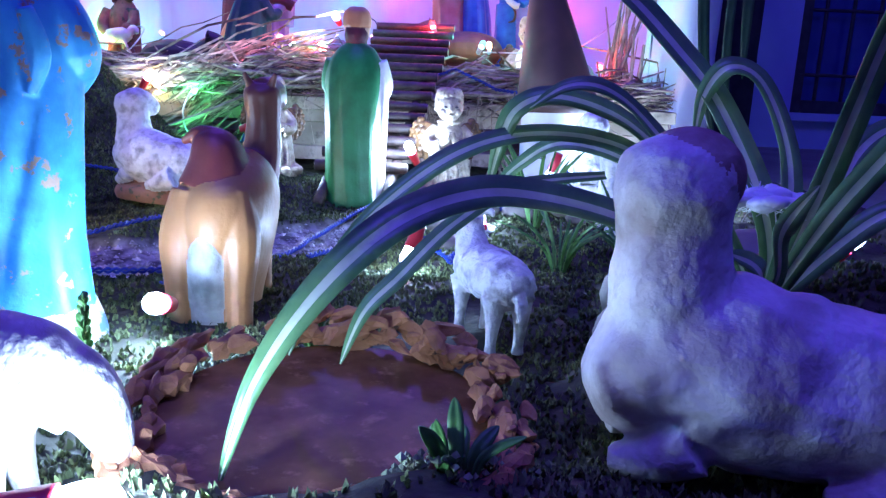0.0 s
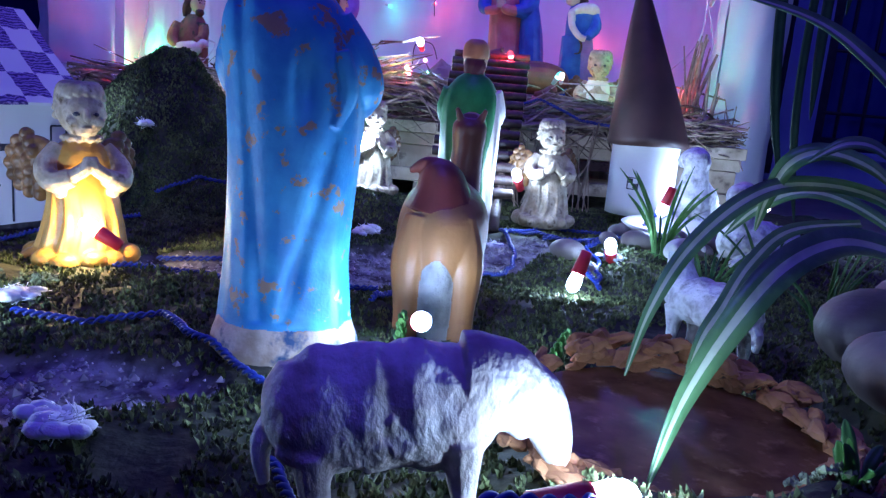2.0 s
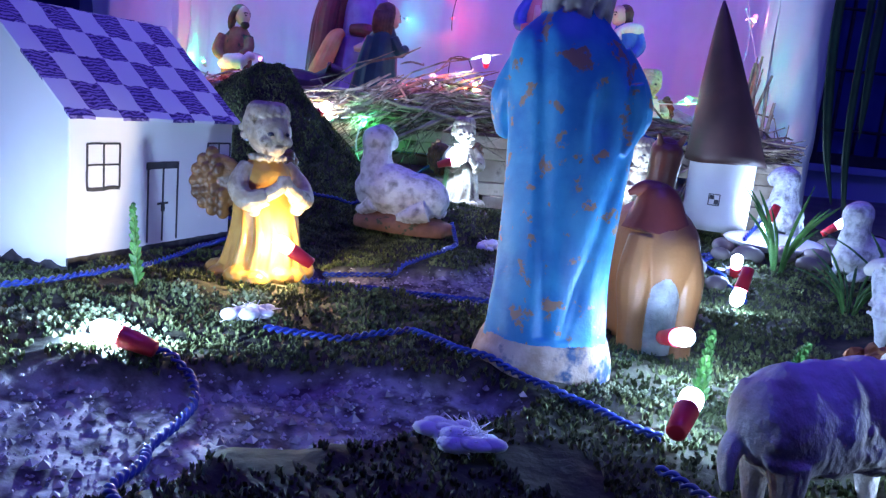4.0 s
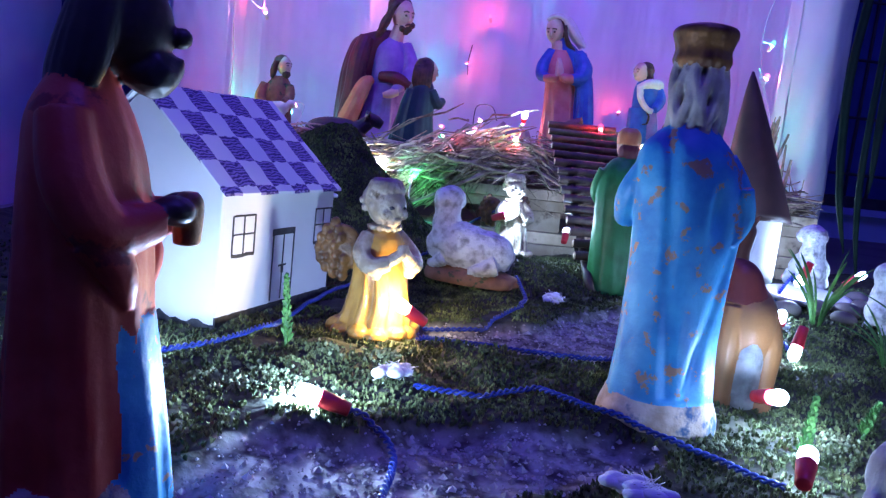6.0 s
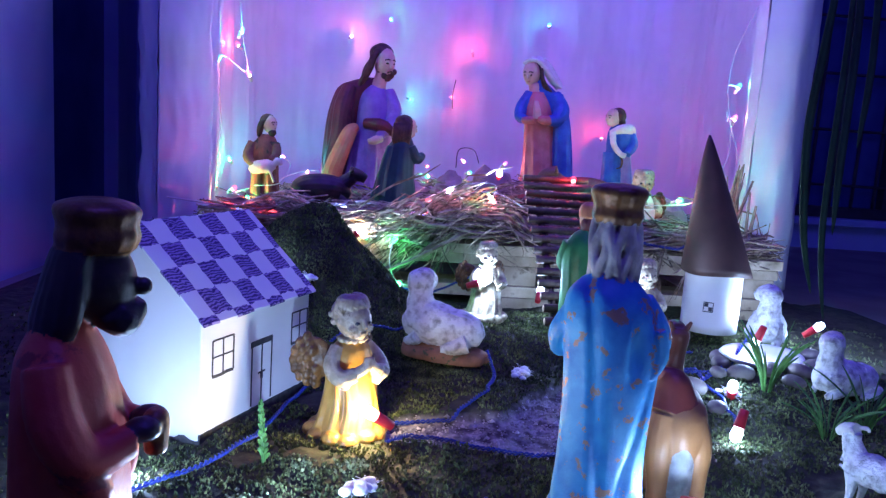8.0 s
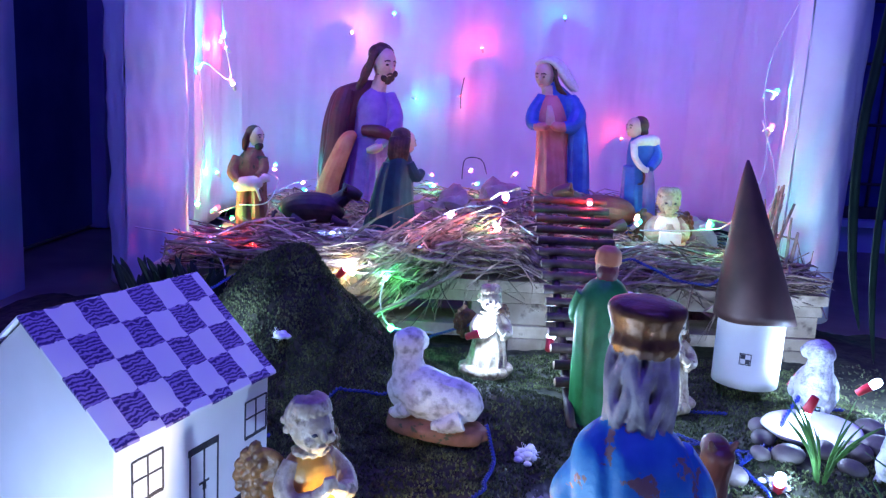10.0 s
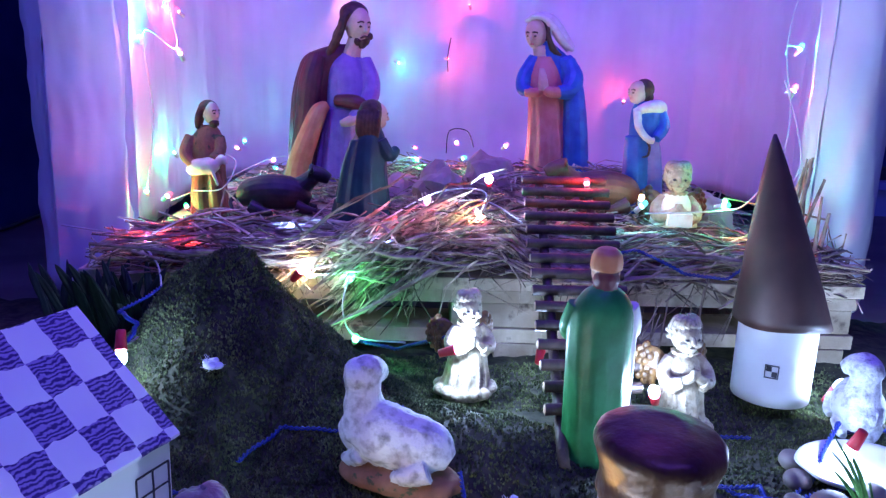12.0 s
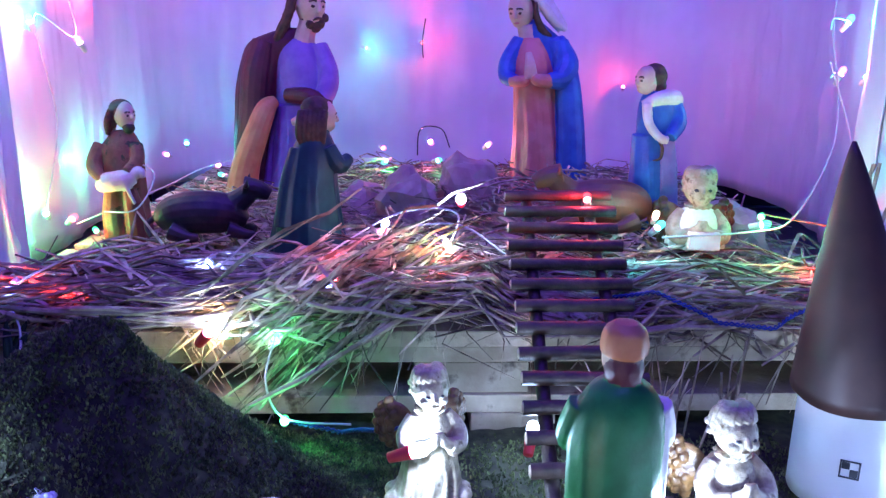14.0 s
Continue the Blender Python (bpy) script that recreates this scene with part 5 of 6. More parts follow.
def on_ground(xy, lift=0.004):
    out = []
    for i, p in enumerate(xy):
        out.append((p[0], p[1], p[2]) if len(p) == 3 else (p[0], p[1], height(p[0], p[1]) + lift))
    # follow the ground between the given points
    fine = []
    for a, b in zip(out, out[1:]):
        for k in range(5):
            t = k / 5
            x, y, z = [a[i] + (b[i] - a[i]) * t for i in range(3)]
            fine.append((x + 0.004 * noise.noise((x * 40, y * 40, 1)), y + 0.004 * noise.noise((x * 40, y * 40, 6)), max(z, height(x, y) + lift)))
    fine.append(out[-1])
    return fine


big_string = thing("light_string", pose(0, 0, 0), "blue twisted cable with red sockets and white bulbs on the moss", "string lights")
CABLES = [
    [(-0.60, 0.36), (-0.545, 0.425), (-0.495, 0.485), (-0.470, 0.56), (-0.447, 0.68), (-0.42, 0.76)],
    [(-0.352, 0.55), (-0.33, 0.585), (-0.309, 0.585), (-0.26, 0.545), (-0.215, 0.52), (-0.15, 0.545)],
    [(-0.345, 0.615), (-0.286, 0.623), (-0.240, 0.68), (-0.222, 0.75), (-0.226, 0.81)],
    [(-0.36, 0.43), (-0.312, 0.42), (-0.271, 0.435), (-0.234, 0.393), (-0.186, 0.345), (-0.152, 0.300)],
    [(-0.402, 0.362), (-0.380, 0.350), (-0.370, 0.325), (-0.376, 0.28), (-0.372, 0.23), (-0.34, 0.17)],
    [(-0.15, 0.49), (-0.136, 0.548), (-0.112, 0.66), (-0.085, 0.79), (-0.061, 0.85), (-0.022, 0.85), (0.03, 0.80), (0.06, 0.77)],
    [(-0.08, 0.60), (-0.045, 0.67), (-0.03, 0.75), (-0.035, 0.84), (0.0, 0.90), (0.05, 0.93), (0.10, 0.925)],
    [(-0.43, 0.826), (-0.396, 0.865), (-0.343, 0.88), (-0.28, 0.92)],
    [(0.006, 0.81), (0.054, 0.812), (0.045, 0.76), (0.097, 0.801), (0.15, 0.86, 0.066), (0.19, 0.91), (0.25, 0.92)],
    [(0.006, 0.579, 0.050), (0.03, 0.62), (0.045, 0.70), (0.04, 0.755), (0.09, 0.78), (0.13, 0.795)],
    [(-0.35, 1.10, 0.055), (-0.29, 1.09, 0.048), (-0.232, 1.0, 0.098)],
    [(-0.545, 0.885, 0.128), (-0.556, 0.93, 0.13), (-0.60, 1.0, 0.12), (-0.56, 1.10, 0.135), (-0.5, 1.13, 0.15)],
    [(-0.56, 0.87, 0.12), (-0.57, 0.84, 0.05), (-0.55, 0.80), (-0.46, 0.79)],
    [(-0.056, 0.193, 0.058), (-0.085, 0.19, 0.056), (-0.12, 0.20), (-0.15, 0.24), (-0.165, 0.27)],
    [(-0.05, 1.18, 0.150), (0.02, 1.13, 0.175), (0.08, 1.11, 0.150), (0.13, 1.11, 0.145), (0.17, 1.12, 0.16)],
]
for cable in CABLES:
    bm = bmesh.new()
    twisted(bm, on_ground(cable))
    part("wire", bm, "blue_wire", big_string)


def bulb(pos, tip, colour, parent, watts, size=1.0, socket="red_cap"):
    """Socket with a bulb, tip pointing along the given direction."""
    d = Vector(tip).normalized()
    m = Matrix.Translation(pos) @ d.to_track_quat("Z", "Y").to_matrix().to_4x4()
    bm = bmesh.new()
    s = size
    ring_strip(bm, [[Vector((r * s * math.cos(k * math.pi / 7), r * s * math.sin(k * math.pi / 7), z * s)) for k in range(14)] for z, r in ((-0.021, 0.0034), (-0.0205, 0.0044), (-0.012, 0.0050), (-0.004, 0.0056), (-0.002, 0.0056), (-0.002, 0.0046))])
    so = mesh_object("socket", bm, socket, parent)
    so.matrix_world = m
    bm = bmesh.new()
    ring_strip(bm, [[Vector((r * s * math.cos(k * math.pi / 6), r * s * math.sin(k * math.pi / 6), z * s)) for k in range(12)] for z, r in ((-0.002, 0.0044), (0.001, 0.0050), (0.005, 0.0056), (0.009, 0.0052), (0.0115, 0.0036), (0.0128, 0.0016), (0.0131, 0.0004))])
    mesh_object("bulb", bm, "glow_" + colour, so, "lit %s bulb" % colour)
    lamp("bulb_light", "POINT", Matrix.Translation(Vector(pos) + d * 0.005 * s), watts, GLOW[colour][0], (0.004 if colour in ("white", "warm") else 0.0014) * s)


WHITE = 0.38
for pos, tip, colour, watts in [
    ((-0.113, 0.397, 0.042), (0.1, -0.9, 0.3), "white", 1.8), ((-0.420, 0.357, 0.030), (-1, 0.05, 0.3), "white", 6.0),
    ((-0.365, 0.549, 0.044), (-0.8, -0.1, 0.5), "warm", 1.8), ((-0.222, 0.966, 0.096), (0.9, -0.1, 0.3), "white", 3.4),
    ((-0.023, 0.895, 0.079), (-0.2, -0.4, 0.5), "white", 2.4), ((0.205, 0.955, 0.062), (0.6, 0.2, 0.6), "white", 1.8),
    ((0.285, 0.925, 0.062), (0.7, -0.2, 0.6), "white", 4.0), ((0.128, 0.797, 0.072), (-0.2, 0.2, -0.8), "white", 0.6),
    ((0.002, 0.572, 0.036), (-0.3, -0.2, -0.9), "white", 0.7), ((-0.549, 0.872, 0.122), (0.1, -0.4, -0.8), "white", 0.8),
    ((-0.562, 0.438, 0.030), (0.2, 0.9, 0.3), "white", 1.7), ((-0.054, 0.200, 0.054), (1, 0.25, 0.05), "white", 1.6),
    ((0.262, 0.470, 0.075), (0.4, -0.3, 0.7), "white", 0.15), ((-0.142, 0.302, 0.036), (0.5, 0.8, 0.25), "white", 0.6),
    ((-0.169, 1.232, 0.248), (-0.1, -0.92, 0.4), "white", 1.0), ((-0.412, 1.100, 0.146), (0.5, -0.3, 0.6), "white", 0.9), ((-0.115, 1.04, 0.07), (0.2, 0.6, 0.4), "white", 0.9), ((0.055, 0.70, 0.036), (-0.2, -0.4, 0.8), "white", 0.6),
]:
    bulb(pos, tip, colour, big_string, WHITE * watts, 1.02)

small_string = thing("light_string", pose(0, 0, 0), "clear wire with small coloured bulbs over straw and cloth", "string lights")
COLOURED = [
    ((-0.752, 1.54, 0.440), "cyan"), ((-0.704, 1.54, 0.502), "cyan"), ((-0.742, 1.50, 0.175), "green"), ((-0.705, 1.50, 0.168), "red"),
    ((-0.683, 2.0, 0.222), "cyan"), ((-0.596, 1.9, 0.19), "pink"), ((-0.324, 2.28, 0.420), "cyan"), ((-0.191, 2.28, 0.436), "red"),
    ((-0.138, 2.28, 0.580), "red"), ((-0.27, 1.9, 0.20), "green"), ((-0.254, 1.3, 0.205), "white"), ((-0.354, 1.12, 0.130), "green"),
    ((-0.405, 1.12, 0.135), "warm"), ((-0.181, 1.20, 0.200), "red"), ((-0.639, 1.2, 0.160), "red"), ((0.058, 1.25, 0.215), "cyan"),
    ((0.179, 1.25, 0.218), "green"), ((0.345, 1.42, 0.452), "cyan"), ((0.345, 1.42, 0.386), "pink"), ((0.40, 1.45, 0.382), "cyan"),
    ((-0.021, 1.27, 0.243), "red"), ((-0.298, 1.25, 0.172), "red"), ((-0.45, 1.25, 0.170), "blue"), ((-0.185, 1.80, 0.250), "pink"),
    ((-0.343, 1.085, 0.062), "green"), ((-0.683, 1.53, 0.412), "pink"), ((0.24, 1.22, 0.19), "red"), ((-0.52, 2.28, 0.60), "pink"),
    ((-0.40, 2.28, 0.66), "green"), ((0.10, 2.28, 0.68), "cyan"), ((-0.762, 1.72, 0.22), "green"), ((-0.765, 1.80, 0.50), "red"), ((0.30, 2.27, 0.34), "red"),
]
STRAW_BULBS = [
    ((-0.254, 1.22, 0.215), "pink"),
    ((-0.186, 1.20, 0.207), "green"),
    ((-0.305, 1.17, 0.168), "blue"),
    ((-0.406, 1.14, 0.142), "warm"),
    ((-0.564, 1.17, 0.153), "red"),
    ((-0.623, 1.17, 0.163), "blue"),
    ((-0.674, 1.50, 0.150), "green"),
    ((-0.589, 1.90, 0.171), "cyan"),
    ((0.201, 1.30, 0.217), "green"),
    ((0.071, 1.30, 0.217), "warm"),
    ((-0.173, 1.75, 0.223), "green"),
    ((-0.085, 1.75, 0.251), "pink"),
    ((-0.274, 1.90, 0.227), "red"),
    ((-0.295, 1.20, 0.192), "red"),
    ((-0.305, 1.18, 0.166), "pink"),
    ((-0.630, 1.70, 0.235), "pink"),
]
rng = random.Random(3)
for pos, colour in STRAW_BULBS:
    bulb(pos, (rng.uniform(-0.7, 0.7), rng.uniform(-1, -0.3), rng.uniform(-0.2, 0.6)), colour, small_string, 0.13, 0.70, "white_wire")
for pos, colour in COLOURED:
    tip = (rng.uniform(-0.5, 0.5), rng.uniform(-1, -0.2), rng.uniform(-0.2, 0.8))
    bulb(pos, tip, colour, small_string, ((0.10 if colour in ("cyan", "green") else 0.24) if pos[1] > 2.1 else 0.16 if pos[1] < 1.13 else 0.36) if colour not in ("white", "warm") else 0.12, 0.8, "white_wire")


def wire(pts, r=0.0012, parent=small_string, mat_name="white_wire"):
    bm = bmesh.new()
    tube(bm, pts, r, 6, 0, 8)
    return part("wire", bm, mat_name, parent)


wire([(-0.76, 1.22, 0.17), (-0.66, 1.19, 0.165), (-0.55, 1.17, 0.16), (-0.45, 1.14, 0.145), (-0.40, 1.12, 0.135), (-0.354, 1.12, 0.140)])
wire([(-0.66, 1.19, 0.17), (-0.60, 1.13, 0.14), (-0.575, 1.05, 0.10), (-0.56, 0.95, 0.11), (-0.549, 0.885, 0.125)])
wire([(-0.40, 1.12, 0.14), (-0.34, 1.2, 0.175), (-0.254, 1.3, 0.212), (-0.20, 1.3, 0.225), (-0.17, 1.26, 0.225), (-0.181, 1.21, 0.205)])
wire([(-0.354, 1.12, 0.14), (-0.30, 1.18, 0.17), (-0.25, 1.27, 0.200), (-0.17, 1.28, 0.21), (-0.12, 1.22, 0.19)])
wire([(-0.354, 1.115, 0.135), (-0.36, 1.09, 0.10), (-0.343, 1.085, 0.065), (-0.28, 1.08, 0.06)])
wire([(0.36, 1.40, 0.62), (0.325, 1.41, 0.52), (0.315, 1.40, 0.44), (0.322, 1.38, 0.36), (0.30, 1.34, 0.29), (0.22, 1.26, 0.225), (0.17, 1.25, 0.21), (0.06, 1.24, 0.205)])
wire([(0.345, 1.42, 0.452), (0.325, 1.42, 0.455), (0.317, 1.41, 0.44)])
wire([(0.345, 1.42, 0.386), (0.330, 1.41, 0.386), (0.320, 1.40, 0.38)])
wire([(0.317, 1.40, 0.40), (0.335, 1.37, 0.32), (0.325, 1.33, 0.27), (0.29, 1.30, 0.22)])
wire([(-0.21, 1.72, 0.235), (-0.205, 1.72, 0.280), (-0.17, 1.71, 0.282), (-0.155, 1.71, 0.25)], 0.0012, mat_name="iron")
wire([(-0.185, 2.27, 0.49), (-0.192, 2.27, 0.44), (-0.19, 2.27, 0.40)], 0.0014, mat_name="iron")
wire([(-0.66, 1.50, 0.178), (-0.60, 1.46, 0.19), (-0.585, 1.5, 0.23), (-0.62, 1.55, 0.24)])
wire([(-0.70, 1.5, 0.16), (-0.62, 1.62, 0.19), (-0.596, 1.88, 0.195), (-0.50, 1.95, 0.2), (-0.27, 1.9, 0.205)])
wire([(-0.72, 1.56, 0.70), (-0.704, 1.545, 0.51), (-0.690, 1.535, 0.42), (-0.748, 1.545, 0.445), (-0.757, 1.60, 0.30), (-0.742, 1.505, 0.18)])


# ---- straw and twigs ----
def under_rungs(p):
    """Keeps a stalk's point below the ladder that leans over the straw."""
    x, y, z = p
    if -0.135 < x < 0.035 and y < 1.33:
        z = min(z, max(0.1315, 0.02 + 0.212 * (y - 0.845) / 0.455 - 0.016))
    return (x, y, z)


def strands(name, items, material, label, category, sides=3):
    """Many thin bent stalks in one mesh: items are (points, radius)."""
    verts, faces = [], []
    for pts, r in items:
        pts = [under_rungs(p) for p in pts]
        base = len(verts)
        n = len(pts)
        for i, p in enumerate(pts):
            p = Vector(p)
            d = (Vector(pts[min(i + 1, n - 1)]) - Vector(pts[max(i - 1, 0)])).normalized()
            u = d.cross(Vector((0.13, 0.2, 1)))
            u = u.normalized() if u.length > 1e-5 else Vector((1, 0, 0))
            v = u.cross(d)
            rr = r * (0.55 if i in (0, n - 1) else 1.0)
            for k in range(sides):
                a = 2 * math.pi * k / sides
                verts.append(p + u * rr * math.cos(a) + v * rr * math.sin(a))
        for i in range(n - 1):
            for k in range(sides):
                k2 = (k + 1) % sides
                faces.append((base + i * sides + k, base + i * sides + k2, base + (i + 1) * sides + k2, base + (i + 1) * sides + k))
        faces.append(tuple(base + k for k in range(sides)))
        faces.append(tuple(base + (n - 1) * sides + k for k in reversed(range(sides))))
    me = bpy.data.meshes.new(name)
    me.from_pydata(verts, [], faces)
    me.materials.append(M[material])
    return tagged(new(name, me), label, category, kind="stuff")


def pile(x, y):
    """Top of the straw over the stage boards."""
    f = math.exp(-((y - 1.20) / 0.10) ** 2)
    return 0.132 + 0.018 * f + 0.028 * f * lump(x, y, -0.15, 1.22, 0.22, 0.3) + 0.012 * noise.noise((x * 8, y * 8, 3)) + 0.05 * lump(x, y, 0.12, 1.6, 0.3, 0.32) + 0.05 * lump(x, y, -0.15, 1.75, 0.5, 0.5)


rng = random.Random(11)
items = []
for i in range(3300):
    front = i < 1000
    x = rng.uniform(-0.66, 0.32)
    y = 1.148 + abs(rng.gauss(0, 0.075)) if front else rng.uniform(1.18, 2.25)
    if 0.05 > abs(x + 0.05) and y < 1.2 and rng.random() < 0.5:
        continue
    l = rng.uniform(0.06, 0.26) if front else rng.uniform(0.04, 0.13)
    a = rng.gauss(0.0, 0.7) if front else rng.uniform(0, math.pi)
    z = pile(x, y) * 1.0 - rng.uniform(0, 0.02) + (rng.expovariate(1 / 0.006) if front else rng.uniform(0, 0.01))
    tilt = rng.gauss(0, 0.2)
    bend = rng.gauss(0, 0.02)
    pts = []
    for k in range(4):
        s = (k / 3 - 0.5) * l
        px, py = x + s * math.cos(a) - bend * math.sin(a) * (1 - (2 * k / 3 - 1) ** 2), y + s * math.sin(a)
        pz = z + s * tilt + bend * 0.5 * (1 - (2 * k / 3 - 1) ** 2)
        if py < 1.14:
            py = 1.14 - (1.14 - py) * 0.3
            pz -= (1.14 - py) * 0.4
        else:
            pz = max(pz, 0.131)
        pts.append((max(-0.69, min(0.335, px)), py, pz))
    items.append((pts, rng.uniform(0.0008, 0.0024)))
# the loose bundle that spills over the front edge
for i in range(130):
    t0, t1 = rng.uniform(0, 0.5), rng.uniform(0.4, 1.0)
    def along(t, j):
        return (-0.17 - 0.22 * t + j[0], 1.25 - 0.16 * t + j[1], 0.215 - 0.125 * t + 0.02 * math.sin(3 * t) + j[2])
    j = (rng.gauss(0, 0.045), rng.gauss(0, 0.02), rng.gauss(0, 0.026) - 0.012)
    pts = [along(t0 + (t1 - t0) * k / 4, (j[0] + rng.gauss(0, 0.004), j[1] + rng.gauss(0, 0.003), j[2] + rng.gauss(0, 0.004))) for k in range(5)]
    items.append((pts, rng.uniform(0.0010, 0.0024)))
for i in range(70):
    x = rng.uniform(-0.45, 0.22)
    y = 1.135 + rng.gauss(0, 0.006)
    l = rng.uniform(0.03, 0.11)
    items.append(([(x, y + 0.01, 0.148), (x + rng.gauss(0, 0.012), y - 0.004, 0.148 - l * 0.4), (x + rng.gauss(0, 0.022), y - 0.008, 0.148 - l)], rng.uniform(0.0006, 0.0012)))
for i in range(150):
    x, y = rng.uniform(-0.62, 0.30), 1.16 + abs(rng.gauss(0, 0.11))
    a, l = rng.uniform(-1.2, 1.2), rng.uniform(0.07, 0.2)
    z = pile(x, y) + rng.uniform(0.006, 0.022)
    tilt, bow = rng.gauss(0, 0.14), rng.gauss(0, 0.012)
    items.append(([(max(-0.68, min(0.33, x + (k / 4 - 0.5) * l * math.cos(a))), max(1.13, y + (k / 4 - 0.5) * l * math.sin(a)), max(0.133, z + (k / 4 - 0.5) * l * tilt + bow * math.sin(k * 0.78))) for k in range(5)], rng.uniform(0.0018, 0.0031)))
strands("straw", items, "straw", "dry straw strewn over the pallet stage", "straw")

items = []
for i in range(150):
    x, y = rng.uniform(-0.68, 0.33), rng.gauss(1.20, 0.05)
    a, l = rng.gauss(0, 0.5), rng.uniform(0.15, 0.38)
    z = pile(x, y) + rng.uniform(0.0, 0.02)
    items.append(([(max(-0.68, min(0.33, x + (k / 5 - 0.5) * l * math.cos(a))), max(1.12, y + (k / 5 - 0.5) * l * math.sin(a)), z + 0.006 * math.sin(k * 1.3 + i)) for k in range(6)], rng.uniform(0.0014, 0.0032)))
# two bleached sticks from the deck bulb down to the edge, and the propped bits by the black cow
items.append(([(-0.13, 1.19, 0.190), (-0.23, 1.13, 0.150), (-0.33, 1.09, 0.10), (-0.375, 1.075, 0.082)], 0.0032))
items.append(([(-0.165, 1.20, 0.198), (-0.22, 1.15, 0.165), (-0.27, 1.11, 0.13)], 0.0026))
items.append(([(-0.12, 1.16, 0.150), (-0.20, 1.14, 0.142), (-0.25, 1.13, 0.140)], 0.0034))
items.append(([(-0.585, 1.42, 0.195), (-0.53, 1.35, 0.165), (-0.485, 1.28, 0.140)], 0.0022))
items.append(([(-0.585, 1.42, 0.195), (-0.59, 1.40, 0.16), (-0.588, 1.39, 0.138)], 0.0022))
# upright bundle beside the corner post
for i in range(26):
    x, y = rng.gauss(0.270, 0.014), rng.gauss(1.20, 0.016)
    h = rng.uniform(0.08, 0.20)
    items.append(([(x, y, 0.10), (x + rng.gauss(0, 0.006), y, 0.10 + h * 0.5), (x + rng.gauss(0.004, 0.012), y + rng.gauss(0, 0.01), 0.10 + h)], rng.uniform(0.0012, 0.0040)))
# dry stems before the pallet
for i in range(22):
    x, y = rng.uniform(-0.02, 0.10), rng.uniform(1.06, 1.12)
    dx = rng.gauss(0, 0.03)
    items.append(([(x, y, height(x, y)), (x + dx * 0.4, y, 0.06), (x + dx, y - 0.005, rng.uniform(0.09, 0.15))], rng.uniform(0.0008, 0.0022)))
strands("twigs", items, "twig", "bleached twigs and stalks lying over the straw", "twigs", 6)


# ---- moss, gravel ----
def moss_field():
    rng = random.Random(5)
    verts, faces = [], []
    n = 0
    while n < 110000:
        mound = n % 4 == 0
        if mound:
            x, y = rng.uniform(-0.70, -0.24), rng.uniform(0.76, 1.14)
        elif rng.random() < 0.75:
            x, y = rng.uniform(-0.62, 0.30), rng.uniform(0.12, 1.12)
        else:
            x, y = rng.uniform(-0.9, 0.5), rng.uniform(-0.1, 1.14)
        n += 1
        if sandy(x, y) > 0.25 or ((x - POND[0]) / POND[2]) ** 2 + ((y - POND[1]) / POND[3]) ** 2 < 1.15:
            continue
        if not mound and noise.noise((x * 13, y * 13, 8)) < -0.38:
            continue
        lx, ly = Matrix.Rotation(-math.atan2(0.164, 0.075), 2) @ Vector((x + 0.522, y - 0.53))
        if -0.005 < lx < HL + 0.005 and -0.005 < ly < HD + 0.005:
            continue
        z = height(x, y)
        s = rng.uniform(0.0012, 0.0034)
        for k in range(4):
            a = rng.uniform(0, 2 * math.pi)
            w = s * 0.35
            b = len(verts)
            dx, dy = math.cos(a), math.sin(a)
            lean = rng.uniform(0.2, 1.0)
            verts += [(x - dy * w, y + dx * w, z - 0.0006), (x + dy * w, y - dx * w, z - 0.0006),
                      (x + dx * s * lean * 0.6 + dy * w, y + dy * s * lean * 0.6 - dx * w, z + s * 0.7), (x + dx * s * lean - dy * w * 0.3, y + dy * s * lean + dx * w * 0.3, z + s * rng.uniform(0.8, 1.4))]
            faces += [(b, b + 1, b + 2, b + 3)]
    me = bpy.data.meshes.new("moss")
    me.from_pydata(verts, [], faces)
    me.materials.append(M["moss"])
    tagged(new("moss", me), "dark green tufts of dried moss", "moss", kind="stuff")


def gravel():
    rng = random.Random(8)
    verts, faces = [], []
    for i in range(26000):
        x, y = rng.uniform(-0.55, 0.06), rng.uniform(0.18, 0.86)
        if sandy(x, y) < rng.uniform(0.15, 0.5):
            continue
        r = rng.uniform(0.0006, 0.0017) if i % 9 else rng.uniform(0.0018, 0.0036)
        z = height(x, y) + r * 0.2
        b = len(verts)
        t = rng.uniform(0, 6.28)
        for k in range(4):
            verts.append((x + r * math.cos(t + k * 1.57) * rng.uniform(0.7, 1.2), y + r * math.sin(t + k * 1.57) * rng.uniform(0.7, 1.2), z))
        verts.append((x, y, z + r * 0.9))
        faces += [(b, b + 1, b + 4), (b + 1, b + 2, b + 4), (b + 2, b + 3, b + 4), (b + 3, b, b + 4)]
    me = bpy.data.meshes.new("gravel")
    me.from_pydata(verts, [], faces)
    me.materials.append(M["sand_grain"])
    tagged(new("gravel", me), "loose grey sand grains on the paths", "gravel", kind="stuff")


M["sand_grain"] = shader("sand_grain", (0.36, 0.34, 0.33), (0.50, 0.47, 0.45), 60, 0.85, island=0.5)
moss_field()
gravel()


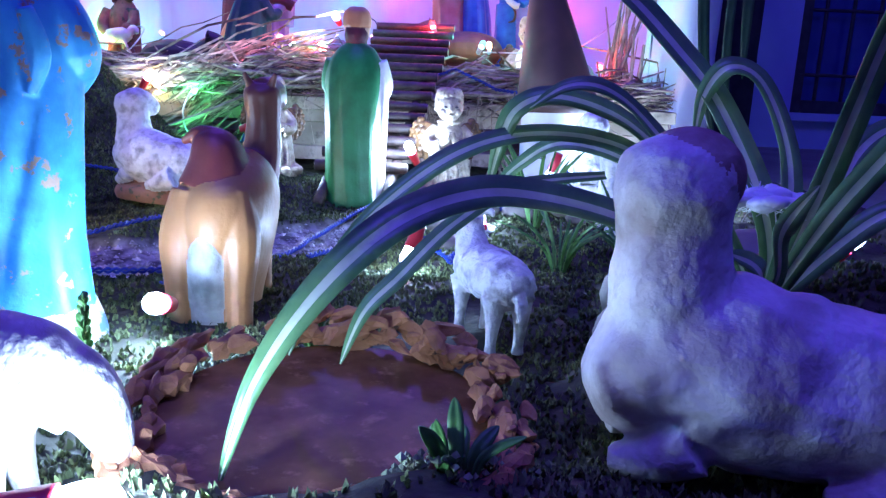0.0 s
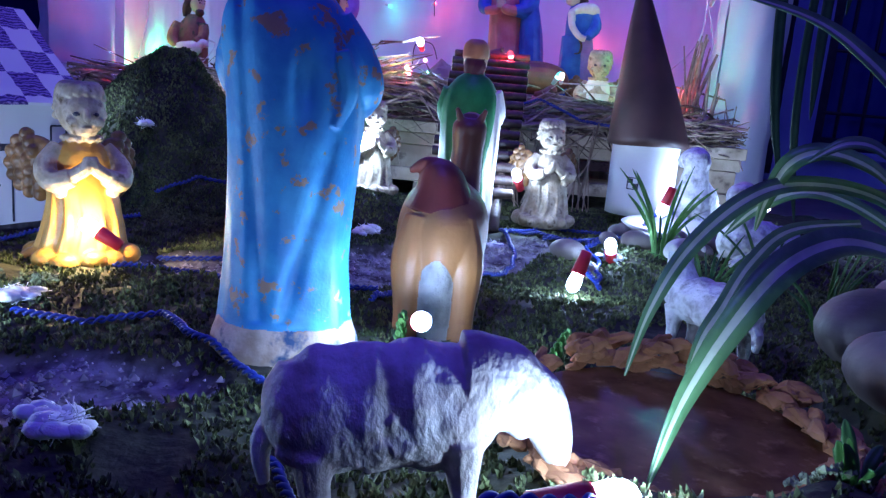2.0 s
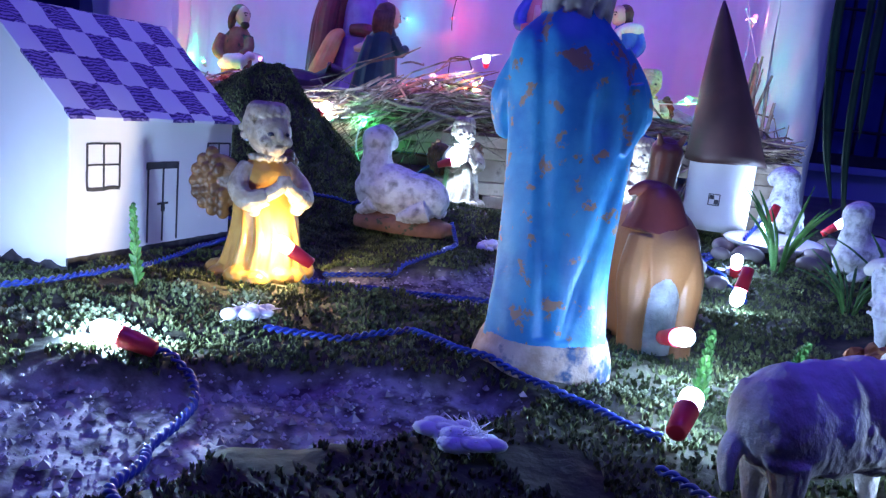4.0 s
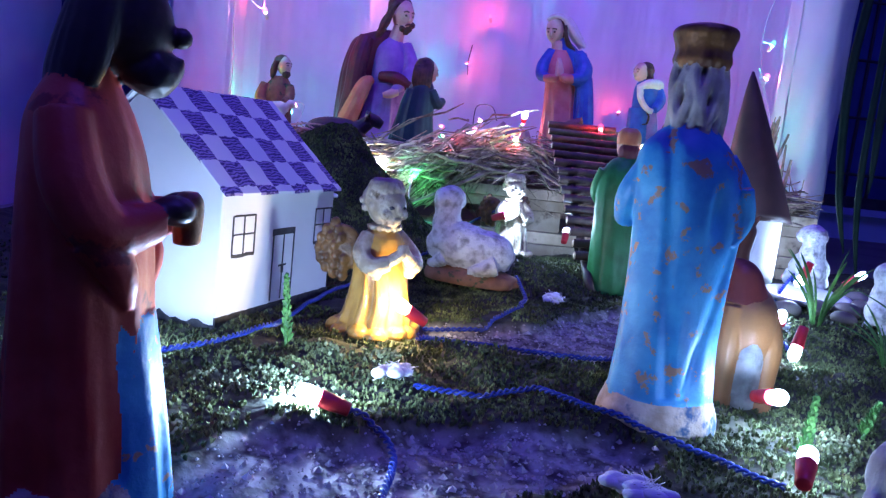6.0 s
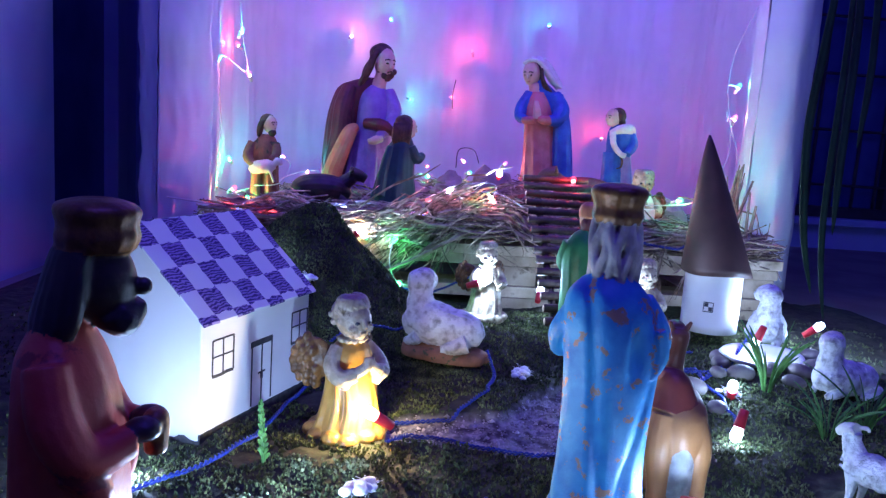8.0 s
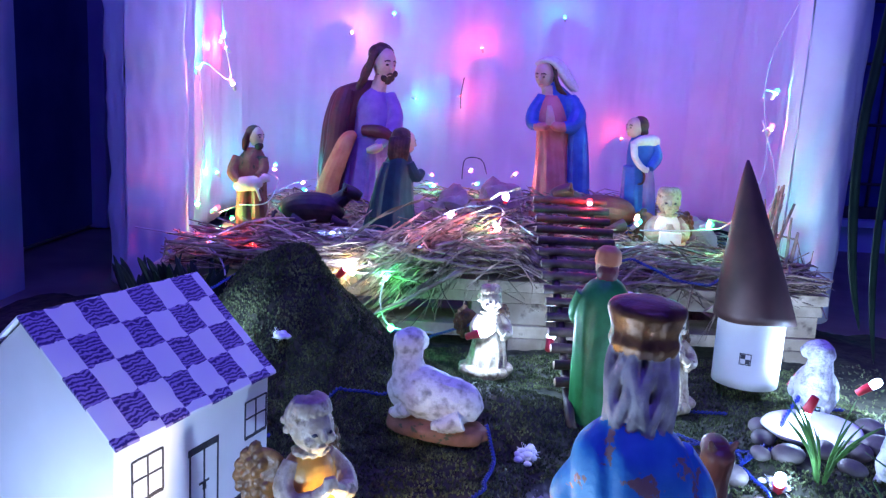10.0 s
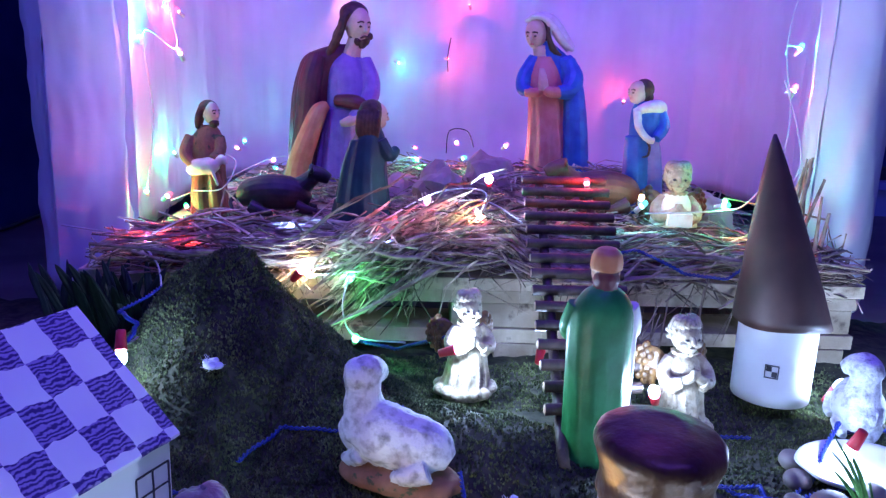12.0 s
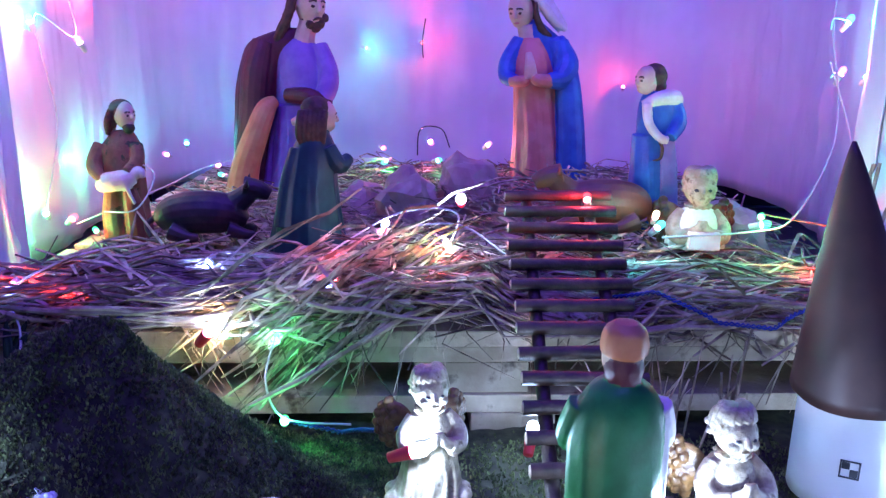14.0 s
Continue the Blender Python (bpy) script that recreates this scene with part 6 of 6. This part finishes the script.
def lichen():
    """Pale crumbly lichen clumps among the moss."""
    rng = random.Random(17)
    verts, faces = [], []
    spots = [(-0.47, 0.385), (-0.445, 0.41), (-0.415, 0.395), (-0.49, 0.40), (-0.46, 0.42), (-0.43, 0.375), (-0.09, 0.36), (-0.07, 0.385), (-0.13, 0.35), (-0.16, 0.36),
             (0.07, 0.72), (0.04, 0.66), (-0.02, 0.56), (0.03, 0.235), (0.025, 0.26), (0.05, 0.25), (-0.38, 0.50), (-0.42, 0.49)]
    for cx, cy in spots:
        for i in range(70):
            x, y = cx + rng.gauss(0, 0.008), cy + rng.gauss(0, 0.006)
            r = rng.uniform(0.0007, 0.0021)
            z = height(x, y) + 0.001 + rng.uniform(0, 0.0045)
            b = len(verts)
            for dx, dy, dz in ((1, 0, 0), (0, 1, 0), (-1, 0, 0), (0, -1, 0), (0, 0, 1), (0, 0, -1)):
                verts.append((x + dx * r * rng.uniform(0.6, 1.2), y + dy * r * rng.uniform(0.6, 1.2), z + dz * r))
            faces += [(b + k, b + (k + 1) % 4, b + 4) for k in range(4)] + [(b + (k + 1) % 4, b + k, b + 5) for k in range(4)]
    me = bpy.data.meshes.new("lichen")
    me.from_pydata(verts, [], faces)
    me.materials.append(M["lichen"])
    tagged(new("lichen", me), "pale green crumbs of lichen in the moss", "lichen", kind="stuff")


M["lichen"] = shader("pale_lichen", (0.13, 0.17, 0.075), (0.27, 0.31, 0.17), 80, 0.9, island=0.4)
lichen()


# ---- pond ----
def pond():
    p = thing("bark_pond", pose(POND[0], POND[1], 0.042), "small pond of muddy water in a rim of red bark", "pond")
    bm = bmesh.new()
    rings = []
    for f in (0.001, 0.35, 0.7, 1.02):
        rings.append([(POND[2] * f * math.cos(a * math.pi / 32), POND[3] * f * math.sin(a * math.pi / 32), 0.0003 * noise.noise((f * 6 * math.cos(a * 0.098), f * 6 * math.sin(a * 0.098), 0))) for a in range(64)])
    ring_strip(bm, rings, 0, False)
    part("water", bm, "water", p, "still brown water")
    rng = random.Random(21)
    for i in range(210):
        a = rng.uniform(0, 2 * math.pi)
        far = 0.5 + 0.5 * math.sin(a)
        f = rng.uniform(0.93, 1.22)
        bm = bmesh.new()
        r = rng.uniform(0.0022, 0.0058)
        ball(bm, (0, 0, 0), (r * rng.uniform(1.2, 2.2), r * rng.uniform(0.5, 0.9), r * rng.uniform(0.6, 1.0)), 0, 2, None, 0.7, 130)
        for v in bm.verts:
            v.co += Vector((noise.noise(v.co * 260 + Vector((i, 0, 0))), noise.noise(v.co * 260 + Vector((0, i, 0))), noise.noise(v.co * 260 + Vector((0, 0, i))))) * 0.002
        ob = part("bark_chip", bm, "bark", p, smooth=False)
        ob.matrix_local = pose(POND[2] * f * math.cos(a), POND[3] * f * math.sin(a), 0.001 + 0.013 * far * rng.random(), rng.uniform(-25, 25), rng.uniform(-25, 25), math.degrees(a) + 90 + rng.uniform(-30, 30))


pond()


# ---- plants ----
def ribbon(bm, pts, w, face=(0.1, -0.75, 0.65), stripe=0.26, vee=0.25):
    """Strap leaf: folded blade with a pale band along its middle."""
    P = [Vector(p) for p in smooth_rows(pts, 7)]
    rows = []
    n = len(P)
    for i, c in enumerate(P):
        d = (P[min(i + 1, n - 1)] - P[max(i - 1, 0)]).normalized()
        u = d.cross(Vector(face)).normalized()
        v = u.cross(d)
        f = i / (n - 1)
        ww = w * (0.55 + 0.45 * min(1, f * 4)) * (1 - max(0.0, (f - 0.6) / 0.4) ** 2 * 0.93)
        rows.append([c + u * ww * k + v * ww * vee * (abs(k) * 1.0) for k in (-0.5, -stripe / 2, 0.0, stripe / 2, 0.5)] +
                    [c + u * ww * k + v * (ww * vee * abs(k) - 0.0005) for k in (0.5, 0.0, -0.5)])
    vs = [[bm.verts.new(p) for p in r] for r in rows]
    for a, b in zip(vs, vs[1:]):
        for k in range(8):
            k2 = (k + 1) % 8
            f = bm.faces.new((a[k], a[k2], b[k2], b[k]))
            f.material_index = 1 if k in (1, 2, 5, 6) else 0
    bm.faces.new(vs[0])
    bm.faces.new(vs[-1])


def spider_plant():
    base = Vector((0.178, 0.362, 0.062))
    p = thing("spider_plant", Matrix.Translation(base), "spider plant with arching green and cream striped leaves", "plant")
    b0 = (0.172, 0.360, 0.064)
    leaves = [
        ([b0, (0.145, 0.340, 0.082), (0.118, 0.325, 0.098), (0.096, 0.312, 0.111), (0.065, 0.295, 0.120), (0.041, 0.280, 0.122), (0.017, 0.265, 0.114), (-0.004, 0.250, 0.095), (-0.020, 0.240, 0.070), (-0.029, 0.235, 0.041)], 0.0105),
        ([b0, (0.149, 0.370, 0.098), (0.119, 0.370, 0.126), (0.093, 0.370, 0.136), (0.061, 0.368, 0.136), (0.032, 0.350, 0.127), (0.004, 0.330, 0.106), (-0.014, 0.312, 0.082), (-0.024, 0.300, 0.056)], 0.0075),
        ([b0, (0.154, 0.380, 0.103), (0.124, 0.380, 0.132), (0.100, 0.370, 0.147), (0.074, 0.366, 0.153), (0.058, 0.366, 0.146), (0.052, 0.370, 0.128), (0.049, 0.370, 0.112)], 0.0085),
        ([b0, (0.159, 0.400, 0.097), (0.118, 0.400, 0.123), (0.085, 0.400, 0.131), (0.065, 0.410, 0.119), (0.049, 0.410, 0.102)], 0.0075),
        ([b0, (0.150, 0.372, 0.105), (0.120, 0.372, 0.140), (0.098, 0.362, 0.156), (0.080, 0.36, 0.158), (0.064, 0.36, 0.148)], 0.0070),
        ([b0, (0.176, 0.370, 0.090), (0.170, 0.380, 0.117), (0.151, 0.390, 0.154), (0.134, 0.400, 0.176), (0.110, 0.410, 0.201), (0.081, 0.420, 0.221), (0.03, 0.43, 0.235)], 0.0120),
        ([b0, (0.183, 0.372, 0.095), (0.185, 0.385, 0.130), (0.170, 0.387, 0.162), (0.154, 0.387, 0.169), (0.144, 0.387, 0.156), (0.142, 0.387, 0.136)], 0.0085),
        ([b0, (0.180, 0.355, 0.095), (0.184, 0.350, 0.117), (0.188, 0.340, 0.152), (0.190, 0.330, 0.179), (0.194, 0.320, 0.203), (0.20, 0.31, 0.215)], 0.0100),
        ([b0, (0.182, 0.345, 0.100), (0.192, 0.335, 0.125), (0.205, 0.325, 0.147), (0.222, 0.315, 0.150), (0.24, 0.31, 0.14)], 0.0095),
        ([b0, (0.199, 0.360, 0.094), (0.218, 0.360, 0.110), (0.237, 0.360, 0.113), (0.262, 0.36, 0.100)], 0.0090),
        ([b0, (0.160, 0.335, 0.084), (0.153, 0.330, 0.092), (0.139, 0.322, 0.098)], 0.0085),
        ([(0.10, 0.37, 0.12), (0.062, 0.36, 0.115), (0.035, 0.335, 0.102), (0.015, 0.31, 0.085), (0.004, 0.297, 0.075), (-0.003, 0.289, 0.058)], 0.0060),
        ([b0, (0.20, 0.38, 0.10), (0.225, 0.40, 0.135), (0.25, 0.41, 0.145), (0.28, 0.42, 0.13)], 0.0095),
        ([b0, (0.17, 0.345, 0.085), (0.165, 0.335, 0.105), (0.172, 0.325, 0.125)], 0.0080),
    ]
    for pts, w in leaves:
        bm = bmesh.new()
        ribbon(bm, [Vector(q) - base for q in pts], w * 1.2)
        part("leaf", bm, ["leaf", "leaf_stripe"], p)
    bm = bmesh.new()
    ball(bm, (-0.004, 0, 0.0), (0.012, 0.012, 0.010), 0, 2, None, 0.4, 80)
    part("root_crown", bm, "soil", p)


spider_plant()


def blades(name, x, y, n, hmin, hmax, label, seed, material="grass", w=0.0028, spread=0.6):
    rng = random.Random(seed)
    p = thing(name, pose(x, y, height(x, y)), label, "plant")
    for i in range(n):
        a, l, o = rng.uniform(0, 2 * math.pi), rng.uniform(hmin, hmax), rng.uniform(0.15, spread)
        bx, by = 0.004 * math.cos(a), 0.004 * math.sin(a)
        pts = [(bx, by, -0.002)] + [(bx + math.cos(a) * l * o * f ** 1.6, by + math.sin(a) * l * o * f ** 1.6, l * f * (1 - 0.35 * o * f)) for f in (0.35, 0.7, 1.0)]
        bm = bmesh.new()
        ribbon(bm, pts, w * rng.uniform(0.7, 1.3), (math.cos(a) * 0.4, math.sin(a) * 0.4 - 0.5, 0.7), 0.3, 0.3)
        part("blade", bm, [material, material], p)
    return p


blades("grass_tuft", 0.105, 0.715, 14, 0.05, 0.10, "tuft of green grass blades among stones", 2)
blades("grass_tuft", 0.115, 0.60, 16, 0.04, 0.08, "dark grass tuft behind the goat", 4, "grass", 0.0022, 0.9)
blades("grass_tuft", 0.17, 0.62, 14, 0.04, 0.09, "dark grass tuft among the stones", 6, "grass", 0.0022, 0.9)
blades("grass_tuft", 0.040, 0.235, 9, 0.012, 0.024, "low bright green sprout at the pond's edge", 9, "grass", 0.0040, 0.9)
blades("grass_tuft", 0.16, 0.50, 14, 0.03, 0.08, "dark grass tuft beside big pebbles", 12, "grass", 0.0022, 0.9)


def frond(x, y, h, label, seed, lean=(0, 0)):
    """Upright sprig with many short overlapping scale leaves."""
    rng = random.Random(seed)
    p = thing("green_sprig", pose(x, y, height(x, y)), label, "plant")
    bm = bmesh.new()
    tube(bm, [(0, 0, -0.003), (lean[0] * 0.4, lean[1] * 0.4, h * 0.5), (lean[0], lean[1], h)], [0.0016, 0.0014, 0.0005], 6)
    part("stem", bm, "grass", p)
    bm = bmesh.new()
    for i in range(46):
        f = i / 45
        a = i * 2.4
        l = 0.0075 * (1 - 0.7 * f) + 0.001
        c = Vector((lean[0] * f, lean[1] * f, h * (0.08 + 0.92 * f)))
        d = Vector((math.cos(a) * 0.7, math.sin(a) * 0.7, 1.0)).normalized()
        ribbon(bm, [c, c + d * l * 0.5 + Vector((0, 0, 0.0003)), c + d * l], 0.003, (math.sin(a) * 0.3, -0.6, 0.5), 0.3, 0.2)
    part("foliage", bm, ["grass", "grass"], p)


frond(-0.457, 0.488, 0.056, "upright bright green sprig in the moss", 1, (-0.004, 0))
frond(-0.122, 0.338, 0.042, "small green sprig by the blue king", 2, (0.002, 0))
frond(-0.038, 0.405, 0.026, "small green sprig by the pond", 3, (0.008, 0))
frond(-0.165, 0.388, 0.022, "small green sprig at the king's foot", 4, (0.0, 0))

# dark strap leaves hanging beside the corner post
hang = thing("strap_leaf_plant", pose(0.385, 1.17, 0.60), "dark strap leaves hanging beside the corner post", "plant")
for pts, w in [([(0.01, 0, 0.15), (-0.01, 0, -0.10), (-0.018, 0, -0.25), (0.0, 0, -0.42), (0.030, 0, -0.53)], 0.018),
               ([(0.04, 0.02, 0.15), (0.026, -0.01, -0.15), (0.02, -0.02, -0.36), (0.03, -0.02, -0.48), (0.050, -0.02, -0.58)], 0.014),
               ([(0.06, 0.04, 0.15), (0.06, 0.02, -0.1), (0.05, 0.0, -0.3), (0.055, 0, -0.42)], 0.018),
               ([(0.09, 0.04, 0.15), (0.10, 0.03, -0.1), (0.09, 0.02, -0.26)], 0.016)]:
    bm = bmesh.new()
    ribbon(bm, pts, w, (0.15, -1, 0.1), 0.3, 0.2)
    part("leaf", bm, ["dark_leaf", "dark_leaf"], hang)

# dark dry fern at the pallet's end, beyond the moss mound
rng = random.Random(31)
fern = thing("dark_fern", pose(-0.635, 1.10, 0.02), "dark dry fern fronds at the stage corner", "plant")
for i in range(90):
    a = rng.uniform(0, 2 * math.pi)
    l = rng.uniform(0.08, 0.17)
    pts = [(rng.gauss(0, 0.035), rng.gauss(0, 0.012), 0.0)]
    pts += [(pts[0][0] + math.cos(a) * l * 0.35 * f, pts[0][1] + math.sin(a) * l * 0.25 * f, l * f * (1 - 0.2 * f)) for f in (0.4, 0.75, 1.0)]
    bm = bmesh.new()
    ribbon(bm, pts, rng.uniform(0.006, 0.014), (0, -0.8, 0.4), 0.3, 0.2)
    part("frond", bm, ["dark_leaf", "dark_leaf"], fern)


# ---- stones, cotton and oddments ----
def pebble(x, y, z, r, label, seed, material="pebble", m=None):
    bm = bmesh.new()
    ball(bm, (0, 0, 0), r, 0, 3)
    for v in bm.verts:
        v.co *= 1 + 0.12 * noise.noise(v.co * (0.9 / max(r)) + Vector((seed * 7.1, 0, 0)))
    ob = mesh_object("pebble", bm, material)
    ob.matrix_world = pose(x, y, z, 0, 0, seed * 53)
    return tagged(ob, label, "stone", "pebbles")


pebble(0.150, 0.415, 0.055, (0.044, 0.034, 0.024), "large smooth grey river pebble", 1)
pebble(0.125, 0.345, 0.052, (0.034, 0.026, 0.020), "large smooth grey river pebble", 2)
pebble(0.21, 0.46, 0.058, (0.040, 0.032, 0.026), "large smooth grey river pebble", 3)
for i, (x, y, r) in enumerate([(0.102, 0.842, 0.013), (0.020, 0.735, 0.016), (0.095, 0.765, 0.015), (0.139, 0.772, 0.013), (0.175, 0.770, 0.014), (0.205, 0.78, 0.016), (0.085, 0.80, 0.012), (0.066, 0.765, 0.010), (0.22, 0.82, 0.014), (0.235, 0.74, 0.018), (0.03, 0.68, 0.012), (0.15, 0.735, 0.012)]):
    pebble(x, y, height(x, y) + r * 0.45, (r * 1.2, r, r * 0.75), "small brown pebble beside the white dish", 5 + i)


def dish():
    bm = bmesh.new()
    rings = []
    for f, z in ((0.02, 0.003), (0.6, 0.003), (0.9, 0.006), (0.98, 0.009), (1.0, 0.0075), (0.85, 0.001), (0.3, 0.0)):
        rings.append([(0.058 * f * (1 + 0.04 * noise.noise((math.cos(a * 0.16) * 2, math.sin(a * 0.16) * 2, 1))) * math.cos(a * math.pi / 20), 0.040 * f * math.sin(a * math.pi / 20), z) for a in range(40)])
    ring_strip(bm, rings)
    ob = mesh_object("white_dish", bm, "white_stone")
    ob.matrix_world = pose(0.146, 0.812, height(0.146, 0.812) + 0.006, 6, 0, 4)
    tagged(ob, "shallow white oval dish lying on pebbles", "dish")


dish()


def cotton(x, y, r, seed, z=None, label="tuft of white cotton wool on the moss"):
    rng = random.Random(seed)
    bm = bmesh.new()
    for i in range(26):
        ball(bm, (rng.gauss(0, r * 0.36), rng.gauss(0, r * 0.2), abs(rng.gauss(0, r * 0.10)) + r * 0.12), (r * rng.uniform(0.2, 0.42), r * rng.uniform(0.16, 0.3), r * rng.uniform(0.10, 0.2)), 0, 2, None, 0.3, 90)
    for i in range(150):
        a, l = rng.uniform(0, 6.28), r * rng.uniform(0.4, 0.85)
        c = Vector((math.cos(a) * l * 0.6, math.sin(a) * l * 0.45, r * rng.uniform(0.0, 0.35)))
        tube(bm, [c * 0.5, c, c + Vector((rng.gauss(0, r * 0.3), rng.gauss(0, r * 0.2), rng.gauss(0, r * 0.12)))], 0.00028, 3, 0, 2)
    ob = mesh_object("cotton_tuft", bm, "cotton")
    ob.matrix_world = pose(x, y, (height(x, y) + 0.001) if z is None else z, 0, 0, seed * 40)
    tagged(ob, label, "cotton", "cotton tufts")


cotton(-0.371, 0.457, 0.020, 1)
cotton(-0.183, 0.772, 0.020, 2)
cotton(-0.470, 0.890, 0.017, 3)
cotton(-0.246, 0.272, 0.019, 4)
cotton(0.168, 0.362, 0.020, 5, 0.110, "tuft of cotton wool caught in the spider plant")
cotton(-0.05, 0.80, 0.014, 6)
cotton(0.060, 0.712, 0.017, 7)


def paper_rock(x, y, z, r, seed):
    bm = bmesh.new()
    ball(bm, (0, 0, 0), r, 0, 3)
    for v in bm.verts:
        v.co *= 1 + 0.35 * noise.noise(v.co * 28 + Vector((seed * 3.3, 0, 0))) + 0.12 * noise.noise(v.co * 80)
    ob = mesh_object("paper_rock", bm, "terracotta_paper", smooth=False)
    ob.matrix_world = pose(x, y, z, 0, 0, seed * 70)
    tagged(ob, "crumpled pinkish paper rock behind the straw", "paper rock", "paper rocks")


M["terracotta_paper"] = shader("crumpled_paper", (0.34, 0.22, 0.20), (0.46, 0.32, 0.29), 25, 0.8, 0.4, 90)
paper_rock(-0.225, 1.60, 0.170, (0.062, 0.045, 0.055), 1)
paper_rock(-0.13, 1.66, 0.185, (0.060, 0.045, 0.055), 2)
paper_rock(-0.30, 1.66, 0.160, (0.045, 0.04, 0.04), 3)
paper_rock(0.05, 1.55, 0.185, (0.055, 0.04, 0.035), 4)
paper_rock(0.22, 1.45, 0.160, (0.06, 0.045, 0.05), 5)
